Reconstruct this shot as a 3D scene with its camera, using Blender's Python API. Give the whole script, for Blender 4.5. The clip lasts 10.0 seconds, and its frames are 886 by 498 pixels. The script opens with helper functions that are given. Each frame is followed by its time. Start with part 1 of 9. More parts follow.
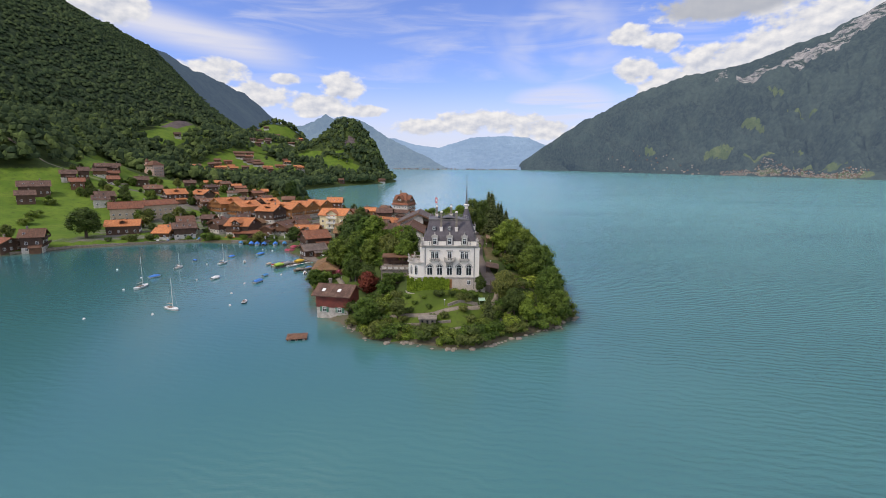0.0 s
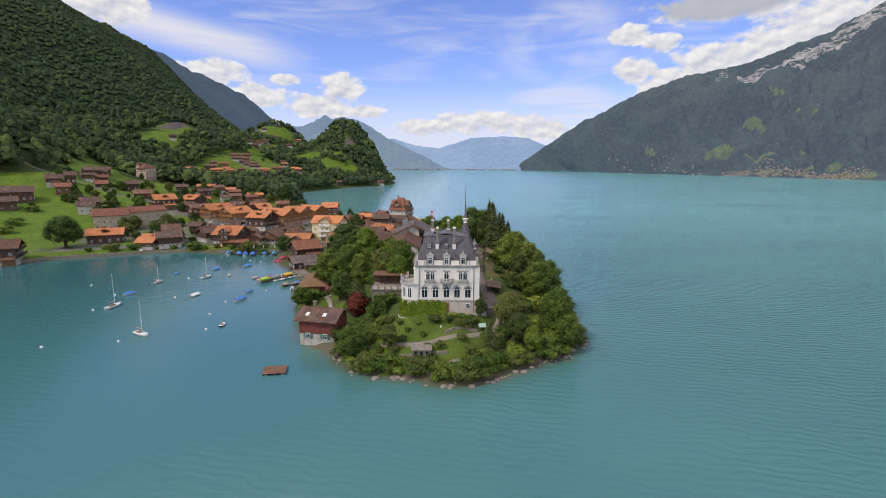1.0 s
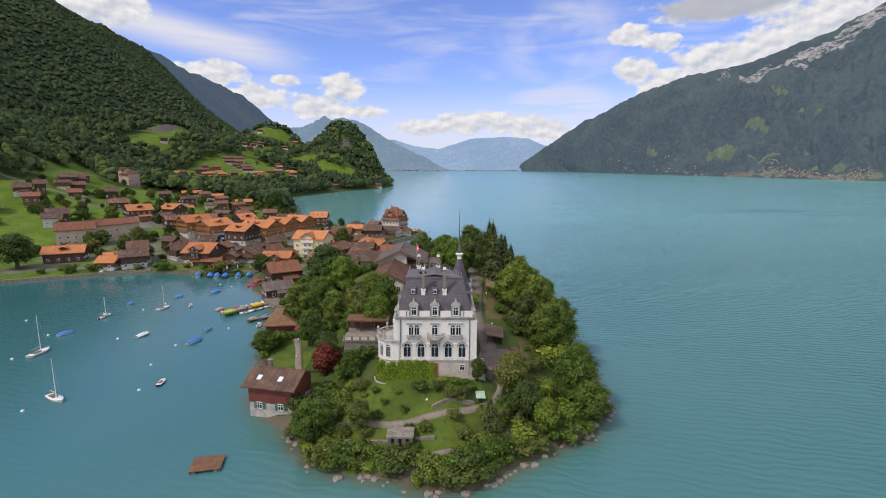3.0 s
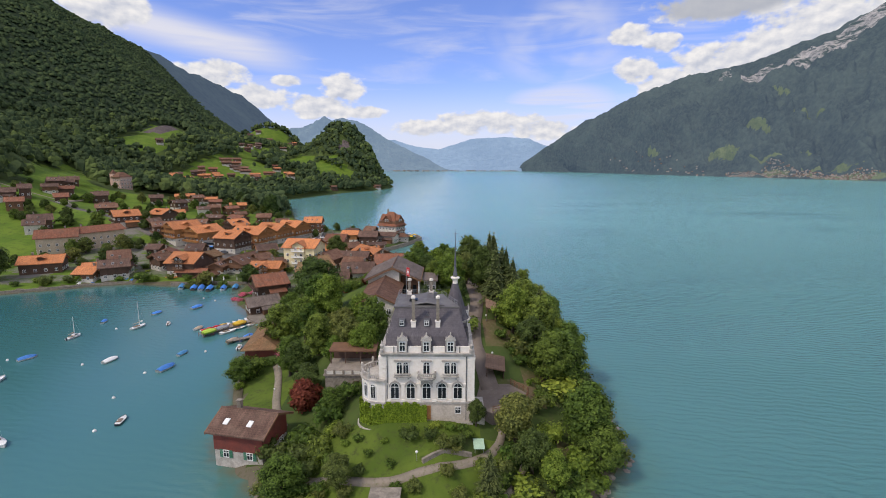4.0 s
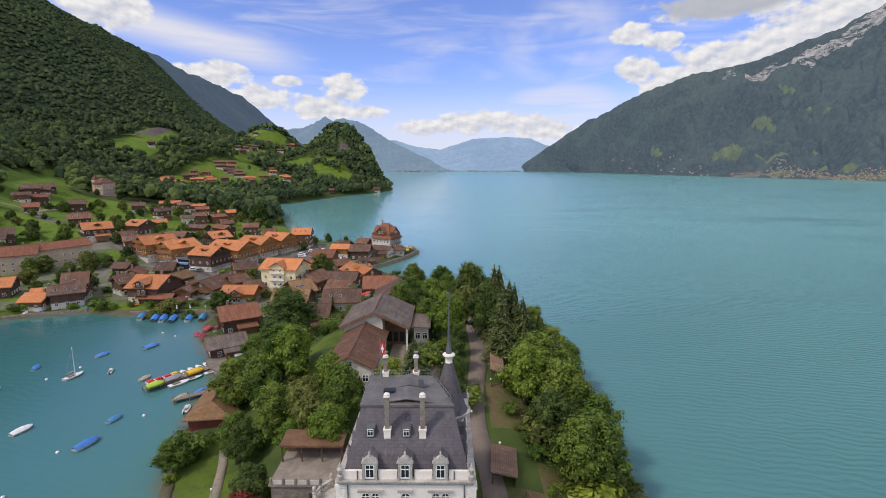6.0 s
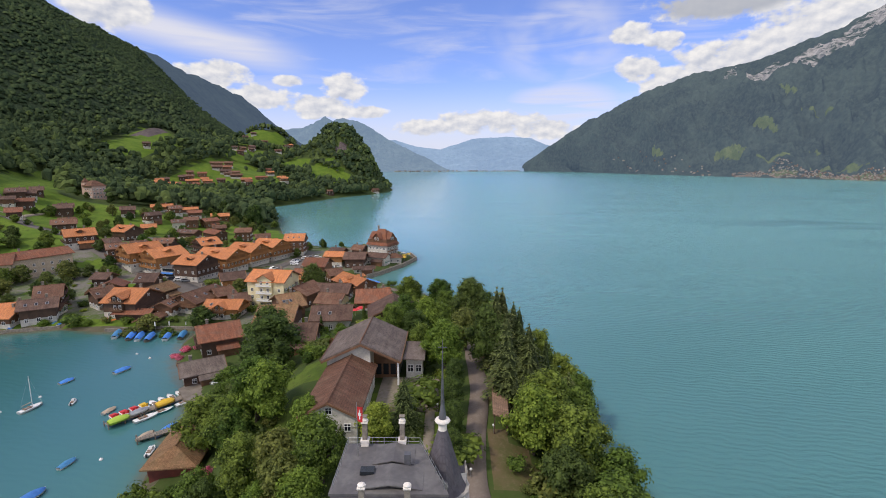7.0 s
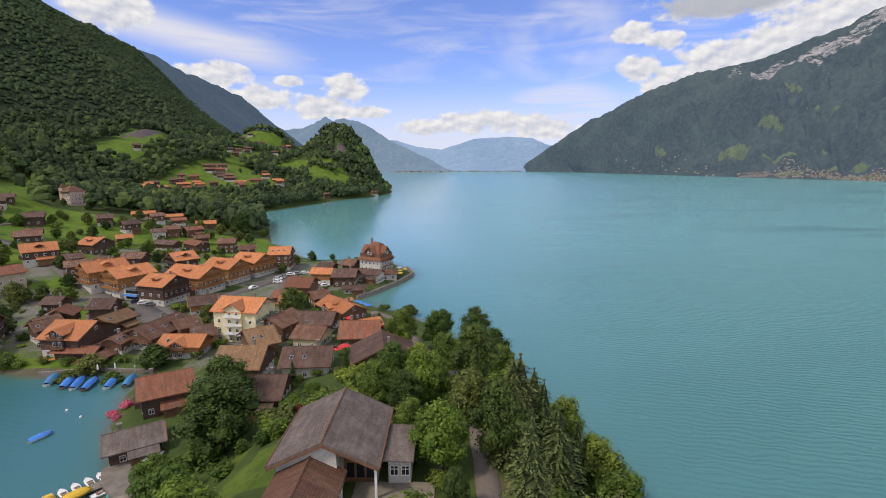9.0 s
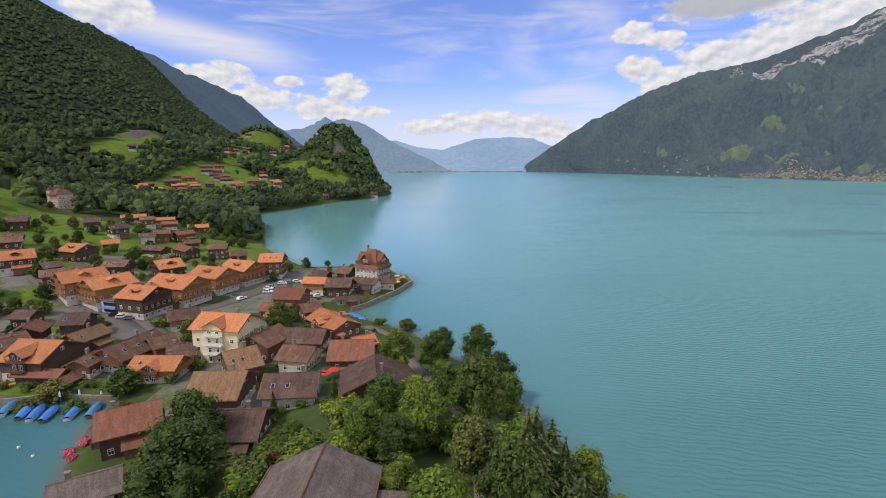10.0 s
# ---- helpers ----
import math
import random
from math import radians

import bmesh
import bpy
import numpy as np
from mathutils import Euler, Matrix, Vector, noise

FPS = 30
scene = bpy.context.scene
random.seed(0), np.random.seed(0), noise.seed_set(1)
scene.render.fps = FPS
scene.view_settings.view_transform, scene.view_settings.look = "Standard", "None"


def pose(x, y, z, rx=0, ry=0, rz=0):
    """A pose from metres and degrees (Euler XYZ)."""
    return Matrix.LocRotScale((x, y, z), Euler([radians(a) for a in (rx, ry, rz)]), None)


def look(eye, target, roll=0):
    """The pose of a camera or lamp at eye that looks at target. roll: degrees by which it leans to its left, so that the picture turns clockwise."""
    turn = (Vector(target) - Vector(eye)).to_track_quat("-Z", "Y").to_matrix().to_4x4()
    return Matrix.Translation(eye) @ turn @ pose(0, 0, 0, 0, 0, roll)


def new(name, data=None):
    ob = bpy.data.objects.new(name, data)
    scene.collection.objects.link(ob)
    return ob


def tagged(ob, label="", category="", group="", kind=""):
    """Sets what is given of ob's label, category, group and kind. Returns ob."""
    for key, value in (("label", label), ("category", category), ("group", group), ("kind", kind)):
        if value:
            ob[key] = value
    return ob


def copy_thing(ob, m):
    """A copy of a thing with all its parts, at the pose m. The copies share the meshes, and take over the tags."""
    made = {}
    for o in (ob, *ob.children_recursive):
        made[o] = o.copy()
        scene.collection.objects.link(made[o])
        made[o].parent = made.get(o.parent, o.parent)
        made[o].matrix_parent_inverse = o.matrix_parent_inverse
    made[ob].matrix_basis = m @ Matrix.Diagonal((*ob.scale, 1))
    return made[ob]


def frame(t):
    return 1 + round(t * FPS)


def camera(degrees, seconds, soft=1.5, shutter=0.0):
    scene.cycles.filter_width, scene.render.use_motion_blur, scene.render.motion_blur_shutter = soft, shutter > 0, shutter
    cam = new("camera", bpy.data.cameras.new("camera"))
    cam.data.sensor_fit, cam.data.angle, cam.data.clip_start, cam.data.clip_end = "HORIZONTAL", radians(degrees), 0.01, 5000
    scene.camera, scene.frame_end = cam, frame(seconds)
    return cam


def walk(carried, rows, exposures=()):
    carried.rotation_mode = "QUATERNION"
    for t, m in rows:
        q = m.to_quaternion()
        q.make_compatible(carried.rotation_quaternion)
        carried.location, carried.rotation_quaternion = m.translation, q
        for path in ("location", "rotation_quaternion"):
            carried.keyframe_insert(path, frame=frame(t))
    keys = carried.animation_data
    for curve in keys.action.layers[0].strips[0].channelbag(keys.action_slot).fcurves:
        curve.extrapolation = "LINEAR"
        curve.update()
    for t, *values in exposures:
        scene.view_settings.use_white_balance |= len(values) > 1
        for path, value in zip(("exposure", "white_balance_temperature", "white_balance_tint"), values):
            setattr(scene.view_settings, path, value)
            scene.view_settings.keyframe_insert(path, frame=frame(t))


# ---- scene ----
cam = camera(84.7, 10.0, soft=1.0)
PATH = [
    (0, (-3.697, 1.4, 37.866), (-3.7, 3.371, 37.527), 0.4),
    (0.5, (-3.166, 7.612, 39.131), (-3.169, 9.584, 38.793), 0.3),
    (1, (-2.897, 13.656, 40.215), (-2.9, 15.628, 39.877), 0.3),
    (1.5, (-2.283, 19.865, 41.305), (-2.286, 21.836, 40.968), 0.3),
    (2, (-1.798, 25.698, 42.307), (-1.801, 27.67, 41.969), 0.2),
    (2.5, (-1.224, 31.888, 43.341), (-1.228, 33.86, 43.004), 0.2),
    (4, (0.494, 49.267, 46.436), (0.487, 51.238, 46.1), 0.1),
    (4.5, (1.127, 55.465, 47.535), (1.118, 57.436, 47.198), 0.1),
    (5, (1.486, 61.433, 48.63), (1.475, 63.404, 48.293), 0.1),
    (5.5, (1.677, 67.789, 49.502), (1.665, 69.76, 49.166), 0.0),
    (7, (2.717, 85.971, 52.515), (2.702, 87.943, 52.177), -0.1),
    (7.5, (2.901, 92.473, 53.371), (2.885, 94.444, 53.033), -0.1),
    (8, (2.97, 99.094, 54.079), (2.952, 101.065, 53.741), -0.2),
    (8.5, (3.082, 105.899, 54.91), (3.063, 107.87, 54.572), -0.2),
    (9, (3.21, 112.302, 55.522), (3.19, 114.273, 55.184), -0.2),
    (9.5, (3.213, 119.066, 56.205), (3.193, 121.037, 55.867), -0.2),
    (10, (3.259, 125.474, 56.697), (3.237, 127.445, 56.36), -0.2),
]
walk(cam, [(t, look(eye, target, roll)) for t, eye, target, roll in PATH])

# world: blue sky with clouds, one warm sun from behind the left shoulder
SUN_DIR = Vector((-0.62, -0.42, 0.90)).normalized()
sun_data = bpy.data.lights.new("sun", "SUN")
sun_data.energy, sun_data.angle, sun_data.color = 2.3, radians(7.0), (1.0, 0.90, 0.76)
sun = new("sun", sun_data)
sun.matrix_world = look((0, 0, 900), Vector((0, 0, 900)) - SUN_DIR)


class Nodes:
    """Short hand for node trees."""

    def __init__(self, tree):
        self.t = tree
        tree.nodes.clear()

    def n(self, kind, **sets):
        node = self.t.nodes.new(kind)
        for k, v in sets.items():
            if k == "op":
                node.operation = v
            elif k == "blend":
                node.blend_type = v
            elif k == "dtype":
                node.data_type = v
        return node

    def put(self, node, socket, value):
        if isinstance(value, bpy.types.NodeSocket):
            self.t.links.new(value, node.inputs[socket])
        elif value is not None:
            node.inputs[socket].default_value = value

    def math(self, op, a, b=None, c=None, clamp=False):
        m = self.n("ShaderNodeMath", op=op)
        m.use_clamp = clamp
        for i, v in enumerate((a, b, c)):
            self.put(m, i, v)
        return m.outputs[0]

    def noise(self, vec, scale, detail=4.0, rough=0.55, dist=0.0):
        m = self.n("ShaderNodeTexNoise")
        self.put(m, "Vector", vec)
        for k, v in (("Scale", scale), ("Detail", detail), ("Roughness", rough), ("Distortion", dist)):
            m.inputs[k].default_value = v
        return m.outputs["Fac"]

    def step(self, v, lo, hi):
        m = self.n("ShaderNodeMapRange")
        m.interpolation_type = "SMOOTHSTEP"
        self.put(m, 0, v)
        m.inputs[1].default_value, m.inputs[2].default_value = lo, hi
        return m.outputs[0]

    def mix(self, fac, a, b, blend="MIX"):
        m = self.n("ShaderNodeMix", dtype="RGBA", blend=blend)
        self.put(m, 0, fac)
        for i, v in ((6, a), (7, b)):
            self.put(m, i, (*v, 1.0) if isinstance(v, tuple) and len(v) == 3 else v)
        return m.outputs[2]

    def xyz(self, vec):
        m = self.n("ShaderNodeSeparateXYZ")
        self.put(m, 0, vec)
        return m.outputs

    def join(self, x, y, z):
        m = self.n("ShaderNodeCombineXYZ")
        for i, v in enumerate((x, y, z)):
            self.put(m, i, v)
        return m.outputs[0]

    def mapped(self, vec, scale, rot=(0, 0, 0), loc=(0, 0, 0)):
        m = self.n("ShaderNodeMapping")
        self.put(m, "Vector", vec)
        m.inputs["Scale"].default_value, m.inputs["Rotation"].default_value, m.inputs["Location"].default_value = scale, rot, loc
        return m.outputs[0]


world = bpy.data.worlds.new("sky")
world.use_nodes = True
scene.world = world
k = Nodes(world.node_tree)
sky = k.n("ShaderNodeTexSky")
sky.sky_type, sky.sun_disc = "NISHITA", False
sky.sun_elevation, sky.sun_rotation = math.asin(SUN_DIR.z), math.atan2(SUN_DIR.x, SUN_DIR.y)
sky.altitude, sky.air_density, sky.dust_density, sky.ozone_density = 600, 1.0, 0.6, 2.5
way = k.n("ShaderNodeTexCoord").outputs["Generated"]
wx, wy, wz = k.xyz(way)
az = k.math("MULTIPLY", k.math("ARCTAN2", wx, wy), 57.2958)
el = k.math("MULTIPLY", k.math("ARCSINE", wz), 57.2958)
flat = k.join(az, k.math("MULTIPLY", el, 1.5), 0.0)


def cloud_heap(a, e, wa, we):
    """A mound of cloud: 1 in its middle, falling to 0 at its rim."""
    p = k.math("DIVIDE", k.math("SUBTRACT", az, a), wa)
    q = k.math("DIVIDE", k.math("SUBTRACT", el, e), we)
    r = k.math("ADD", k.math("MULTIPLY", p, p), k.math("MULTIPLY", q, q))
    return k.math("SUBTRACT", 1.0, r, clamp=True)


heaps, under = None, None
for a, e, wa, we in ((-11.4, 8.6, 3.2, 1.9), (-14.0, 6.4, 5.4, 1.5), (-17.7, 9.0, 2.3, 0.75), (-25.0, 9.2, 4.6, 1.7), (-20.5, 7.2, 5.0, 1.6), (-8.9, 6.0, 3.0, 0.9),
                     (4.5, 4.9, 8.0, 1.7), (-2.5, 4.4, 5.0, 1.2), (11.0, 4.0, 5.0, 1.3), (20.6, 9.8, 2.8, 1.8), (23.6, 8.4, 3.8, 2.0), (26.8, 10.4, 3.8, 2.2), (31.5, 10.8, 5.0, 2.6), (37.5, 12.4, 6.5, 3.2),
                     (29.0, 9.0, 6.0, 2.8), (34.5, 11.4, 7.0, 3.4), (25.0, 8.0, 4.0, 2.2), (19.8, 13.3, 2.5, 1.4), (22.8, 12.4, 2.2, 1.2), (28.3, 15.2, 9.0, 2.0), (-33.5, 14.5, 4.4, 2.8), (46.0, 16.0, 10.0, 6.0)):
    h = cloud_heap(a, e, wa, we)
    low_half = k.math("MULTIPLY", h, k.math("DIVIDE", k.math("SUBTRACT", e + 0.1 * we, el), we, clamp=True))
    heaps, under = (h, low_half) if heaps is None else (k.math("MAXIMUM", heaps, h), k.math("MAXIMUM", under, low_half))
# unseen broken cloud overhead and all round, added extra bright as fill light
around = k.step(k.noise(k.mapped(way, (1, 1, 1.6)), 1.9, 3.0), 0.40, 0.62)
behind = k.math("MAXIMUM", k.step(k.math("ABSOLUTE", az), 52.0, 75.0), k.step(el, 27.0, 42.0))
behind = k.math("MULTIPLY", behind, k.step(el, 2.0, 8.0))
fill_puff = k.math("MULTIPLY", around, behind)
lump = k.noise(flat, 0.20, 2.0, 0.5, 0.2)
billow = k.noise(flat, 0.55, 4.0, 0.50, 0.0)
toward_sun = k.noise(k.mapped(flat, (1, 1, 1), (0, 0, 0), (-0.30, 0.65, 0)), 0.55, 4.0, 0.50, 0.0)
body = k.math("ADD", k.math("MULTIPLY", heaps, 0.85), k.math("ADD", k.math("MULTIPLY", k.math("SUBTRACT", lump, 0.5), 0.8), k.math("MULTIPLY", k.math("SUBTRACT", billow, 0.5), 1.5)))
puff = k.math("MULTIPLY", k.step(body, 0.18, 0.56), k.step(heaps, 0.0, 0.20))
relief = k.math("ADD", k.math("MULTIPLY", k.math("SUBTRACT", billow, toward_sun), 2.3), 0.62)
relief = k.math("SUBTRACT", relief, k.math("MULTIPLY", under, 0.50), clamp=True)
lit = k.mix(relief, (0.54, 0.57, 0.67), (0.90, 0.875, 0.87))
grey = cloud_heap(28.0, 15.8, 8.0, 2.4)
lit = k.mix(k.math("MULTIPLY", k.step(grey, 0.05, 0.6), 0.85), lit, (0.44, 0.46, 0.52))
streak = k.noise(k.mapped(flat, (0.07, 0.30, 1), (0, 0, -0.13)), 1.0, 6.0, 0.55, 0.9)
veil = k.math("MULTIPLY", k.step(streak, 0.42, 0.80), 0.55)
fibre = k.noise(k.mapped(flat, (0.06, 0.60, 1), (0, 0, 0.10)), 1.0, 5.0, 0.5, 0.7)
slope = k.math("ADD", el, k.math("MULTIPLY", k.math("ADD", az, 25.0), 0.16))
band = k.math("MULTIPLY", k.step(k.math("ABSOLUTE", k.math("SUBTRACT", slope, 12.4)), 2.5, 0.2), k.step(k.math("ABSOLUTE", k.math("ADD", az, 27.0)), 14.0, 5.0))
band = k.math("MULTIPLY", band, k.math("ADD", k.math("MULTIPLY", k.step(fibre, 0.30, 0.66), 0.25), 0.75))
high = k.math("MULTIPLY", k.step(cloud_heap(12.5, 13.6, 9.0, 6.0), 0.0, 1.0), k.math("MULTIPLY", k.step(k.math("ADD", lump, streak), 0.70, 1.25), 0.62))
thin = k.math("MULTIPLY", k.step(cloud_heap(13.0, 6.5, 8.0, 3.0), 0.0, 0.9), k.math("MULTIPLY", k.step(fibre, 0.25, 0.6), 0.8))
low = k.math("MULTIPLY", k.step(el, 10.0, 2.0), 0.72)
veil = k.math("MAXIMUM", k.math("MAXIMUM", k.math("MAXIMUM", k.math("MAXIMUM", veil, band), low), high), thin)
blue = k.mix(1.0, sky.outputs[0], (0.130, 0.129, 0.186), "MULTIPLY")
over = k.mix(veil, blue, (0.735, 0.74, 0.85))
over = k.mix(puff, over, lit)
over = k.mix(fill_puff, over, (1.32, 1.30, 1.28))
bg = k.n("ShaderNodeBackground")
k.put(bg, "Color", over)
bg.inputs["Strength"].default_value = 1.0
k.put(k.n("ShaderNodeOutputWorld"), "Surface", bg.outputs[0])


# ---- materials ----
def material(name, base, second=None, rough=0.7, metal=0.0, grain=8.0, stain=0.6, bump=0.15, size=1.0, vary=0.0, spec=0.5):
    """A weathered surface: fine grain, broad stains, relief. vary: brightness by object or island."""
    m = bpy.data.materials.new(name)
    m.use_nodes = True
    q = Nodes(m.node_tree)
    pos = q.n("ShaderNodeTexCoord").outputs["Object"]
    fine, broad = q.noise(pos, grain / size, 5.0, 0.65), q.noise(pos, stain / size, 4.0, 0.6, 0.4)
    second = second or tuple(c * 0.72 for c in base)
    col = q.mix(q.step(broad, 0.3, 0.7), base, second)
    col = q.mix(0.55, col, q.mix(q.step(fine, 0.25, 0.75), (0.35, 0.35, 0.35), (0.65, 0.65, 0.65)), "OVERLAY")
    if vary:
        r = q.math("ADD", q.n("ShaderNodeObjectInfo").outputs["Random"], q.n("ShaderNodeNewGeometry").outputs["Random Per Island"])
        f = q.math("ADD", q.math("MULTIPLY", r, vary), 1.0 - vary)
        col = q.mix(1.0, col, q.join(f, f, f), "MULTIPLY")
    b = q.n("ShaderNodeBsdfPrincipled")
    q.put(b, "Base Color", col)
    b.inputs["Metallic"].default_value = metal
    b.inputs["Specular IOR Level"].default_value = spec
    q.put(b, "Roughness", q.math("ADD", q.math("MULTIPLY", q.math("SUBTRACT", fine, 0.5), 0.25), rough, clamp=True))
    if bump:
        bn = q.n("ShaderNodeBump")
        bn.inputs["Strength"].default_value, bn.inputs["Distance"].default_value = bump, 0.05 * size
        q.put(bn, "Height", fine)
        q.put(b, "Normal", bn.outputs[0])
    q.put(q.n("ShaderNodeOutputMaterial"), "Surface", b.outputs[0])
    return m


def tiled(name, base, second, patch=None, row=0.34, wide=0.26, rough=0.8, joint=0.45, streaks=0.55):
    """Roof tiles in courses along the roof, each a little different, with blotches of lichen."""
    m = bpy.data.materials.new(name)
    m.use_nodes = True
    q = Nodes(m.node_tree)
    pos = q.n("ShaderNodeTexCoord").outputs["Object"]
    br = q.n("ShaderNodeTexBrick")
    q.put(br, "Vector", pos)
    br.inputs["Color1"].default_value, br.inputs["Color2"].default_value = (*base, 1), (*second, 1)
    br.inputs["Mortar"].default_value = (*(c * joint for c in base), 1)
    br.inputs["Scale"].default_value, br.inputs["Mortar Size"].default_value = 1.0, 0.018
    br.inputs["Brick Width"].default_value, br.inputs["Row Height"].default_value, br.inputs["Bias"].default_value = wide, row, -0.1
    broad, mid = q.noise(pos, 0.35, 4.0, 0.6, 0.5), q.noise(pos, 2.4, 5.0, 0.7)
    col = q.mix(q.math("MULTIPLY", q.step(broad, 0.42, 0.72), 0.65), br.outputs["Color"], patch or tuple(c * 0.6 for c in base))
    col = q.mix(0.5, col, q.mix(q.step(mid, 0.25, 0.75), (0.33, 0.33, 0.33), (0.66, 0.66, 0.66)), "OVERLAY")
    runs = q.noise(q.mapped(pos, (1.3, 0.22, 0.22)), 1.0, 4.0, 0.65)
    col = q.mix(streaks, col, q.mix(q.step(runs, 0.28, 0.72), (0.30, 0.30, 0.30), (0.68, 0.68, 0.68)), "OVERLAY")
    worn = q.math("MULTIPLY", q.step(q.noise(pos, 0.55, 6.0, 0.7, 0.6), 0.60, 0.66), 0.45)
    col = q.mix(worn, col, tuple(min(0.6, c * 1.3 + 0.025) for c in second))
    r = q.n("ShaderNodeObjectInfo").outputs["Random"]
    f = q.math("ADD", q.math("MULTIPLY", r, 0.4), 0.8)
    col = q.mix(1.0, col, q.join(f, f, f), "MULTIPLY")
    b = q.n("ShaderNodeBsdfPrincipled")
    q.put(b, "Base Color", col)
    b.inputs["Roughness"].default_value = rough
    b.inputs["Specular IOR Level"].default_value = 0.3
    bn = q.n("ShaderNodeBump")
    bn.inputs["Strength"].default_value, bn.inputs["Distance"].default_value = 0.5, 0.04
    q.put(bn, "Height", q.math("ADD", br.outputs["Fac"], q.math("MULTIPLY", mid, 0.8)))
    bn.invert = True
    q.put(b, "Normal", bn.outputs[0])
    q.put(q.n("ShaderNodeOutputMaterial"), "Surface", b.outputs[0])
    return m


def foliage(name, dark, light, grain=0.5, thin=0.25, gloss=0.15, each=0.45):
    """Leaves: every leaf its own green, some light passing through."""
    m = bpy.data.materials.new(name)
    m.use_nodes = True
    q = Nodes(m.node_tree)
    pos = q.n("ShaderNodeTexCoord").outputs["Object"]
    leaf = q.n("ShaderNodeNewGeometry").outputs["Random Per Island"]
    tree = q.n("ShaderNodeObjectInfo").outputs["Random"]
    f = q.math("ADD", q.math("MULTIPLY", leaf, each), q.math("MULTIPLY", q.noise(pos, grain, 3.0), 1.07 - each))
    col = q.mix(q.step(f, 0.2, 0.85), dark, light)
    g = q.math("ADD", q.math("MULTIPLY", tree, 0.5), 0.75)
    col = q.mix(1.0, col, q.join(q.math("MULTIPLY", g, q.math("ADD", q.math("MULTIPLY", tree, 0.3), 0.85)), g, g), "MULTIPLY")
    b = q.n("ShaderNodeBsdfPrincipled")
    q.put(b, "Base Color", col)
    b.inputs["Roughness"].default_value, b.inputs["Specular IOR Level"].default_value = 0.65, gloss
    tr = q.n("ShaderNodeBsdfTranslucent")
    q.put(tr, "Color", q.mix(1.0, col, (1.3, 1.5, 0.7), "MULTIPLY"))
    mx = q.n("ShaderNodeMixShader")
    mx.inputs[0].default_value = thin
    q.put(mx, 1, b.outputs[0])
    q.put(mx, 2, tr.outputs[0])
    q.put(q.n("ShaderNodeOutputMaterial"), "Surface", mx.outputs[0])
    return m


def canopy(name, dark, light, lump=0.45, depth=1.6):
    """Close woodland seen from afar: rounded crowns broken up by their boughs, in many greens."""
    m = bpy.data.materials.new(name)
    m.use_nodes = True
    q = Nodes(m.node_tree)
    pos = q.n("ShaderNodeNewGeometry").outputs["Position"]
    crown = q.n("ShaderNodeNewGeometry").outputs["Random Per Island"]
    boughs, stand = q.noise(pos, lump, 4.0, 0.65), q.noise(pos, 0.011, 3.0, 0.6, 0.4)
    f = q.math("ADD", q.math("MULTIPLY", crown, 0.28), q.math("ADD", q.math("MULTIPLY", boughs, 0.42), q.math("MULTIPLY", stand, 0.55)))
    f = q.math("SUBTRACT", f, 0.06)
    col = q.mix(q.step(f, 0.32, 0.82), dark, light)
    b = q.n("ShaderNodeBsdfPrincipled")
    q.put(b, "Base Color", col)
    b.inputs["Roughness"].default_value, b.inputs["Specular IOR Level"].default_value = 0.9, 0.0
    bn = q.n("ShaderNodeBump")
    bn.inputs["Strength"].default_value, bn.inputs["Distance"].default_value = 0.9, depth
    q.put(bn, "Height", boughs)
    q.put(b, "Normal", bn.outputs[0])
    q.put(q.n("ShaderNodeOutputMaterial"), "Surface", b.outputs[0])
    return m


def ground_mat(name, a, b_, c, s1, s2, rough=0.95, bump=0.4, dist=0.2):
    """Ground cover in world size: two colours in patches, a third in flecks."""
    m = bpy.data.materials.new(name)
    m.use_nodes = True
    q = Nodes(m.node_tree)
    pos = q.n("ShaderNodeNewGeometry").outputs["Position"]
    n1, n2 = q.noise(pos, s1, 5.0, 0.6, 0.4), q.noise(pos, s2, 5.0, 0.7)
    col = q.mix(q.step(n1, 0.35, 0.65), a, b_)
    col = q.mix(q.math("MULTIPLY", q.step(n2, 0.48, 0.72), 0.8), col, c)
    b = q.n("ShaderNodeBsdfPrincipled")
    q.put(b, "Base Color", col)
    b.inputs["Roughness"].default_value, b.inputs["Specular IOR Level"].default_value = rough, 0.15
    bn = q.n("ShaderNodeBump")
    bn.inputs["Strength"].default_value, bn.inputs["Distance"].default_value = bump, dist
    q.put(bn, "Height", n2)
    q.put(b, "Normal", bn.outputs[0])
    q.put(q.n("ShaderNodeOutputMaterial"), "Surface", b.outputs[0])
    return m


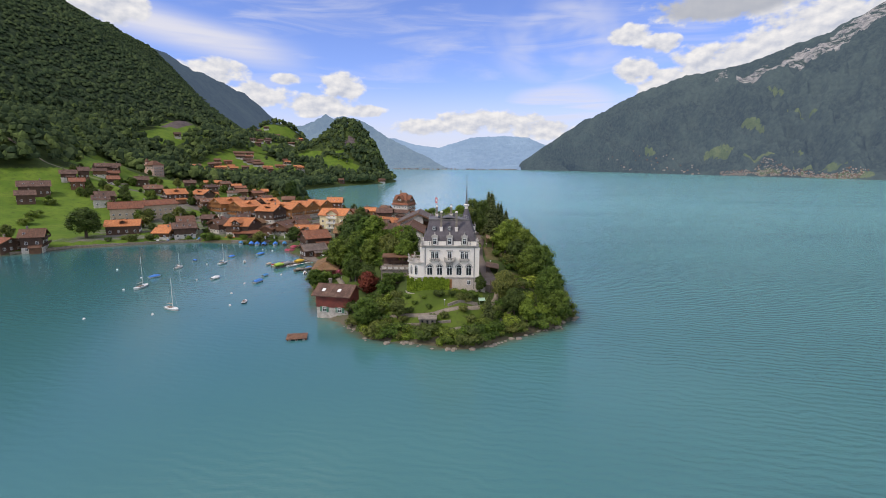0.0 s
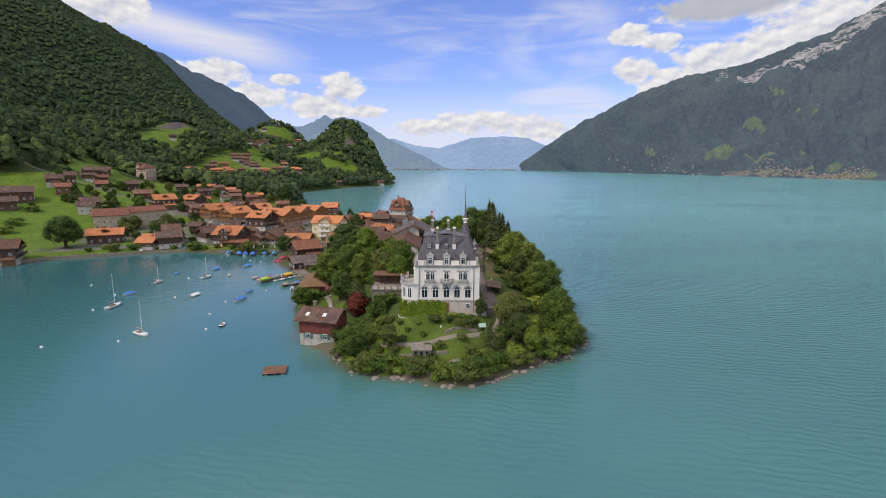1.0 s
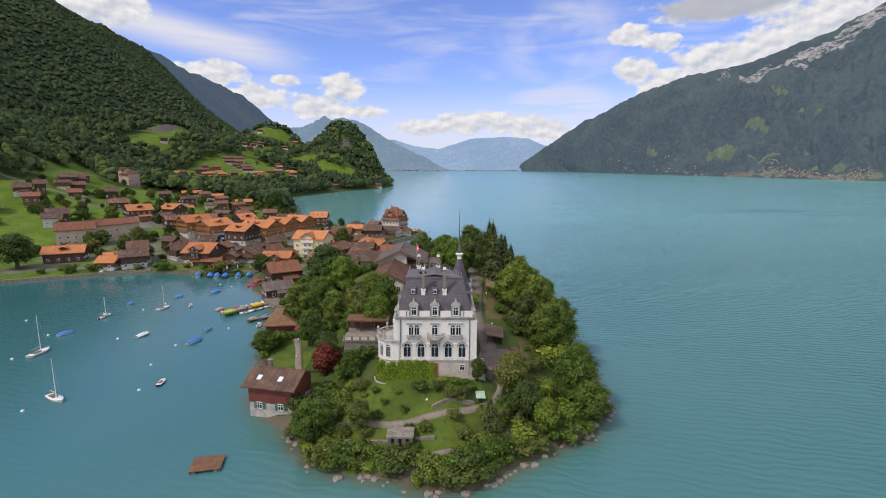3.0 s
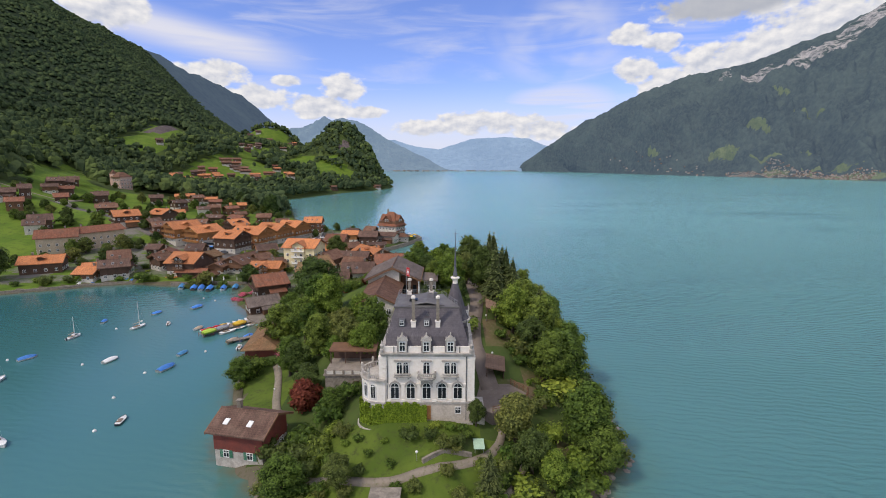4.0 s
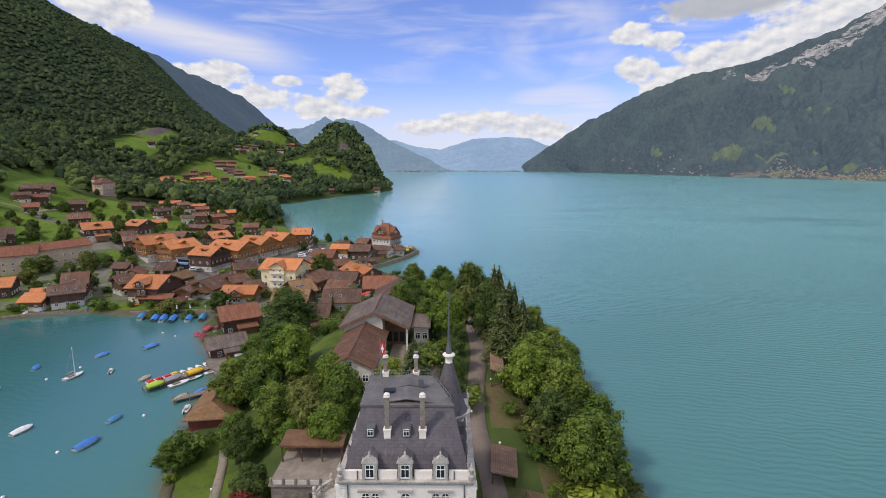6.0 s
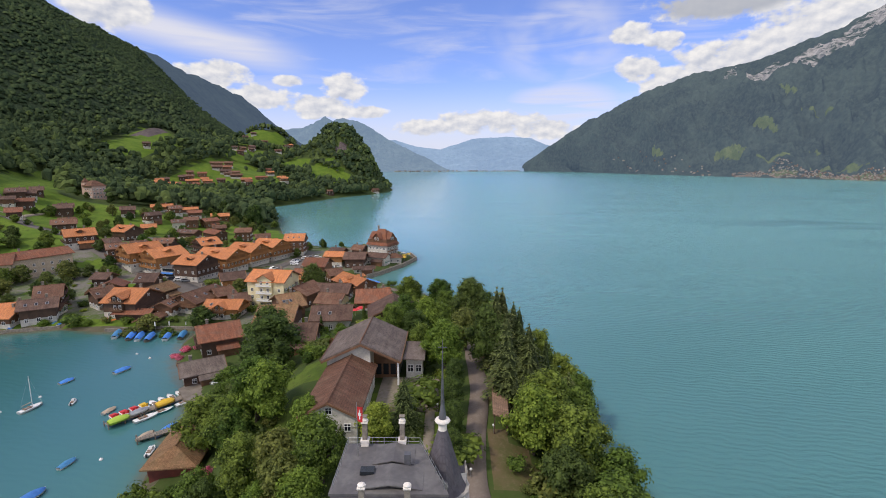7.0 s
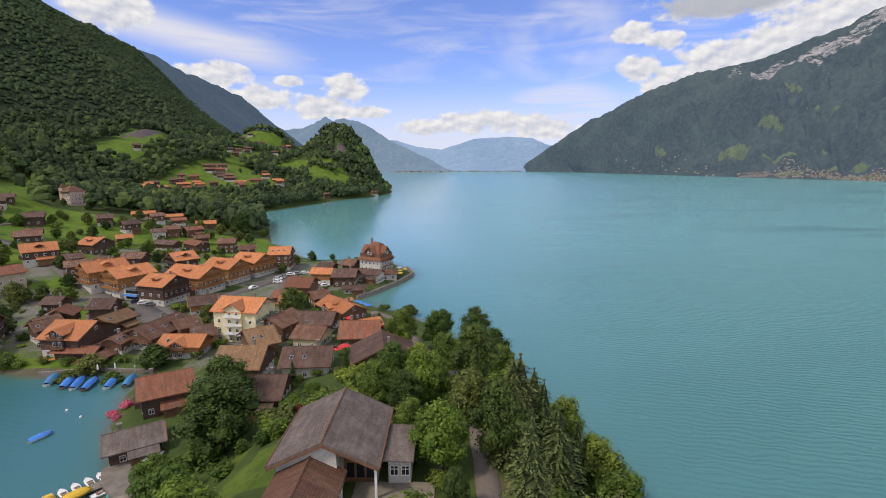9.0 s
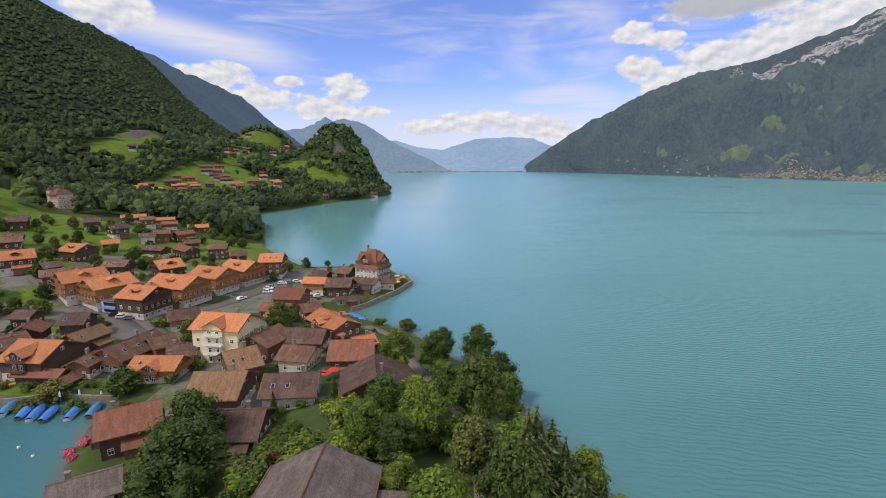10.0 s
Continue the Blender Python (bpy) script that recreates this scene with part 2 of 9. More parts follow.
def water_mat():
    """Silty turquoise lake: calm and reflecting by the village, ruffled by wind out on the open side."""
    m = bpy.data.materials.new("lake_water")
    m.use_nodes = True
    q = Nodes(m.node_tree)
    pos = q.n("ShaderNodeNewGeometry").outputs["Position"]
    px, py, pz = q.xyz(pos)
    drift = q.noise(q.mapped(pos, (0.004, 0.009, 1), (0, 0, 0.5)), 1.0, 4.0, 0.55, 0.8)
    col = q.mix(q.step(drift, 0.3, 0.7), (0.058, 0.164, 0.170), (0.074, 0.198, 0.198))
    # paler far out: sky reflected at a low angle, put into the colour
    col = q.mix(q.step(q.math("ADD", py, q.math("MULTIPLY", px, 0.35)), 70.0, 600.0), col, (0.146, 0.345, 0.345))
    # darker colour in the bay under the village stands in for the mountain's reflection
    col = q.mix(q.math("MULTIPLY", q.step(q.math("SUBTRACT", px, q.math("MULTIPLY", py, 0.10)), -20.0, -170.0), q.step(py, 420.0, 280.0)), col, (0.036, 0.124, 0.132))
    # a shelf of pale stones shows through the first metres off the bank
    near = q.n("ShaderNodeAttribute")
    near.attribute_name = "offshore"
    reach = q.math("ADD", near.outputs["Fac"], q.math("MULTIPLY", q.math("SUBTRACT", q.noise(pos, 0.22, 4.0), 0.5), 6.0))
    col = q.mix(q.math("MULTIPLY", q.step(reach, 9.0, 0.5), 0.55), col, (0.075, 0.165, 0.130))
    col = q.mix(q.math("MULTIPLY", q.step(reach, 3.2, 0.0), 0.75), col, (0.125, 0.120, 0.070))
    gust = q.noise(q.mapped(pos, (0.0035, 0.016, 1), (0, 0, -0.25)), 1.0, 5.0, 0.6, 0.6)
    open_side = q.step(px, -25.0, 75.0)
    wind = q.math("MULTIPLY", q.math("ADD", q.math("MULTIPLY", q.step(gust, 0.25, 0.75), 0.55), 0.45), q.math("ADD", q.math("MULTIPLY", open_side, 0.92), 0.08))
    # dark bands far right: the mountain's reflection painted along the gusts
    col = q.mix(q.math("MULTIPLY", q.math("MULTIPLY", q.step(gust, 0.50, 0.66), q.step(px, 90.0, 420.0)), 0.55), col, (0.050, 0.150, 0.160))
    swell = q.n("ShaderNodeTexWave")
    swell.wave_type, swell.bands_direction = "BANDS", "Y"
    q.put(swell, "Vector", q.mapped(pos, (1, 1, 1), (0, 0, 0.22)))
    swell.inputs["Scale"].default_value, swell.inputs["Distortion"].default_value = 0.17, 9.0
    swell.inputs["Detail"].default_value, swell.inputs["Detail Scale"].default_value = 4.0, 0.9
    ripple = q.noise(q.mapped(pos, (0.5, 1.9, 1), (0, 0, 0.22)), 0.8, 5.0, 0.65)
    height = q.math("ADD", q.math("MULTIPLY", swell.outputs["Fac"], 0.42), q.math("MULTIPLY", ripple, 1.0))
    height = q.math("MULTIPLY", height, q.math("ADD", wind, 0.05))
    b = q.n("ShaderNodeBsdfPrincipled")
    q.put(b, "Base Color", col)
    q.put(b, "Roughness", q.math("ADD", q.math("MULTIPLY", wind, 0.14), 0.10))
    b.inputs["IOR"].default_value = 1.333
    bn = q.n("ShaderNodeBump")
    bn.inputs["Strength"].default_value, bn.inputs["Distance"].default_value = 0.66, 0.42
    q.put(bn, "Height", height)
    q.put(b, "Normal", bn.outputs[0])
    q.put(q.n("ShaderNodeOutputMaterial"), "Surface", b.outputs[0])
    return m


def hill_mat(name, wood_a, wood_b, field, rock, scale=1.0, fields=0.66, rocks=0.70, haze_glow=0.0):
    """A wooded mountain: woods, a few clearings, bare rock where it is steep. The last argument: blue emission that
    imitates distance haze on a far backdrop.
    """
    m = bpy.data.materials.new(name)
    m.use_nodes = True
    q = Nodes(m.node_tree)
    geo = q.n("ShaderNodeNewGeometry")
    pos = geo.outputs["Position"]
    n1, n2, n3 = q.noise(pos, 0.004 * scale, 4.0, 0.6, 0.5), q.noise(pos, 0.05 * scale, 6.0, 0.7), q.noise(q.mapped(pos, (1, 1, 2.2)), 0.0062 * scale, 5.0, 0.55, 0.3)
    col = q.mix(q.step(n2, 0.35, 0.65), wood_a, wood_b)
    col = q.mix(q.math("MULTIPLY", q.step(n1, 0.42, 0.62), 0.75), col, q.mix(q.step(n2, 0.3, 0.7), wood_b, tuple(c * 1.35 for c in wood_b)))
    px, py, pz = q.xyz(pos)
    lowland = q.step(pz, 420.0, 160.0)
    col = q.mix(q.math("MULTIPLY", q.step(n3, fields, fields + 0.03), lowland), col, field)
    nx, ny, nz = q.xyz(geo.outputs["Normal"])
    ledge = q.noise(q.mapped(pos, (0.010, 0.010, 0.030)), 1.0, 7.0, 0.72, 0.6)
    steep = q.math("MULTIPLY", q.step(pz, 520.0, 760.0), q.step(ledge, rocks - 0.12, rocks - 0.04))
    col = q.mix(steep, col, rock)
    b = q.n("ShaderNodeBsdfPrincipled")
    q.put(b, "Base Color", col)
    b.inputs["Roughness"].default_value, b.inputs["Specular IOR Level"].default_value = 1.0, 0.0
    bn = q.n("ShaderNodeBump")
    bn.inputs["Strength"].default_value, bn.inputs["Distance"].default_value = 1.0, 6.0 / scale
    q.put(bn, "Height", q.math("ADD", n2, q.math("MULTIPLY", n3, 1.5)))
    q.put(b, "Normal", bn.outputs[0])
    # blue emission painted on to look like haze before the mountain
    if haze_glow:
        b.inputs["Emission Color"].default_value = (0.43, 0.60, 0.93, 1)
        b.inputs["Emission Strength"].default_value = haze_glow
    q.put(q.n("ShaderNodeOutputMaterial"), "Surface", b.outputs[0])
    return m


def cliff_mat():
    """Pale limestone in broken ledges, with woods on the ledges between."""
    m = bpy.data.materials.new("cliff")
    m.use_nodes = True
    q = Nodes(m.node_tree)
    pos = q.n("ShaderNodeNewGeometry").outputs["Position"]
    ledge = q.noise(q.mapped(pos, (0.011, 0.011, 0.030), (0.2, 0.3, 0)), 1.0, 9.0, 0.72, 0.7)
    tone = q.noise(pos, 0.03, 6.0, 0.7)
    flute = q.noise(q.mapped(pos, (0.045, 0.045, 0.012)), 1.0, 5.0, 0.6)
    rock = q.mix(q.step(q.math("MULTIPLY", q.math("ADD", tone, flute), 0.5), 0.34, 0.62), (0.13, 0.125, 0.12), (0.40, 0.365, 0.33))
    b = q.n("ShaderNodeBsdfPrincipled")
    q.put(b, "Base Color", q.mix(q.step(ledge, 0.44, 0.53), (0.035, 0.050, 0.036), rock))
    b.inputs["Roughness"].default_value, b.inputs["Specular IOR Level"].default_value = 1.0, 0.0
    bn = q.n("ShaderNodeBump")
    bn.inputs["Strength"].default_value, bn.inputs["Distance"].default_value = 1.0, 14.0
    q.put(bn, "Height", ledge)
    q.put(b, "Normal", bn.outputs[0])
    # bluish glow over the rock imitates the haze of distance
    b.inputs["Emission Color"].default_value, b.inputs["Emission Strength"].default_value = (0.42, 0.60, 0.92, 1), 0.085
    q.put(q.n("ShaderNodeOutputMaterial"), "Surface", b.outputs[0])
    return m


def plain(name, base, rough=0.5, metal=0.0, spec=0.5):
    return material(name, base, tuple(c * 0.88 for c in base), rough, metal, grain=14.0, stain=1.5, bump=0.04, spec=spec)


STUCCO = material("white_render", (0.80, 0.735, 0.66), (0.745, 0.68, 0.605), 0.85, grain=3.0, stain=0.35, bump=0.1)
STONE = material("pale_stone", (0.50, 0.46, 0.41), (0.33, 0.30, 0.265), 0.85, grain=5.0, stain=0.8, bump=0.3)
BASEMENT = material("stained_render", (0.52, 0.45, 0.38), (0.40, 0.34, 0.28), 0.85, grain=4.0, stain=0.5, bump=0.2)
RUBBLE = material("rubble_stone", (0.28, 0.24, 0.195), (0.16, 0.138, 0.11), 0.9, grain=3.0, stain=1.2, bump=0.8)
SLATE = tiled("slate", (0.098, 0.088, 0.100), (0.122, 0.108, 0.120), (0.14, 0.125, 0.130), 0.22, 0.30, 0.65, 0.85, 0.2)
LEAD = material("weathered_sheet", (0.098, 0.090, 0.090), (0.150, 0.140, 0.132), 0.6, grain=2.0, stain=0.5, bump=0.1)
ORANGE = tiled("orange_tiles", (0.56, 0.215, 0.082), (0.49, 0.178, 0.066), (0.42, 0.17, 0.08), streaks=0.35)
RUST = tiled("rust_tiles", (0.265, 0.100, 0.052), (0.215, 0.084, 0.047), (0.16, 0.090, 0.062))
BROWN = tiled("brown_tiles", (0.152, 0.073, 0.045), (0.182, 0.088, 0.054), (0.205, 0.126, 0.080))
DARK = tiled("dark_tiles", (0.106, 0.060, 0.044), (0.130, 0.072, 0.052), (0.165, 0.105, 0.075))
SHEDROOF = tiled("faded_brown_sheet", (0.25, 0.155, 0.100), (0.22, 0.135, 0.090), (0.19, 0.125, 0.09), 0.30, 0.9)
MOSSY = tiled("mossy_shingles", (0.30, 0.168, 0.085), (0.23, 0.125, 0.066), (0.19, 0.140, 0.072), 0.22, 0.16, 0.95)
GREYTILE = tiled("grey_brown_tiles", (0.142, 0.108, 0.090), (0.120, 0.092, 0.078), (0.195, 0.158, 0.135), 0.36, 0.30)
TIMBER_D = material("dark_timber", (0.102, 0.055, 0.034), (0.060, 0.034, 0.023), 0.8, grain=6.0, bump=0.3, vary=0.3)
TIMBER_M = material("brown_timber", (0.185, 0.092, 0.046), (0.115, 0.057, 0.031), 0.8, grain=6.0, bump=0.3, vary=0.3)
TIMBER_O = material("honey_timber", (0.36, 0.165, 0.050), (0.25, 0.110, 0.036), 0.75, grain=6.0, bump=0.3, vary=0.2)
TIMBER_R = material("red_timber", (0.185, 0.040, 0.027), (0.125, 0.032, 0.024), 0.8, grain=6.0, bump=0.3)
GREYWOOD = material("weathered_wood", (0.22, 0.185, 0.15), (0.15, 0.125, 0.10), 0.9, grain=5.0, bump=0.4, vary=0.3)
PLASTER = material("house_plaster", (0.60, 0.56, 0.49), (0.46, 0.43, 0.38), 0.9, grain=3.0, stain=0.5)
CREAM = material("cream_plaster", (0.74, 0.66, 0.40), (0.64, 0.56, 0.34), 0.9, grain=3.0, stain=0.5)
BEIGE = material("beige_plaster", (0.50, 0.40, 0.29), (0.42, 0.34, 0.25), 0.9, grain=3.0, stain=0.5)
PINK = material("pink_plaster", (0.60, 0.42, 0.34), (0.50, 0.35, 0.30), 0.9, grain=3.0, stain=0.5)
GLASS = plain("window_glass", (0.020, 0.024, 0.028), 0.08, 0.0, 0.4)
PAINT = plain("white_paint", (0.80, 0.79, 0.76), 0.45)
GREEN = plain("green_paint", (0.05, 0.20, 0.12), 0.5)
REDPAINT = plain("red_paint", (0.62, 0.03, 0.03), 0.45)
YELLOW = plain("yellow_paint", (0.75, 0.46, 0.03), 0.45)
LIME = plain("lime_paint", (0.42, 0.58, 0.06), 0.45)
ORANGEP = plain("orange_paint", (0.75, 0.20, 0.03), 0.5)
BLUECOVER = material("blue_tarpaulin", (0.060, 0.23, 0.62), (0.045, 0.17, 0.50), 0.5, grain=2.0, bump=0.5, vary=0.3)
SKYCOVER = material("pale_blue_tarpaulin", (0.06, 0.24, 0.46), (0.05, 0.19, 0.38), 0.5, grain=2.0, bump=0.5)
TEALCOVER = material("teal_tarpaulin", (0.05, 0.30, 0.32), (0.04, 0.23, 0.25), 0.5, grain=2.0, bump=0.5)
BEIGECOVER = material("beige_tarpaulin", (0.48, 0.38, 0.27), (0.40, 0.31, 0.22), 0.7, grain=2.0, bump=0.5)
HULL = plain("white_hull", (0.74, 0.73, 0.70), 0.3)
DARKHULL = plain("dark_hull", (0.035, 0.04, 0.05), 0.3)
METAL = plain("grey_metal", (0.42, 0.42, 0.42), 0.4, 0.8)
RUBBER = plain("black_rubber", (0.02, 0.02, 0.02), 0.8)
CARGREY = plain("grey_lacquer", (0.25, 0.26, 0.28), 0.3)
CARDARK = plain("dark_lacquer", (0.03, 0.035, 0.05), 0.25)
COPPER = material("dark_sheet_metal", (0.085, 0.085, 0.095), (0.12, 0.12, 0.125), 0.45, grain=3.0, bump=0.1)
BARK = material("bark", (0.10, 0.075, 0.055), (0.06, 0.045, 0.035), 0.95, grain=5.0, bump=0.8)
LEAF_A = foliage("broad_leaves", (0.034, 0.058, 0.012), (0.152, 0.215, 0.036))
LEAF_B = foliage("light_leaves", (0.062, 0.100, 0.014), (0.235, 0.305, 0.046))
LEAF_D = foliage("dark_leaves", (0.024, 0.042, 0.012), (0.098, 0.145, 0.032))
LEAF_O = foliage("olive_leaves", (0.050, 0.066, 0.018), (0.165, 0.195, 0.048))
LEAF_C = foliage("needles", (0.040, 0.054, 0.018), (0.165, 0.190, 0.060), thin=0.15)
LEAF_RED = foliage("copper_leaves", (0.090, 0.020, 0.013), (0.220, 0.062, 0.036))
IVY = foliage("ivy_leaves", (0.090, 0.140, 0.012), (0.310, 0.390, 0.036))
WOODS = canopy("wood_canopy", (0.034, 0.053, 0.029), (0.078, 0.105, 0.045), 0.6, 0.8)
WOODS_L = canopy("light_wood_canopy", (0.058, 0.084, 0.032), (0.122, 0.158, 0.052), 0.6, 0.8)
FLOWER = foliage("pink_blossom", (0.42, 0.06, 0.12), (0.65, 0.20, 0.28))
GRASS = ground_mat("meadow_grass", (0.084, 0.145, 0.016), (0.125, 0.185, 0.022), (0.056, 0.080, 0.018), 0.07, 0.38)
LAWN = ground_mat("garden_lawn", (0.064, 0.100, 0.015), (0.098, 0.138, 0.021), (0.054, 0.062, 0.022), 0.16, 0.9)
FLOOR_WOOD = ground_mat("woodland_floor", (0.045, 0.070, 0.018), (0.068, 0.098, 0.024), (0.075, 0.078, 0.030), 0.12, 0.9)
EARTH = ground_mat("bank_earth", (0.090, 0.078, 0.048), (0.130, 0.112, 0.080), (0.058, 0.078, 0.024), 0.1, 0.8)
LITTER = ground_mat("leaf_litter", (0.135, 0.098, 0.055), (0.078, 0.092, 0.026), (0.165, 0.125, 0.078), 0.2, 0.9)
LANE = ground_mat("worn_lane", (0.195, 0.158, 0.130), (0.160, 0.128, 0.105), (0.23, 0.19, 0.16), 0.25, 3.0, bump=0.1)
TOWN = ground_mat("yard_gravel", (0.180, 0.162, 0.145), (0.080, 0.118, 0.028), (0.215, 0.195, 0.175), 0.12, 1.0)
GRAVEL = ground_mat("path_gravel", (0.27, 0.225, 0.18), (0.21, 0.18, 0.14), (0.14, 0.14, 0.07), 0.3, 1.5, bump=0.2)
ASPHALT = ground_mat("asphalt", (0.125, 0.110, 0.100), (0.155, 0.140, 0.128), (0.10, 0.09, 0.082), 0.15, 4.0, bump=0.1)
QUARRY = ground_mat("quarry_rock", (0.125, 0.10, 0.095), (0.085, 0.068, 0.072), (0.18, 0.15, 0.12), 0.05, 0.12, bump=0.9, dist=4)
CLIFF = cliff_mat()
# glows like the woods round it, for the same painted haze
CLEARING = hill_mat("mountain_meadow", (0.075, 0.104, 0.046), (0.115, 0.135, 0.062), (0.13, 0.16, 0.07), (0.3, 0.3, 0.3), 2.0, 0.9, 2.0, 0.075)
WATER = water_mat()
HILL_NEAR = hill_mat("south_mountain_woods", (0.034, 0.050, 0.031), (0.062, 0.082, 0.042), (0.07, 0.13, 0.03), (0.3, 0.3, 0.3), 1.6, 0.9, 2.0)
# these backdrops glow blue as haze; the farthest two have hazed base colours
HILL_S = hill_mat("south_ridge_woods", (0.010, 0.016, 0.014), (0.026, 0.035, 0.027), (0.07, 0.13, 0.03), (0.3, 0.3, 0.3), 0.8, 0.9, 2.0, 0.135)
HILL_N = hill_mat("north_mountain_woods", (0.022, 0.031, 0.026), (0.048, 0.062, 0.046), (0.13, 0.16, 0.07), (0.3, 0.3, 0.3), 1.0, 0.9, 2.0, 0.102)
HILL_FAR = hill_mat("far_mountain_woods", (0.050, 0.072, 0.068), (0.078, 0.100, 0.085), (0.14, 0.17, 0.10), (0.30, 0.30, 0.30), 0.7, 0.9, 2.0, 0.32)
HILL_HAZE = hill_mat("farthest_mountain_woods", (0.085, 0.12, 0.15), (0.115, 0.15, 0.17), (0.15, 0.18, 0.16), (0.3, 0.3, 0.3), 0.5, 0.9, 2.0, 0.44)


# ---- mesh helpers ----
def part(name, bm, mat, parent=None, label="", smooth=False):
    """Links a bmesh as one mesh object, under a thing or a part."""
    me = bpy.data.meshes.new(name)
    bmesh.ops.recalc_face_normals(bm, faces=bm.faces)
    bm.to_mesh(me)
    bm.free()
    for m in mat if isinstance(mat, (list, tuple)) else [mat]:
        me.materials.append(m)
    if smooth:
        me.shade_smooth()
    ob = new(name, me)
    if parent:
        ob.parent = parent
    return tagged(ob, label) if label else ob


def shared(name, mesh, parent, m, label=""):
    """One more object on a mesh that others use too."""
    ob = new(name, mesh)
    ob.parent, ob.matrix_basis = parent, m
    return tagged(ob, label) if label else ob


def thing(name, m, label, category, group=""):
    ob = new(name)
    ob.matrix_basis = m
    return tagged(ob, label, category, group)


def arr_mesh(name, verts, faces, mats, index=None, smooth=False):
    """A mesh from arrays that code has worked out; faces all of one length."""
    me = bpy.data.meshes.new(name)
    v, f = np.asarray(verts, np.float32), np.asarray(faces, np.int32)
    me.vertices.add(len(v))
    me.vertices.foreach_set("co", v.ravel())
    n = f.shape[1]
    me.loops.add(f.size)
    me.loops.foreach_set("vertex_index", f.ravel())
    me.polygons.add(len(f))
    me.polygons.foreach_set("loop_start", np.arange(0, f.size, n, dtype=np.int32))
    me.polygons.foreach_set("loop_total", np.full(len(f), n, np.int32))
    if index is not None:
        me.polygons.foreach_set("material_index", np.asarray(index, np.int32))
    me.polygons.foreach_set("use_smooth", np.full(len(f), smooth))
    for m in mats:
        me.materials.append(m)
    me.update(calc_edges=True)
    me.validate()
    return me


def box(bm, cx, cy, cz, sx, sy, sz, m=None):
    r = bmesh.ops.create_cube(bm, size=1.0)
    t = Matrix.Translation((cx, cy, cz)) @ Matrix.Diagonal((sx, sy, sz, 1))
    bmesh.ops.transform(bm, matrix=(m @ t) if m else t, verts=r["verts"])
    return r["verts"]


def cyl(bm, p, q, r1, r2=None, seg=8):
    p, q = Vector(p), Vector(q)
    d = q - p
    m = Matrix.Translation((p + q) / 2) @ d.to_track_quat("Z", "Y").to_matrix().to_4x4()
    return bmesh.ops.create_cone(bm, cap_ends=True, segments=seg, radius1=r1, radius2=r1 if r2 is None else r2, depth=d.length, matrix=m)["verts"]


def lathe(bm, profile, seg=12, at=(0, 0, 0), half=False):
    """Turns (radius, height) pairs round the upright axis."""
    rings = []
    for r, z in profile:
        rings.append([bm.verts.new((at[0] + r * math.cos(2 * math.pi * i / seg), at[1] + r * math.sin(2 * math.pi * i / seg), at[2] + z)) for i in range(seg)])
    for a, b in zip(rings, rings[1:]):
        for i in range(seg):
            bm.faces.new((a[i], a[(i + 1) % seg], b[(i + 1) % seg], b[i]))
    bm.faces.new(rings[0][::-1])
    bm.faces.new(rings[-1])


def prism(bm, outline, axis, lo, hi):
    """Pulls a flat outline (pairs) along an axis from lo to hi: 'x' takes (y, z), 'y' (x, z), 'z' (x, y)."""
    def at(a, b, c):
        return {"x": (c, a, b), "y": (a, c, b), "z": (a, b, c)}[axis]
    low, high = [bm.verts.new(at(a, b, lo)) for a, b in outline], [bm.verts.new(at(a, b, hi)) for a, b in outline]
    bm.faces.new(low[::-1])
    bm.faces.new(high)
    n = len(outline)
    for i in range(n):
        bm.faces.new((low[i], low[(i + 1) % n], high[(i + 1) % n], high[i]))


def slab(bm, corners, thick):
    """A sloping slab: four upper corners and a thickness downwards."""
    up = [bm.verts.new(c) for c in corners]
    dn = [bm.verts.new((c[0], c[1], c[2] - thick)) for c in corners]
    bm.faces.new(up)
    bm.faces.new(dn[::-1])
    for i in range(len(up)):
        j = (i + 1) % len(up)
        bm.faces.new((up[j], up[i], dn[i], dn[j]))


# ---- the land: one sheet from the lake shore up the southern mountain ----
SHORE = [(-37, 125), (-34, 119), (-27, 113), (-20, 103), (-9, 101), (-2, 98), (3, 98.5), (9, 103), (16, 108), (23, 112), (29, 120), (31, 140), (30, 166), (32, 194), (27, 211),
         (21, 230), (14, 249), (3, 266), (-9, 285), (-28, 300), (-36, 309), (-31, 317), (-21, 338), (-15, 357), (-20, 372), (-29, 386), (-48, 396), (-71, 394), (-83, 401)]
COAST = [(-102, 428), (-125, 461), (-150, 525), (-175, 592), (-228, 640), (-232, 680), (-222, 718), (-206, 782), (-190, 850), (-178, 905), (-150, 965), (-132, 1010),
         (-118, 1080), (-115, 1144), (-122, 1200), (-170, 1300), (-260, 1400), (-380, 1600), (-430, 2000), (-600, 3000), (-760, 4750), (-3200, 4750), (-3200, -300), (-900, -300)]
HARBOUR = [(-600, -60), (-360, 90), (-230, 172), (-184, 199), (-171, 216), (-150, 226), (-137, 233), (-124, 237), (-107, 234), (-95, 237), (-78, 236), (-77, 226), (-71, 210),
           (-60, 196), (-54, 184), (-50, 165), (-46, 152), (-42, 141)]
LAND = np.array(SHORE + COAST + HARBOUR, float)


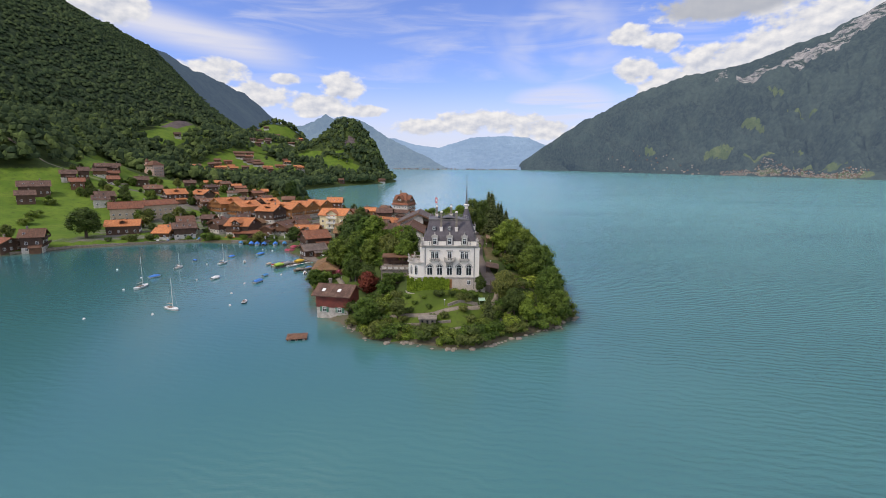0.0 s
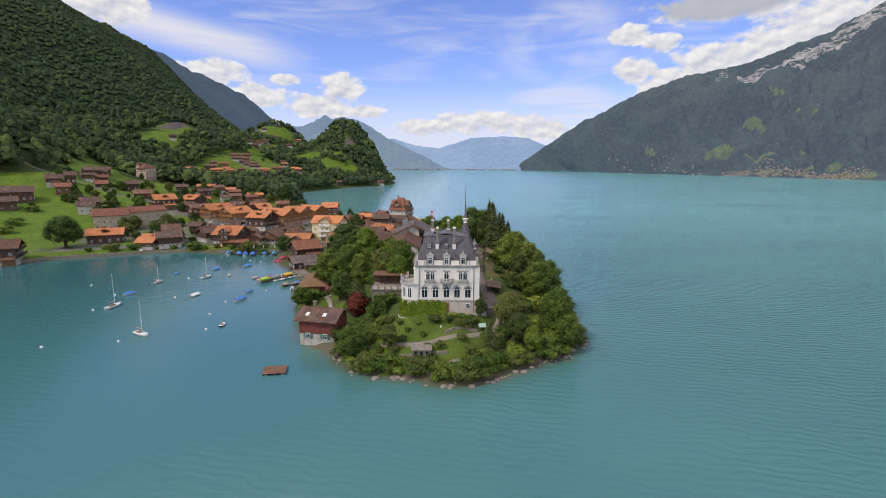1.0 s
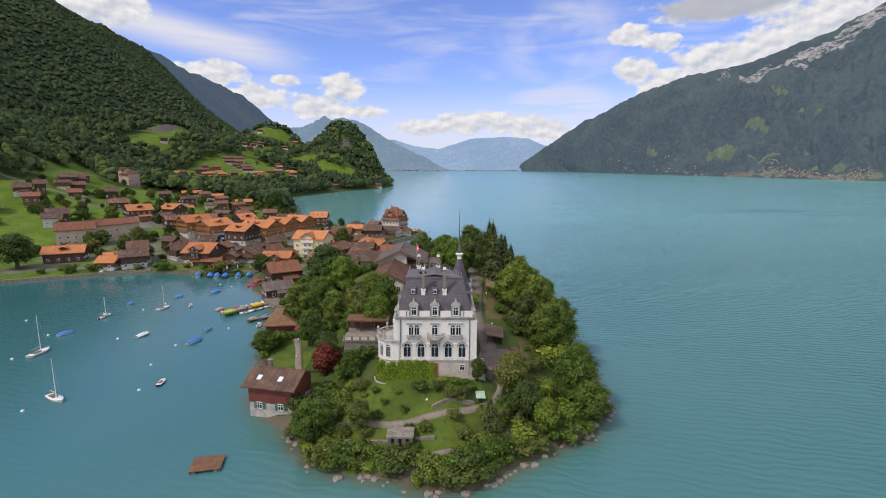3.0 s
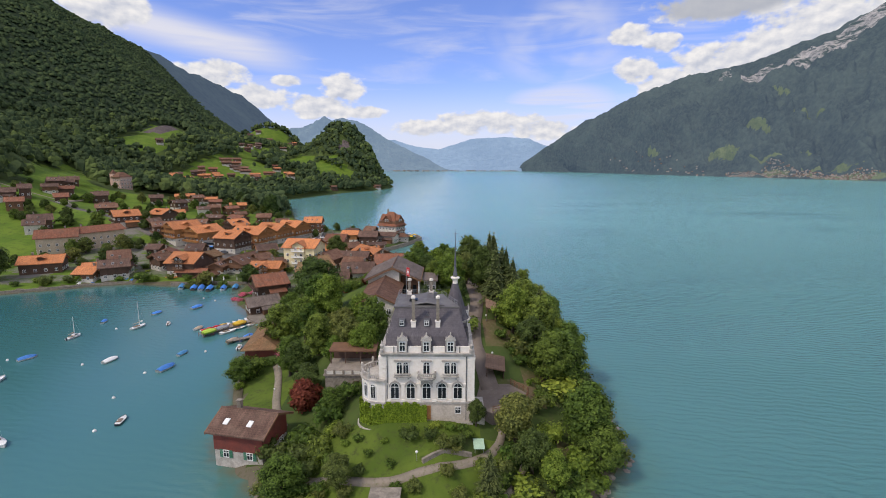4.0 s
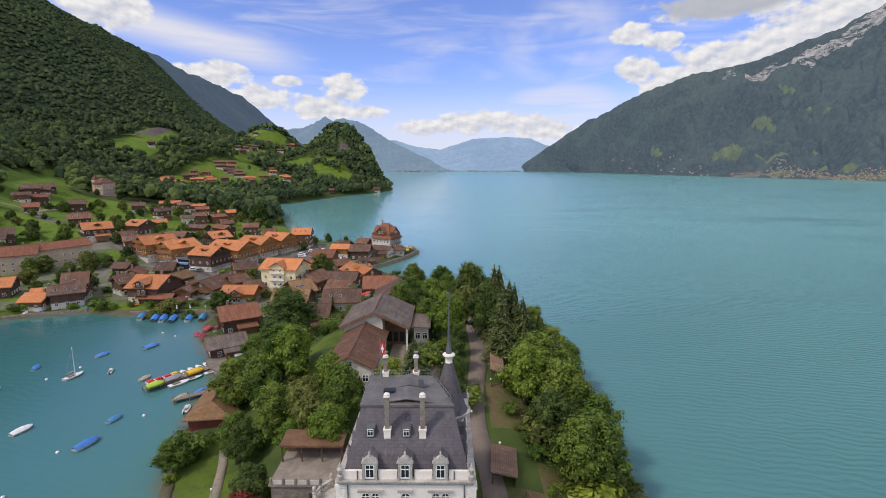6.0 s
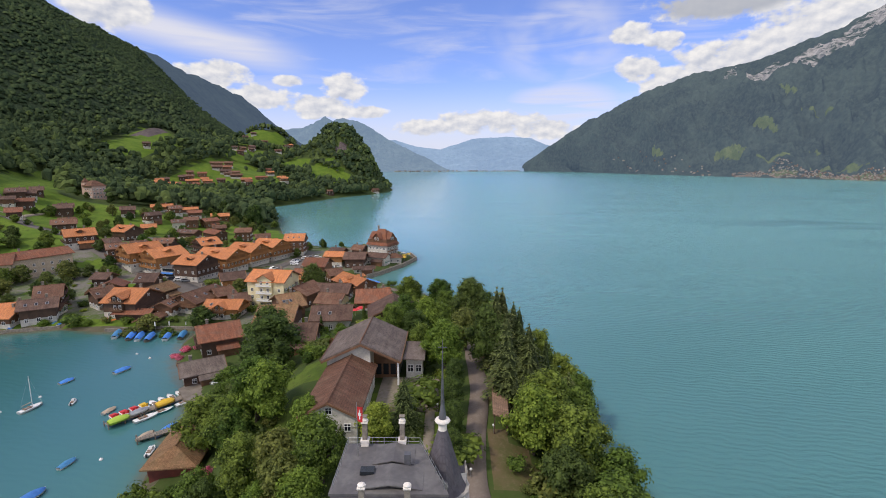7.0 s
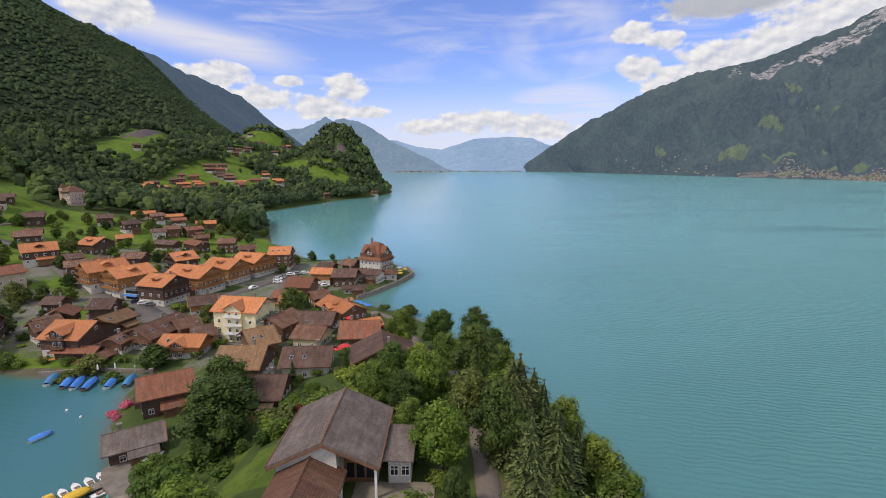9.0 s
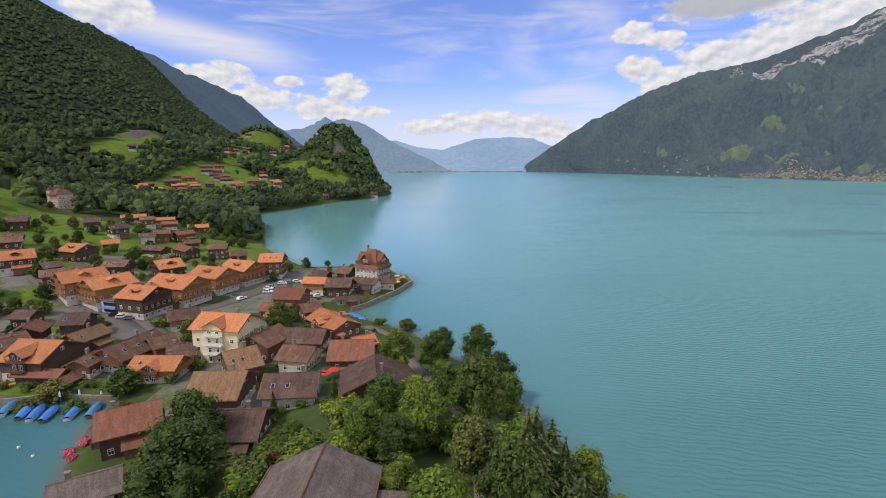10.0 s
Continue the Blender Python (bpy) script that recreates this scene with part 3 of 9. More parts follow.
def shore_distance(x, y):
    """Metres to the shore: positive on land."""
    p = np.stack([np.ravel(x), np.ravel(y)], 1)
    best, inside = np.full(len(p), 1e9), np.zeros(len(p), bool)
    for a, b in zip(LAND, np.roll(LAND, -1, 0)):
        d = b - a
        t = np.clip(((p - a) @ d) / (d @ d), 0, 1)
        best = np.minimum(best, np.hypot(*(p - a - t[:, None] * d).T))
        cross = (a[1] > p[:, 1]) != (b[1] > p[:, 1])
        with np.errstate(divide="ignore", invalid="ignore"):
            xi = a[0] + (p[:, 1] - a[1]) * d[0] / d[1]
        inside ^= cross & (p[:, 0] < xi)
    return np.where(inside, best, -best).reshape(np.shape(x))


def wobble(x, y, size, seed=0.0):
    """Smooth hills and hollows between -1 and 1."""
    s = 0
    for i, (a, w) in enumerate(((1.0, 1.0), (2.1, 0.5), (4.3, 0.25))):
        u, v = x / size * a + seed + i * 3.1, y / size * a - seed * 1.7 + i * 1.3
        s = s + w * np.sin(u + 1.7 * np.sin(v * 0.8 + i)) * np.cos(v + 1.3 * np.sin(u * 0.7 - i))
    return s / 1.6


def land_height(x, y):
    d = shore_distance(x, y)
    bank = np.interp(d, [-60, -4, -0.6, 0.8, 3, 12], [-9, -2.2, -0.5, 0.7, 1.3, 1.9])
    rise = np.interp(d, [0, 40, 70, 100, 150, 200, 230, 270, 340, 420, 860, 1040, 1300, 2600], [0, 0.6, 2.5, 8, 17, 36, 60, 80, 100, 175, 560, 600, 580, 480])
    flat = np.clip((x + 100) / -45, 0, 1)
    flat = np.maximum(flat, np.clip((y - 420) / 60, 0, 1))
    z = bank + rise * flat
    # the shelf of meadows behind the village, and the higher terrace of the upper hamlet
    shelf = 7.0 * np.clip((d - 15) / 55, 0, 1) * np.clip((260 - d) / 90, 0, 1) * np.clip((y - 415) / 50, 0, 1)
    z = z + shelf + 18.0 * np.clip((d - 18) / 70, 0, 1) * np.clip((330 - d) / 120, 0, 1) * np.clip((y - 740) / 120, 0, 1) * np.clip((1250 - y) / 150, 0, 1)
    z = z + np.where(d > 330, wobble(x, y, 95.0) * np.clip((d - 330) / 300, 0, 1) * 34, 0)
    # the castle's knoll: a spine that climbs behind the castle and falls away to the village
    knoll = np.clip(d / 20, 0, 1)
    knoll = knoll * knoll * (3 - 2 * knoll)
    crest = np.interp(y, [96, 119, 126, 136, 150, 165, 185, 200, 226, 255, 280], [4.6, 5.5, 6.3, 7.0, 9.3, 11.6, 10.8, 8.2, 4.3, 1.0, 0])
    near_x, far_x = np.interp(y, [118, 140, 155, 230], [-9, -13, -21, -18]), np.interp(y, [100, 118, 140, 160, 230], [-26, -30, -35, -43, -50])
    side = np.clip((x - far_x) / (near_x - far_x), 0, 1)
    side = side * side * (3 - 2 * side)
    z = z + np.where(y < 300, crest * knoll * side, 0)
    # the wooded hill on the headland
    hill = 118 * np.exp(-((x + 232) / 72.0) ** 2 - ((y - 1215) / 115.0) ** 2) + 26 * np.exp(-((x + 170) / 60.0) ** 2 - ((y - 1110) / 90.0) ** 2)
    z = z + hill * np.clip(d / 45, 0, 1) * (1 + 0.10 * wobble(x, y, 22.0))
    # the saddle with the upper hamlet, and the quarry's shoulder
    z = z + 104 * np.exp(-((x + 425) / 85.0) ** 2 - ((y - 1330) / 100.0) ** 2)
    z = z + 20 * np.exp(-((x + 498) / 30.0) ** 2 - ((y - 950) / 62.0) ** 2)
    return z


GX = np.concatenate([np.arange(-3180, -720, 40), np.arange(-720, -420, 12), np.arange(-420, -330, 9), np.arange(-330, 45, 3.0)])
GY = np.concatenate([np.arange(-290, 90, 38), np.arange(90, 480, 3.0), np.arange(480, 1450, 12.0), np.arange(1450, 4700, 30)])
GZ = land_height(*np.meshgrid(GX, GY))


def gz(x, y):
    """Height of the land sheet."""
    i, j = min(max(int(np.searchsorted(GX, x)) - 1, 0), len(GX) - 2), min(max(int(np.searchsorted(GY, y)) - 1, 0), len(GY) - 2)
    u, v = (x - GX[i]) / (GX[i + 1] - GX[i]), (y - GY[j]) / (GY[j + 1] - GY[j])
    return float((GZ[j, i] * (1 - u) + GZ[j, i + 1] * u) * (1 - v) + (GZ[j + 1, i] * (1 - u) + GZ[j + 1, i + 1] * u) * v)


MEADOWS = [[(-330, 425), (-405, 537), (-434, 600), (-424, 618), (-340, 520), (-306, 470), (-285, 430)],
           [(-470, 727), (-507, 880), (-520, 945), (-470, 952), (-441, 905), (-430, 790)],
           [(-388, 728), (-392, 905), (-370, 962), (-330, 952), (-288, 908), (-258, 888), (-280, 805), (-312, 758)],
           [(-478, 1165), (-486, 1292), (-398, 1305), (-376, 1262), (-392, 1140), (-430, 1125)],
           [(-404, 955), (-400, 1066), (-356, 1066), (-356, 955)],
           [(-314, 1036), (-302, 1090), (-270, 1084), (-266, 968), (-296, 966)],
           [(-262, 1024), (-250, 1070), (-222, 1064), (-180, 1024), (-188, 968), (-242, 962)]]


def within(poly, x, y):
    inside = np.zeros(np.shape(x), bool)
    for (x0, y0), (x1, y1) in zip(poly, poly[1:] + poly[:1]):
        if y0 != y1:
            inside ^= ((y0 > y) != (y1 > y)) & (x < x0 + (y - y0) * (x1 - x0) / (y1 - y0))
    return inside


def meadow(x, y):
    """Where the southern shore is mown meadow rather than wood."""
    d = shore_distance(x, y)
    green = (y < 470) & (d < 190) & (x < -100) | (y < 300) & (x > -60)
    u, v = x + 7 * wobble(x, y, 19.0, 2.0), y + 9 * wobble(x, y, 23.0, 5.0)
    for poly in MEADOWS:
        green |= within(poly, u, v)
    return green


def build_land():
    nx, ny = len(GX), len(GY)
    X, Y = np.meshgrid(GX, GY)
    V = np.stack([X, Y, GZ], -1).reshape(-1, 3)
    i, j = np.meshgrid(np.arange(nx - 1), np.arange(ny - 1))
    a = (j * nx + i).ravel()
    F = np.stack([a, a + 1, a + nx + 1, a + nx], 1)
    zc = V[F][:, :, 2]
    F = F[zc.max(1) > -3.5]
    C = V[F].mean(1)
    d = shore_distance(C[:, 0], C[:, 1])
    green = meadow(C[:, 0], C[:, 1])
    town = (C[:, 0] > -185) & (C[:, 0] < -20) & (C[:, 1] > 222) & (C[:, 1] < 400) & (wobble(C[:, 0], C[:, 1], 9.0) > -0.20) & (d > 8)
    idx = np.where(green, 0, 1)
    on_cape = (C[:, 0] > -60) & (C[:, 1] < 300)
    lawn = (C[:, 1] < 119) & (C[:, 0] > -22) & (C[:, 0] < 10) | (C[:, 0] < -30) & (C[:, 1] < 153) | (C[:, 0] < -19) & (C[:, 0] > -34) & (C[:, 1] > 155) & (C[:, 1] < 190)
    lawn |= (C[:, 0] > -12) & (C[:, 0] < 4) & (C[:, 1] > 140) & (C[:, 1] < 165)
    rough = wobble(C[:, 0], C[:, 1], 6.0, 1.0)
    idx = np.where(on_cape & (~lawn | (rough < -0.45)), 1, idx)
    idx = np.where(on_cape & (idx == 0), 7, idx)
    idx = np.where((C[:, 0] > 9.5) & (C[:, 0] < 20) & (C[:, 1] > 116) & (C[:, 1] < 190) & (rough > -0.25), 6, idx)
    idx = np.where(town, 3, idx)
    idx = np.where((d < 1.6) & (C[:, 1] < 480), 2, idx)
    idx = np.where((d > 330) & (idx != 0), 4, idx)
    idx = np.where(((C[:, 0] + 492) / 15) ** 2 + ((C[:, 1] - 918) / 40) ** 2 + 0.3 * wobble(C[:, 0], C[:, 1], 12.0) < 1, 5, idx)
    idx = np.where(((C[:, 0] + 212) / 13) ** 2 + ((C[:, 1] - 1096) / 17) ** 2 + 0.4 * wobble(C[:, 0], C[:, 1], 8.0) < 1, 5, idx)
    # from here on the sheet is a backdrop whose glow stands in for haze
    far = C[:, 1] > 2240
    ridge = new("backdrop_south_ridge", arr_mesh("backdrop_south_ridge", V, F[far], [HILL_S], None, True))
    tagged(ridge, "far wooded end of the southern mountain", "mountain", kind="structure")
    F, idx = F[~far], idx[~far]
    ob = new("ground", arr_mesh("ground", V, F, [GRASS, FLOOR_WOOD, EARTH, TOWN, HILL_NEAR, QUARRY, LITTER, LAWN], idx, True))
    return tagged(ob, "grassy and wooded shore rising to a steep mountain", "ground", kind="structure")


ground = build_land()


def build_lake():
    """The lake's surface, with its distance from the shore kept for the tint of the shallows."""
    xs = np.concatenate([[-5200, -3000, -1500, -800], np.arange(-600, -250, 25.0), np.arange(-250, 48, 3.0), [60, 100, 200, 500, 1500, 4000, 6800]])
    ys = np.concatenate([[-3500, -1000, -200, 0, 60], np.arange(90, 430, 3.0), np.arange(430, 1300, 22.0), [1400, 2000, 3000, 4500, 6500]])
    X, Y = np.meshgrid(xs, ys)
    V = np.stack([X, Y, np.zeros_like(X)], -1).reshape(-1, 3)
    i, j = np.meshgrid(np.arange(len(xs) - 1), np.arange(len(ys) - 1))
    a = (j * len(xs) + i).ravel()
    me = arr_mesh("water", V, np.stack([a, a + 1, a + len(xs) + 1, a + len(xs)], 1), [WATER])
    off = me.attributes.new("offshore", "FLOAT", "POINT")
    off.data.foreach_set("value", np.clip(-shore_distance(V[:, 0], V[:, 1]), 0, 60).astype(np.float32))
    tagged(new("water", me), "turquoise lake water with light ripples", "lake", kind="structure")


build_lake()


def mountain_grid(feet, crest, rows, cols, rough, seed, belly, back, jag):
    """Points of a mountain flank between its foot line and its crest, with gullies, spurs and a ragged crest, closed behind."""
    fu, cu = np.linspace(0, 1, len(feet)), np.linspace(0, 1, len(crest))
    feet, crest = np.array(feet, float), np.array(crest, float)
    u = np.linspace(0, 1, cols)
    P = np.stack([np.interp(u, fu, feet[:, k_]) for k_ in range(3)], 1)
    Q = np.stack([np.interp(u, cu, crest[:, k_]) for k_ in range(3)], 1)
    along = np.concatenate([[0], np.cumsum(np.hypot(*np.diff(Q[:, :2], axis=0).T))])
    Q[:, 2] += jag * (wobble(along, along * 0.3, 70.0, seed) + 0.6 * wobble(along, along * 0.5, 23.0, seed + 2)) * np.clip(Q[:, 2] / 250, 0, 1)
    v = np.linspace(0, 1, rows)
    G = P[:, None] * (1 - v[None, :, None]) + Q[:, None] * v[None, :, None]
    G[:, :, 2] = P[:, None, 2] + (Q[:, None, 2] - P[:, None, 2]) * v[None] ** belly
    A, B = np.meshgrid(along, v, indexing="ij")
    spur = 1 - np.abs(wobble(A - 420 * B, B * 500, 190.0, seed)) * 1.7
    rib = 1.2 * spur + 0.8 * (1 - 2 * np.abs(wobble(A - 250 * B, B * 900, 70.0, seed + 4))) + 0.45 * wobble(A, B * 1500, 33.0, seed + 7) + 0.25 * wobble(A, B * 3000, 13.0, seed + 9)
    G[:, :, 2] += rib * rough * np.clip(np.sin(np.pi * B) ** 0.8 + 0.10 * B, 0, 1) * np.clip(Q[:, None, 2] / 400, 0.15, 1.3)
    away = Q - P
    away /= np.hypot(away[:, 0], away[:, 1])[:, None] + 1e-6
    tail = Q + away * back
    tail[:, 2] = -5
    return np.concatenate([G, tail[:, None]], 1), A, B


def mountain(name, feet, crest, mats, label, rows=46, cols=150, rough=30.0, seed=1.0, belly=1.25, back=600.0, jag=0.0, cover=None):
    """A mountain flank as one mesh. cover: which material lies where."""
    G, A, B = mountain_grid(feet, crest, rows, cols, rough, seed, belly, back, jag)
    n = rows + 1
    i, j = np.meshgrid(np.arange(cols - 1), np.arange(n - 1), indexing="ij")
    a = (i * n + j).ravel()
    F = np.stack([a, a + n, a + n + 1, a + 1], 1)
    V = G.reshape(-1, 3)
    idx = cover(V[F].mean(1), np.linspace(0, 1, cols)[i.ravel()], np.minimum(j.ravel() / (rows - 1), 1.0)) if cover else None
    ob = new(name, arr_mesh(name, V, F, mats, idx, True))
    return tagged(ob, label, "mountain", kind="structure")


NORTH_FEET = [(2200, 300, -1), (1430, 1500, -1), (1400, 1750, -1), (1340, 2000, -1), (1270, 2400, -1), (1190, 2800, -1), (1140, 3250, -1), (1020, 4000, -1), (720, 4640, -1)]
NORTH_CREST = [(3700, 1500, 1250), (2450, 2750, 965), (2163, 2900, 792), (1830, 3100, 655), (1560, 3350, 610), (1340, 3600, 536), (1080, 4000, 377), (887, 4400, 208), (715, 4655, 30)]


def north_cover(C, u, v):
    """Broken cliffs under the crest, a few mown clearings, woods elsewhere."""
    idx = np.zeros(len(C), int)
    mid = np.interp(u, [0.0, 0.19, 0.224, 0.266, 0.306, 0.348, 0.40], [0.96, 0.935, 0.905, 0.865, 0.850, 0.850, 0.83])
    half = np.interp(u, [0.0, 0.19, 0.30, 0.36, 0.40, 0.401], [0.070, 0.060, 0.050, 0.032, 0.016, 0])
    ledge = wobble(C[:, 0] + C[:, 2], C[:, 1] - C[:, 2] * 2, 26.0, 3.0) + 0.5 * wobble(C[:, 0], C[:, 2] * 3, 11.0, 6.0)
    idx[(np.abs(v - mid) < half) & (ledge > -0.75)] = 1
    idx[(np.abs(v - 0.90) < 0.03) & (np.abs(u - 0.425) < 0.012) & (ledge > 0.1)] = 1
    for x, y, rx, ry in ((1386, 2502, 15, 95), (1376, 2440, 8, 60), (1515, 2477, 8, 80), (1704, 2362, 11, 90), (1690, 2420, 7, 70), (1753, 2681, 7, 70), (1396, 2225, 11, 85), (1524, 2138, 6, 40), (1470, 1930, 13, 120), (1233, 2990, 5, 60), (1402, 1850, 22, 90), (1430, 1752, 26, 80), (1356, 2080, 14, 70)):
        idx[((C[:, 0] - x + 0.17 * (C[:, 1] - y)) / rx) ** 2 + ((C[:, 1] - y) / ry) ** 2 + 0.45 * wobble(C[:, 0], C[:, 1], 14.0) < 1] = 2
    return idx


NORTH = mountain_grid(NORTH_FEET, NORTH_CREST, 150, 420, 46.0, 1.0, 1.5, 600.0, 9.0)[0]


def north_z(x, y):
    """Height of the northern mountain side."""
    g = NORTH[:, :40].reshape(-1, 3)
    return float(g[np.argmin((g[:, 0] - x) ** 2 + (g[:, 1] - y) ** 2), 2])


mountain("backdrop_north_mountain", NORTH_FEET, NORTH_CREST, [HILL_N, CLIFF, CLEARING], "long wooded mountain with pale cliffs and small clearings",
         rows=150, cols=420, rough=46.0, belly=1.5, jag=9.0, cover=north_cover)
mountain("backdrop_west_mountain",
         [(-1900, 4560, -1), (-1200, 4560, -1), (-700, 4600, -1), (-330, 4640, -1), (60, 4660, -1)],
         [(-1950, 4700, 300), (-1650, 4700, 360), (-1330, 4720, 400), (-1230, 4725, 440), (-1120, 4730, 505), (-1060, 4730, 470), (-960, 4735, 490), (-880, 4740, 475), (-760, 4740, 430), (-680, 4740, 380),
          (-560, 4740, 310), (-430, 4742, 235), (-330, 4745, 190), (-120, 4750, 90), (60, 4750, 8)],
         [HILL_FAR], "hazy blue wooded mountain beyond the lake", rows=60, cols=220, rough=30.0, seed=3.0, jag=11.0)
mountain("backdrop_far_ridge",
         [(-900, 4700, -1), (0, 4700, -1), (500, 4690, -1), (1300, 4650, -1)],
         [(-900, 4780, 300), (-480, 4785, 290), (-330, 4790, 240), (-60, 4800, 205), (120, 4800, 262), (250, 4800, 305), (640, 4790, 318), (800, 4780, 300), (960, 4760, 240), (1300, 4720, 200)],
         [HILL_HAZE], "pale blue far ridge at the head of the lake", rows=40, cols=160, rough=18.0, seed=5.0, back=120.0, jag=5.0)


# ---- trees ----
def leaf_cloud(rng, blobs, count, size, droop=0.0):
    """Leaf cards on the outside of many overlapping clumps. Returns vertices and quads."""
    C, R = np.array([b[:3] for b in blobs]), np.array([b[3] for b in blobs])
    pick = rng.choice(len(C), count * 2, p=R ** 2 / (R ** 2).sum())
    d = rng.normal(size=(count * 2, 3))
    d[:, 2] += 0.25
    d /= np.linalg.norm(d, axis=1)[:, None]
    p = C[pick] + d * (R[pick] * rng.uniform(0.55, 1.26, count * 2))[:, None] * np.array([1, 1, 0.85])
    buried = np.zeros(len(p), bool)
    for c, r in zip(C, R):
        buried |= np.linalg.norm((p - c) / np.array([1, 1, 0.85]), axis=1) < r * 0.58
    p, d = p[~buried][:count], d[~buried][:count]
    heart = (C * (R ** 2)[:, None]).sum(0) / (R ** 2).sum()
    out = p - heart
    out /= np.linalg.norm(out, axis=1)[:, None] + 1e-9
    n = 0.70 * d + 0.45 * out + rng.normal(size=d.shape) * 0.36
    n[:, 2] += 0.45 - droop
    n /= np.linalg.norm(n, axis=1)[:, None]
    t = np.cross(n, rng.normal(size=n.shape))
    t /= np.linalg.norm(t, axis=1)[:, None] + 1e-9
    b = np.cross(n, t)
    s = size * rng.uniform(0.6, 1.25, len(p))[:, None]
    V = np.stack([p - t * s, p - b * s * 0.62, p + t * s, p + b * s * 0.62], 1).reshape(-1, 3)
    return V, np.arange(len(V)).reshape(-1, 4)


def core_blobs(blobs, shrink, rng):
    """Rough dark bodies inside the leaves, so that no sky shows through the crown's middle."""
    bm = bmesh.new()
    for x, y, z, r in blobs:
        vs = bmesh.ops.create_icosphere(bm, subdivisions=1, radius=r * shrink, matrix=Matrix.Translation((x, y, z)) @ Matrix.Diagonal((1, 1, 0.85, 1)))["verts"]
        for v in vs:
            v.co += Vector(rng.normal(size=3)) * r * 0.08
    V = np.array([v.co[:] for v in bm.verts])
    bm.verts.index_update()
    F = np.array([[v.index for v in f.verts] for f in bm.faces])
    bm.free()
    return V, F


def crown_mesh(name, rng, blobs, count, size, mat, shrink=0.62, droop=0.0):
    V1, F1 = leaf_cloud(rng, blobs, count, size, droop)
    V2, F2 = core_blobs(blobs, shrink, rng)
    tri = np.concatenate([F1[:, [0, 1, 2]], F1[:, [0, 2, 3]]])
    return arr_mesh(name, np.concatenate([V1, V2]), np.concatenate([tri, F2 + len(V1)]), [mat])


def broadleaf(seed, mat, h=12.0, r=4.4, low=0.22, label="", count=5200, leaf=0.235):
    """A broad crown of many clumps on a forked, tapered trunk; returns the thing at the origin."""
    rng = np.random.default_rng(seed)
    blobs = []
    for i in range(58):
        f = (i + 0.5) / 58
        z = h * (low + (1 - low) * f * 0.93)
        fat = math.sin(math.pi * min(1.0, 0.16 + 0.80 * f)) ** 0.65
        a, q = i * 2.399 + rng.uniform(-0.5, 0.5), rng.uniform(0.30, 0.90) * r * fat
        blobs.append((q * math.cos(a), q * math.sin(a), z, rng.uniform(0.15, 0.33) * r * (0.65 + 0.5 * fat)))
    blobs.append((0, 0, h * 0.62, r * 0.60))
    ob = thing("tree", Matrix(), label, "tree")
    bm = bmesh.new()
    cyl(bm, (0, 0, -0.8), (0.1, 0, h * 0.30), 0.040 * h, 0.026 * h, 8)
    for i in range(6):
        a = i * 1.05 + rng.uniform(-0.3, 0.3)
        q = r * 0.5
        cyl(bm, (0.1, 0, h * (0.20 + 0.03 * i)), (q * math.cos(a), q * math.sin(a), h * (0.48 + 0.05 * i)), 0.016 * h, 0.005 * h, 5)
    part("trunk", bm, BARK, ob)
    c = new("crown", crown_mesh("crown", rng, blobs, count, leaf, mat))
    c.parent = ob
    return ob


def conifer(seed, mat, h=15.0, r=3.2, label="", tiers=15):
    """A spruce: drooping, ragged tiers of needle boughs that narrow to a tip."""
    rng = np.random.default_rng(seed)
    ob = thing("conifer", Matrix(), label, "tree")
    bm = bmesh.new()
    cyl(bm, (0, 0, -0.8), (0, 0, h * 0.96), 0.022 * h, 0.02, 7)
    part("trunk", bm, BARK, ob)
    V, F = [], []
    for k_ in range(tiers):
        f = k_ / (tiers - 1)
        z, q = h * (0.10 + 0.88 * f), r * (1 - f) ** 0.66 + 0.15
        for i in range(max(6, int(24 * (1 - f) + 8))):
            a = rng.uniform(0, 6.283)
            ln = q * rng.uniform(0.70, 1.12)
            for s in range(9):
                g = (s + rng.uniform(0.3, 1.0)) / 9
                p = np.array([math.cos(a) * ln * g, math.sin(a) * ln * g, z - 0.32 * ln * g * g + rng.uniform(-0.15, 0.15)])
                t = np.array([math.cos(a + rng.uniform(-0.9, 0.9)), math.sin(a + rng.uniform(-0.9, 0.9)), -0.35])
                b = np.array([-math.sin(a), math.cos(a), rng.uniform(-0.5, 0.3)])
                w = rng.uniform(0.18, 0.32) * (0.6 + 0.04 * h) * (0.5 + 0.5 * (1 - f))
                n = len(V)
                V += [p - t * w, p - b * w * 0.6, p + t * w, p + b * w * 0.6]
                F += [(n, n + 1, n + 2), (n, n + 2, n + 3)]
    n = len(V)
    for k_ in range(9):
        f = k_ / 8
        for i in range(8):
            a = i * math.pi / 4 + k_
            V.append(np.array([math.cos(a) * (r * 0.62 * (1 - f) ** 0.8 + 0.04), math.sin(a) * (r * 0.62 * (1 - f) ** 0.8 + 0.04), h * (0.12 + 0.84 * f)]))
    for k_ in range(8):
        for i in range(8):
            a, b = n + k_ * 8 + i, n + k_ * 8 + (i + 1) % 8
            F += [(a, b, b + 8), (a, b + 8, a + 8)]
    c = new("crown", arr_mesh("crown", np.array(V), np.array(F), [mat]))
    c.parent = ob
    return ob


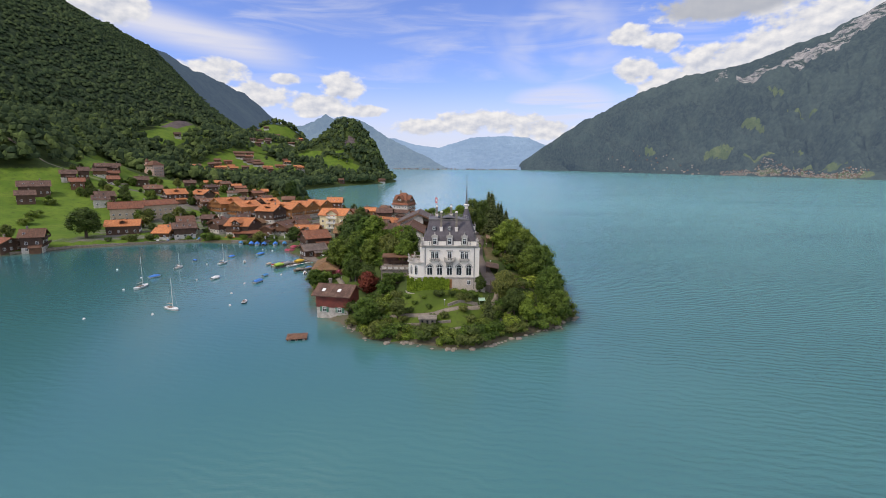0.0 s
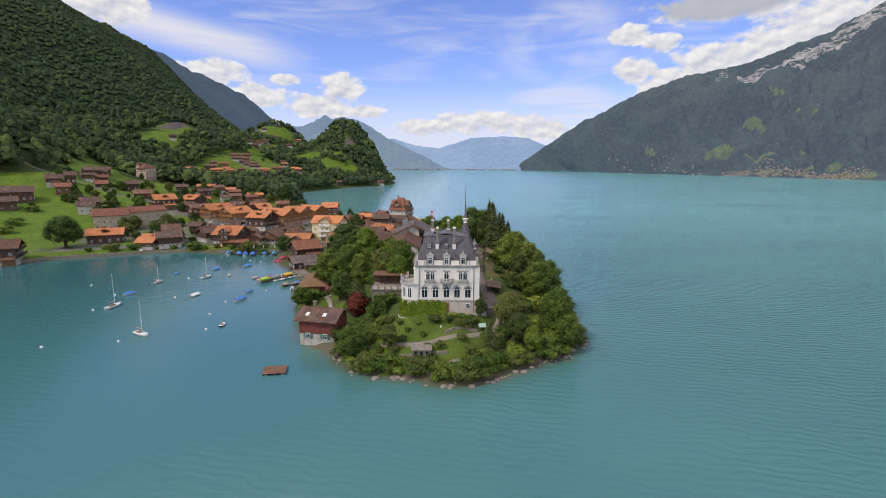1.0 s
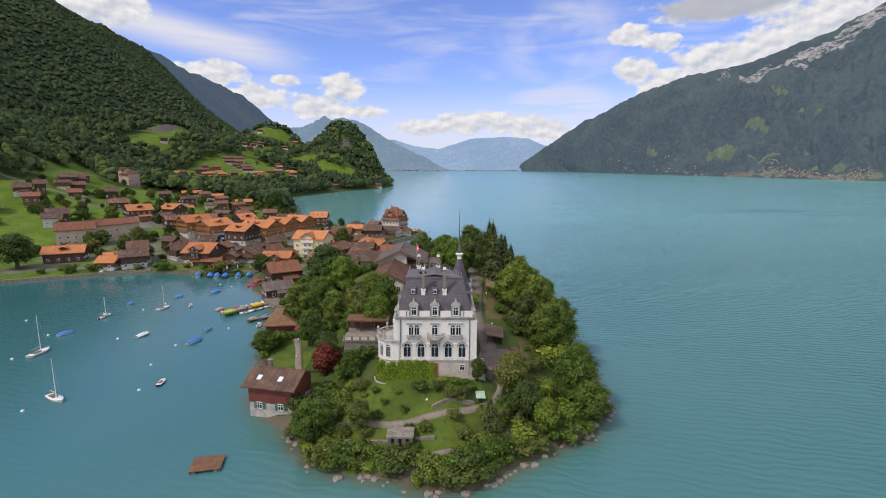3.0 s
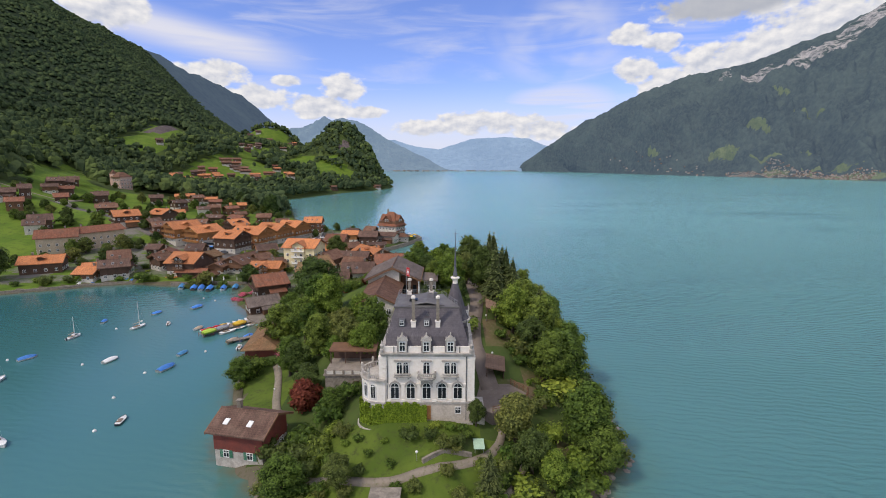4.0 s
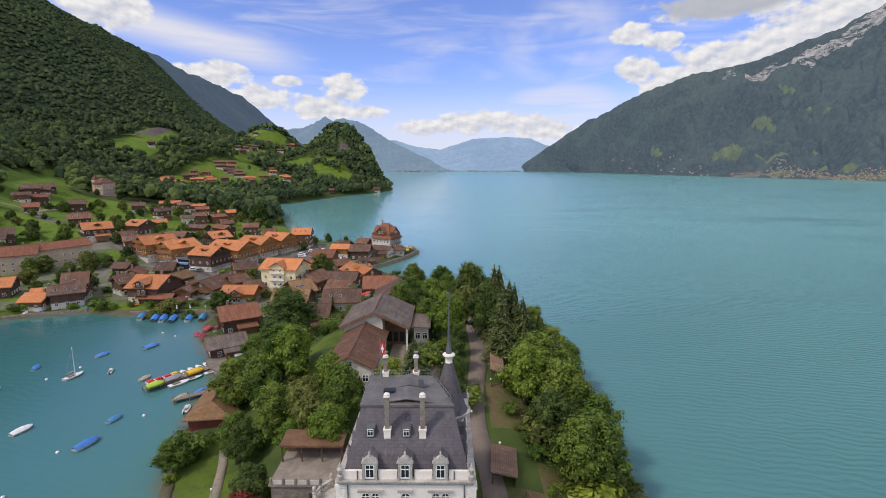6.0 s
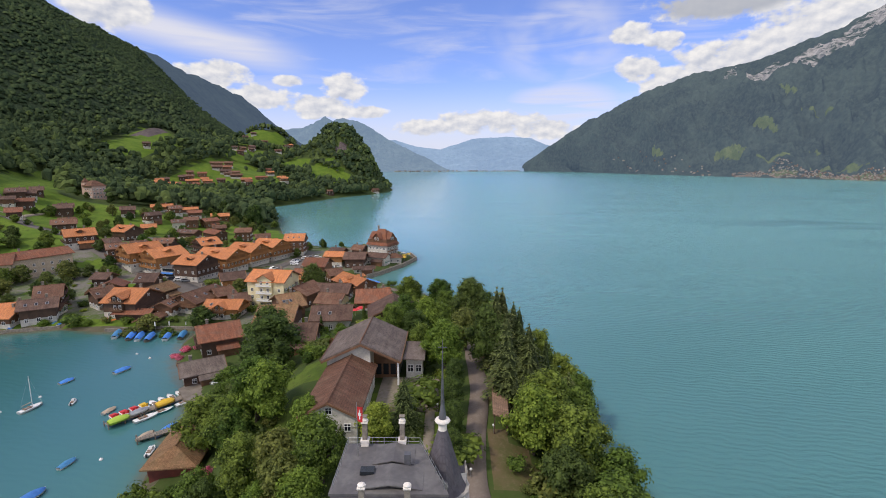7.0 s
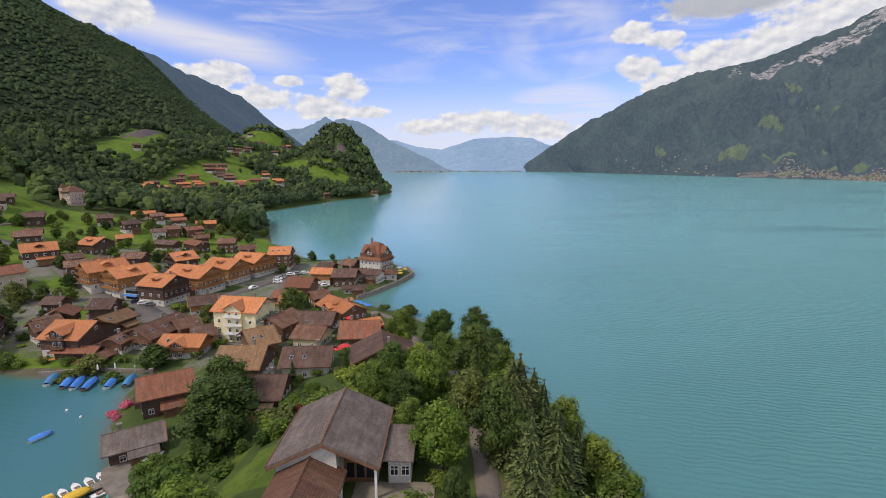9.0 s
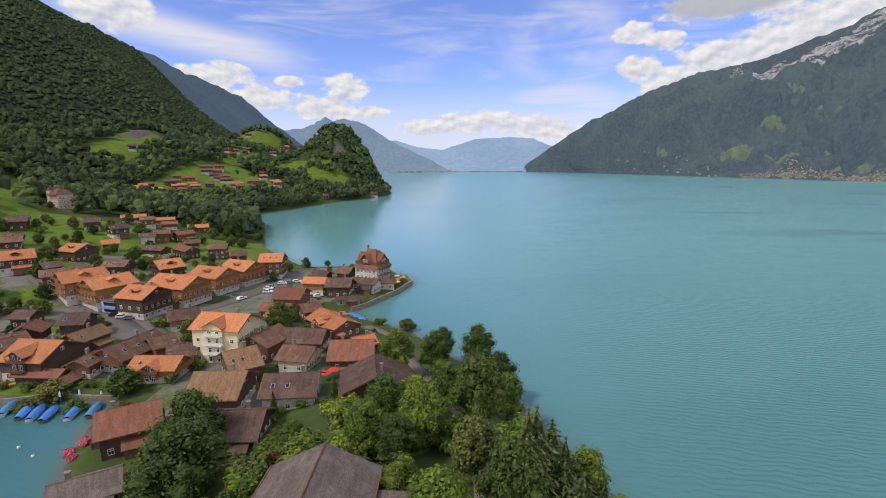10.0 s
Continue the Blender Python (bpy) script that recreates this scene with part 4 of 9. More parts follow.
def shrub(seed, mat, h=2.4, r=1.9, label="", count=460, leaf=0.21):
    rng = np.random.default_rng(seed)
    blobs = [(rng.uniform(-0.6, 0.6) * r, rng.uniform(-0.6, 0.6) * r, h * rng.uniform(0.25, 0.72), r * rng.uniform(0.30, 0.48)) for _ in range(12)]
    ob = thing("shrub", Matrix(), label, "shrub")
    bm = bmesh.new()
    for i in range(4):
        cyl(bm, (0.1 * i - 0.2, 0, -0.5), (math.cos(i * 1.6) * r * 0.4, math.sin(i * 1.6) * r * 0.4, h * 0.5), 0.06, 0.03, 5)
    part("stem", bm, BARK, ob)
    c = new("crown", crown_mesh("crown", rng, blobs, count, leaf, mat))
    c.parent = ob
    return ob


KINDS = {
    "broad": [lambda s=s: broadleaf(s, LEAF_A, 12.0, 4.4, label="leafy green broadleaf tree on the wooded bank") for s in (1, 2, 3)],
    "light": [lambda s=s: broadleaf(s, LEAF_B, 10.0, 3.6, label="bright green broadleaf tree with a loose crown") for s in (4, 5)],
    "dark": [lambda s=s: broadleaf(s, LEAF_D, 13.0, 4.8, label="dark green broadleaf tree with a dense crown") for s in (6, 7)],
    "olive": [lambda s=s: broadleaf(s, LEAF_O, 9.0, 3.4, label="olive green broadleaf tree with a thin crown") for s in (8,)],
    "spruce": [lambda s=s: conifer(s, LEAF_C, 16.0, 4.0, label="tall dark green conifer with drooping boughs", tiers=18) for s in (9, 10)],
    "small": [lambda s=s, m=m: broadleaf(s, m, 5.0, 2.1, 0.15, label="small round green garden tree in the village", count=1100, leaf=0.22) for s, m in ((31, LEAF_A), (32, LEAF_D), (33, LEAF_O))],
    "red": [lambda s=s: broadleaf(s, LEAF_RED, 6.0, 2.9, 0.10, label="copper red ornamental tree in the castle garden", count=1700, leaf=0.30) for s in (11,)],
    "cypress": [lambda s=s: conifer(s, LEAF_D, 6.0, 0.75, label="slim dark green columnar conifer", tiers=18) for s in (12,)],
    "bush": [lambda s=s: shrub(s, LEAF_A, label="rounded green garden shrub") for s in (13, 14)],
    "lightbush": [lambda s=s: shrub(s, LEAF_B, label="bright yellow-green garden shrub") for s in (15,)],
    "olivebush": [lambda s=s: shrub(s, LEAF_O, label="straggly olive green shrub") for s in (16,)],
    "flowers": [lambda s=s: shrub(s, FLOWER, 1.2, 1.6, label="pink flowering bushes by the water", leaf=0.16) for s in (17,)],
}
HEIGHT = {"broad": 12.0, "light": 10.0, "dark": 13.0, "olive": 9.0, "spruce": 16.0, "red": 6.0, "cypress": 6.0, "small": 5.0, "bush": 2.4, "lightbush": 2.4, "olivebush": 2.4, "flowers": 1.2}
made_plants = {}
plant_rng = random.Random(5)


def plant(kind, x, y, h, wide=1.0, group="", z=None):
    """Sets a tree of that height at its place."""
    if kind in ("broad", "dark", "olive", "light") and (x < -75 or y > 300) and h < 13:
        kind = "small"
    v = plant_rng.randrange(len(KINDS[kind]))
    s = h / HEIGHT[kind]
    sc = Matrix.Diagonal((s * wide, s * wide, s, 1))
    m = Matrix.Translation((x, y, gz(x, y) if z is None else z)) @ Matrix.Rotation(plant_rng.uniform(0, 6.28), 4, "Z")
    if (kind, v) not in made_plants:
        ob = KINDS[kind][v]()
        made_plants[kind, v] = (ob, sc)
        ob.matrix_basis = m @ sc
    else:
        ob, sc0 = made_plants[kind, v]
        ob = copy_thing(ob, m @ sc @ sc0.inverted())
    return tagged(ob, group=group) if group else ob


def woods(name, places, mat, label, seed, smooth=False):
    """Many simple ragged tree tops in one mesh: rows of (x, y, height, radius, pointed)."""
    rng = np.random.default_rng(seed)
    T = [(0, 0, 0.98)] + [(0.80 * math.cos(i * 1.2566), 0.80 * math.sin(i * 1.2566), 0.56) for i in range(5)]
    T = np.array(T + [(1.0 * math.cos(i * 1.2566 + 0.6), 1.0 * math.sin(i * 1.2566 + 0.6), -0.25) for i in range(5)])
    TF = [(0, 1 + i, 1 + (i + 1) % 5) for i in range(5)] + [(1 + i, 6 + i, 1 + (i + 1) % 5) for i in range(5)] + [(1 + (i + 1) % 5, 6 + i, 6 + (i + 1) % 5) for i in range(5)]
    TF = np.array(TF)
    P = np.array(places)
    n = len(P)
    J = T[None] * (1 + rng.normal(size=(n, len(T), 1)) * 0.20) + rng.normal(size=(n, len(T), 3)) * 0.10
    pt = P[:, 4][:, None]
    up = np.clip((T[:, 2][None] + 1) / 2, 0, 1)
    J[:, :, 0] *= 1 - pt * 0.55 * up
    J[:, :, 1] *= 1 - pt * 0.55 * up
    V = np.empty_like(J)
    V[:, :, 0] = P[:, 0][:, None] + J[:, :, 0] * P[:, 3][:, None]
    V[:, :, 1] = P[:, 1][:, None] + J[:, :, 1] * P[:, 3][:, None]
    ground_z = np.array([gz(x, y) for x, y in P[:, :2]])
    tall = np.minimum(np.maximum(P[:, 2] * 0.47, P[:, 3] * 0.9), P[:, 3] * (1.15 + 0.75 * P[:, 4]))[:, None]
    V[:, :, 2] = ground_z[:, None] + P[:, 2][:, None] - tall * 0.95 + tall * J[:, :, 2]
    F = (TF[None] + (np.arange(n) * len(T))[:, None, None]).reshape(-1, 3)
    ob = new(name, arr_mesh(name, V.reshape(-1, 3), F, [mat], None, smooth))
    return tagged(ob, label, "woodland", kind="stuff")


def grow_woods():
    rng = np.random.default_rng(20)
    dark, light, steep = [], [], []
    n = 64000
    x, y = rng.uniform(-1500, -90, n), 330 + 1930 * rng.uniform(0, 1, n) ** 1.35
    d = shore_distance(x, y)
    m = meadow(x, y)
    belt = (d < 40) & (y > 520)
    hedge = (wobble(x, y, 30.0, 7.0) > 0.62) & (y > 560)
    near = (d > 185) | (y > 520)
    hill = (((x + 232) / 95) ** 2 + ((y - 1225) / 150) ** 2 < 1) & ~m
    copse = np.zeros(n, bool)
    for cx, cy, rx, ry in ((-262, 506, 27, 20), (-284, 528, 34, 26), (-322, 520, 14, 18), (-300, 470, 12, 8), (-160, 500, 12, 22), (-182, 540, 26, 30)):
        copse |= ((x - cx) / rx) ** 2 + ((y - cy) / ry) ** 2 < 1
    ok = (d > 2) & (copse | near & (~m | belt | hedge | hill)) & (((x + 490) / 28) ** 2 + ((y - 918) / 54) ** 2 > 1)
    ok &= ~(((x + 212) / 12) ** 2 + ((y - 1096) / 15) ** 2 < 1)
    ok &= ~(((x + 299) / 15) ** 2 + ((y - 494) / 22) ** 2 < 1)
    ok &= ~((d > 470) & (y < 560))
    for hx, hy, hr in HOUSES:
        if hy > 330:
            ok &= ~((np.abs(x - hx + (hy - y) * hx / hy) < hr + 4) & (y > hy - (24 if hy < 700 else 42)) & (y < hy + hr + 4))
    keep = rng.uniform(size=n) < np.where(y < 560, 0.55, 1.0)
    for a, b, dd in zip(x[ok & keep], y[ok & keep], d[ok & keep]):
        h = rng.uniform(7.0, 16.0) * (1.2 if b < 1000 and dd < 330 else 1.0)
        r = h * rng.uniform(0.26, 0.40)
        conical = 0.8 if rng.uniform() < (0.22 if dd > 330 else 0.05) else 0.05
        tone = 0.5 + 0.9 * float(wobble(np.array(a), np.array(b), 70.0, 3.0))
        lot = light if rng.uniform() < (0.25 if dd > 250 else 0.55) * tone else dark
        if dd > 360:
            r = rng.uniform(2.8, 5.2)
            steep.append((a, b, r * rng.uniform(0.9, 1.5), r, conical * 0.8))
            continue
        if b > 950 or conical > 0.5:
            lot.append((a, b, h, r, conical))
            continue
        # nearer trees show their separate boughs
        for i in range(4 if b < 700 else 3):
            q, w = i * 1.9 + rng.uniform(-0.6, 0.6), rng.uniform(0.30, 0.66) * r * (i > 0)
            lot.append((a + w * math.cos(q), b + w * math.sin(q), h * (1.0 if i == 0 else rng.uniform(0.66, 0.92)), r * rng.uniform(0.50, 0.70), 0.0))
    woods("woods_dark", dark, WOODS, "dense dark green woodland on the mountain side", 1)
    woods("woods_mountain", steep, WOODS, "dark green forest covering the steep mountain", 3, True)
    woods("woods_light", light, WOODS_L, "lighter green broadleaf woodland among the meadows", 2)


# ---- houses ----
def lattice(xs, zs, holes, y0, y1):
    """A flat plate in x and z with rectangular holes, of one piece."""
    bm = bmesh.new()
    vs = {}

    def v(i, j, y):
        if (i, j, y) not in vs:
            vs[i, j, y] = bm.verts.new((xs[i], y, zs[j]))
        return vs[i, j, y]
    nx, nz = len(xs) - 1, len(zs) - 1

    def solid(i, j):
        return 0 <= i < nx and 0 <= j < nz and (i, j) not in holes
    for i in range(nx):
        for j in range(nz):
            if not solid(i, j):
                continue
            bm.faces.new((v(i, j, y0), v(i + 1, j, y0), v(i + 1, j + 1, y0), v(i, j + 1, y0)))
            bm.faces.new((v(i, j + 1, y1), v(i + 1, j + 1, y1), v(i + 1, j, y1), v(i, j, y1)))
            for (di, dj), (p, q) in (((-1, 0), ((i, j), (i, j + 1))), ((1, 0), ((i + 1, j), (i + 1, j + 1))), ((0, -1), ((i, j), (i + 1, j))), ((0, 1), ((i, j + 1), (i + 1, j + 1)))):
                if not solid(i + di, j + dj):
                    bm.faces.new((v(*p, y0), v(*q, y0), v(*q, y1), v(*p, y1)))
    return bm


def unit_meshes():
    """Window frame, pane and shutter meshes that every house shares; 1 x 1, facing -y."""
    bm = lattice((-0.5, -0.42, -0.03, 0.03, 0.42, 0.5), (-0.5, -0.42, 0.13, 0.18, 0.42, 0.5), {(1, 1), (3, 1), (1, 3), (3, 3)}, -0.06, 0.06)
    f = part("frame", bm, PAINT)
    bm = lattice((-0.5, -0.40, -0.04, 0.04, 0.40, 0.5), (-0.5, -0.40, 0.40, 0.5), {(1, 1), (3, 1)}, -0.06, 0.06)
    p = part("frame", bm, PAINT)
    bm = bmesh.new()
    box(bm, 0, 0.02, 0, 0.88, 0.04, 0.88)
    g = part("pane", bm, GLASS)
    bm = lattice((-0.5, -0.38, 0.38, 0.5), [-0.5 + i / 15 for i in range(16)], {(1, i) for i in range(2, 14, 2)}, -0.03, 0.03)
    s = part("shutter", bm, GREEN)
    out = f.data, p.data, g.data, s.data
    for o in (f, p, g, s):
        bpy.data.objects.remove(o)
    return out


FRAME_ME, PLAIN_FRAME_ME, PANE_ME, SHUTTER_ME = unit_meshes()


def window(parent, m, w, h, shutters=False):
    """A framed window as a part: m puts it on its wall, facing its own -y."""
    ob = shared("window", FRAME_ME if parent.location.y < 330 else PLAIN_FRAME_ME, parent, m @ Matrix.Diagonal((w, 1, h, 1)))
    shared("pane", PANE_ME, ob, Matrix())
    if shutters:
        for s in (-1, 1):
            shared("shutter", SHUTTER_ME, ob, Matrix.Translation((s * 0.78, -0.02, 0)) @ Matrix.Diagonal((0.5, 1, 1, 1)))
    return ob


NAMES = {id(ORANGE): "orange tiled", id(RUST): "rust-red tiled", id(BROWN): "brown tiled", id(DARK): "dark brown tiled", id(MOSSY): "mossy shingled", id(GREYTILE): "grey-brown tiled"}
WALLS = {id(TIMBER_D): "dark timber", id(TIMBER_M): "brown timber", id(TIMBER_O): "honey-coloured timber", id(TIMBER_R): "red timber", id(PLASTER): "pale plastered", id(CREAM): "cream plastered",
         id(BEIGE): "beige plastered", id(GREYWOOD): "grey weathered timber", id(PINK): "pink plastered"}


HOUSES = []


def gable_house(x, y, turn, long, wide, high, roof=BROWN, wall=TIMBER_M, base=PLASTER, balconies=0, pitch=0.46, over=1.0, dormer=0, windows=True, name="chalet", group="village houses", extra="", stack=True, hip=0.0, z=None, cross=0.0):
    """A gabled house: ridge along its own x, plastered ground floor, timber above, thick roof with wide eaves.
    high: ridge above the ground. balconies: storeys with balconies on the gable ends."""
    HOUSES.append((x, y, max(long, wide) / 2))
    if base is PLASTER and wall in (TIMBER_D, TIMBER_M) and roof in (BROWN, DARK, MOSSY) and int(abs(x * 3 + y)) % 3 == 1:
        base = TIMBER_D
    m = Matrix.Translation((x, y, 0)) @ Matrix.Rotation(radians(turn), 4, "Z")
    ax, ay = long / 2 - over, wide / 2 - over * 0.85
    zs = [gz(*(m @ Vector((a, b, 0))).xy) for a in (-ax, ax) for b in (-ay, ay)]
    z0 = max(0.4, (max(zs) + min(zs)) / 2) if z is None else z
    sink = z0 - min(min(zs), z0) + 1.2
    m = Matrix.Translation((x, y, z0)) @ Matrix.Rotation(radians(turn), 4, "Z")
    kind = "apartment house" if name == "apartment_house" else name.replace("_", " ")
    ob = thing(name, m, f"{NAMES.get(id(roof), 'tiled')} {WALLS.get(id(wall), 'plastered')} {kind} {extra or 'in the lakeside village'}", "house", group)
    eave = high - wide / 2 * pitch
    if base is PLASTER and wall in (TIMBER_D, TIMBER_M) and int(abs(x) * 3) % 3 == 1:
        base = wall
    split = min(2.5, eave * 0.45) if wall not in (TIMBER_D, TIMBER_M, TIMBER_R) else min(2.2, eave * 0.38)
    bm = bmesh.new()
    box(bm, 0, 0, (split - sink) / 2, ax * 2, ay * 2, split + sink)
    part("ground_floor", bm, base, ob)
    e_in = high - ay * pitch - 0.3
    bm = bmesh.new()
    gable = [] if hip else [(0, high - 0.32)]
    prism(bm, [(-ay - 0.08, split + 0.004), (ay + 0.08, split + 0.004), (ay + 0.08, e_in), *gable, (-ay - 0.08, e_in)], "x", -ax - 0.08, ax + 0.08)
    part("upper_wall", bm, wall, ob)
    hx, hy = long / 2, wide / 2
    bm = bmesh.new()
    for s in (-1, 1):
        slab(bm, [(-hx + hip, 0, high), (hx - hip, 0, high), (hx, s * hy, eave), (-hx, s * hy, eave)], 0.24)
        if hip:
            slab(bm, [(s * hx, -hy, eave), (s * hx, hy, eave), (s * (hx - hip), 0, high)], 0.24)
    cyl(bm, (-hx + hip, 0, high - 0.02), (hx - hip, 0, high - 0.02), 0.14, 0.14, 6)
    part("roof", bm, roof, ob)
    if not hip:
        for sx in (-1, 1):
            bm = bmesh.new()
            x0, x1 = sorted((sx * (hx + 0.03), sx * (hx - 0.12)))
            prism(bm, [(-hy - 0.02, eave + 0.02), (0, high + 0.02), (hy + 0.02, eave + 0.02), (hy + 0.02, eave - 0.36), (0, high - 0.36), (-hy - 0.02, eave - 0.36)], "x", x0, x1)
            part("bargeboard", bm, TIMBER_M if wall is not TIMBER_O else TIMBER_O, ob)
    if stack:
        bm = bmesh.new()
        sx = long * (0.18 if int(abs(x) * 7) % 2 else -0.22)
        box(bm, sx, wide * 0.08, high + 0.1, 0.7, 0.6, 1.9)
        box(bm, sx, wide * 0.08, high + 1.1, 0.9, 0.8, 0.14)
        part("chimney", bm, RUBBLE, ob)
    floors = max(1, int((eave - 0.4) / 2.6))
    if windows:
        for fl in range(floors):
            zc = 1.45 + fl * 2.65
            for sx in (-1, 1):
                if y > 420 and (m @ Vector((sx, 0, 0)) - m @ Vector()).y > 0.1:
                    continue
                n = max(2, int(ay * 2 / (2.4 if y < 420 else 3.6)))
                for i in range(n):
                    yy = (i - (n - 1) / 2) * (ay * 2 / n)
                    window(ob, Matrix.Translation((sx * (ax + 0.11), yy, zc)) @ Matrix.Rotation(sx * math.pi / 2, 4, "Z"), 1.05, 1.25, wall in (CREAM, PLASTER) and name != "hall_wing")
            for sy in (-1, 1):
                if y > 420 and (m @ Vector((0, sy, 0)) - m @ Vector()).y > 0.1:
                    continue
                n = max(2, int(ax * 2 / (3.0 if y < 420 else 4.2)))
                for i in range(n):
                    window(ob, Matrix.Translation(((i - (n - 1) / 2) * (ax * 2 / n), sy * (ay + 0.11), zc)) @ Matrix.Rotation(0 if sy < 0 else math.pi, 4, "Z"), 1.05, 1.25, wall is TIMBER_R)
        if high - e_in > 2.0:
            for sx in (-1, 1):
                window(ob, Matrix.Translation((sx * (ax + 0.11), 0, e_in + (high - e_in) * 0.33)) @ Matrix.Rotation(sx * math.pi / 2, 4, "Z"), 1.0, 1.1)
    for b in range(balconies):
        zb = 2.75 + b * 2.65
        for sx in (-1, 1):
            bm = bmesh.new()
            wy = ay * (1.0 if zb < e_in - 0.6 else 0.6)
            xx = sx * (ax + 0.70)
            box(bm, xx, 0, zb, 1.2, wy * 2, 0.16)
            box(bm, sx * (ax + 1.27), 0, zb + 1.05, 0.10, wy * 2, 0.12)
            box(bm, sx * (ax + 1.27), 0, zb + 0.30, 0.06, wy * 2, 0.10)
            nb = int(wy * 2 / 0.45)
            for i in range(nb):
                box(bm, sx * (ax + 1.27), (i - (nb - 1) / 2) * (wy * 2 / nb), zb + 0.55, 0.05, 0.24, 0.95)
            part("balcony", bm, wall if wall in (TIMBER_D, TIMBER_M, TIMBER_O) else TIMBER_M, ob)
    if cross:
        # a cross gable over the front, with its own windows and balconies
        top, cw = high - 0.25, cross / 2
        low = top - (cw + 0.7) * 0.62
        bm = bmesh.new()
        prism(bm, [(-cw, split), (cw, split), (cw, low + 0.3), (0, top - 0.35), (-cw, low + 0.3)], "y", -ay - 0.75, 0.0)
        g_ = part("cross_gable", bm, wall, ob)
        bm = bmesh.new()
        for s_ in (-1, 1):
            slab(bm, [(0, -ay - 1.6, top), (s_ * (cw + 0.7), -ay - 1.6, low), (s_ * (cw + 0.7), -ay + 1.2, low), (0, -0.05, top)], 0.2)
        part("gable_roof", bm, roof, g_)
        for fl in range(max(1, int((low - 1.0) / 2.65) + 1)):
            for dx in (-cw * 0.45, cw * 0.45):
                window(g_, Matrix.Translation((dx, -ay - 0.80, 1.5 + fl * 2.65)), 0.95, 1.5)
            if fl:
                bm = bmesh.new()
                box(bm, 0, -ay - 1.35, 0.45 + fl * 2.65, cross + 0.4, 1.2, 0.16)
                box(bm, 0, -ay - 1.92, 1.40 + fl * 2.65, cross + 0.4, 0.08, 0.10)
                for i in range(int(cross / 0.4)):
                    box(bm, -cw + 0.2 + i * 0.4, -ay - 1.92, 0.92 + fl * 2.65, 0.22, 0.05, 0.9)
                part("balcony", bm, PAINT if wall in (CREAM, PLASTER) else TIMBER_M, g_)
    mark = int(abs(x * 13 + y * 7))
    if windows and not hip and mark % 2 and y < 480 and name != "hall_wing":
        # roof windows, and a lean-to along one side
        for i in range(1 + mark % 3):
            wx, f = long * (-0.28 + 0.25 * i), 0.52
            sy = -1 if mark % 5 < 4 else 1
            lie = Matrix.Translation((wx, sy * hy * f, high - hy * f * pitch + 0.05)) @ Matrix.Rotation(-sy * math.atan(pitch), 4, "X")
            bm = bmesh.new()
            box(bm, 0, 0, 0, 0.85, 1.25, 0.14, lie)
            w_ = part("roof_window", bm, METAL, ob)
            bm = bmesh.new()
            box(bm, 0, 0, 0.05, 0.62, 1.0, 0.08, lie)
            part("pane", bm, GLASS, w_)
    if windows and not hip and mark % 3 == 0 and long > 9 and y < 480:
        lx = long * 0.12
        bm = bmesh.new()
        box(bm, lx, -ay - 1.1, 0.75, long * 0.42, 2.2, 3.0)
        l_ = part("lean_to", bm, TIMBER_M, ob)
        bm = bmesh.new()
        slab(bm, [(lx - long * 0.25, -ay + 0.1, 3.2), (lx + long * 0.25, -ay + 0.1, 3.2), (lx + long * 0.25, -ay - 2.7, 2.25), (lx - long * 0.25, -ay - 2.7, 2.25)], 0.16)
        part("lean_to_roof", bm, roof, l_)
    for i in range(dormer):
        dx = (i - (dormer - 1) / 2) * long * 0.4
        for sy in (-1, 1):
            dy, dz = sy * wide * 0.24, high - wide * 0.24 * pitch
            bm = bmesh.new()
            box(bm, dx, dy, dz + 0.1, 1.9, 1.6, 1.0)
            d = part("dormer", bm, wall, ob)
            bm = bmesh.new()
            top = dz + 1.35
            for s in (-1, 1):
                slab(bm, [(dx, dy + sy * 1.5, top), (dx + s * 1.8, dy + sy * 1.5, top - 0.75), (dx + s * 1.8, dy - sy * 1.6, top - 0.75), (dx, dy - sy * 2.2, top)], 0.16)
            part("dormer_roof", bm, roof, d)
    return ob


# ---- roads, paths, yards ----
def ribbon(name, points, width, mat, label, lift=0.14, kind="structure"):
    """A road or path laid on the land along a line."""
    P = [Vector((*p, 0)) for p in points]
    line = []
    for i in range(len(P) - 1):
        p0, p1, p2, p3 = P[max(i - 1, 0)], P[i], P[i + 1], P[min(i + 2, len(P) - 1)]
        n = max(2, int((p2 - p1).length / 1.5))
        for j in range(n):
            t = j / n
            line.append(0.5 * ((2 * p1) + (p2 - p0) * t + (2 * p0 - 5 * p1 + 4 * p2 - p3) * t * t + (3 * p1 - p0 - 3 * p2 + p3) * t ** 3))
    line.append(P[-1])
    V, F = [], []
    for i, p in enumerate(line):
        d = (line[min(i + 1, len(line) - 1)] - line[max(i - 1, 0)]).normalized()
        s = Vector((-d.y, d.x, 0)) * (width / 2 * (1 + 0.03 * math.sin(i * 0.9)))
        mid = gz(p.x, p.y)
        for q in (p + s, p, p - s):
            z = max(gz(q.x, q.y), mid - 0.25, 0.35)
            V.append((q.x, q.y, z + lift))
        for q in (p + s, p - s):
            V.append((q.x, q.y, max(gz(q.x, q.y), mid - 0.25, 0.35) + lift - 0.6))
    for i in range(len(line) - 1):
        a, b = i * 5, i * 5 + 5
        F += [(a, b, b + 1, a + 1), (a + 1, b + 1, b + 2, a + 2), (a + 3, b + 3, b, a), (a + 2, b + 2, b + 4, a + 4)]
    ob = new(name, arr_mesh(name, V, F, [mat], None, True))
    return tagged(ob, label, name.replace("_", " "), kind=kind)


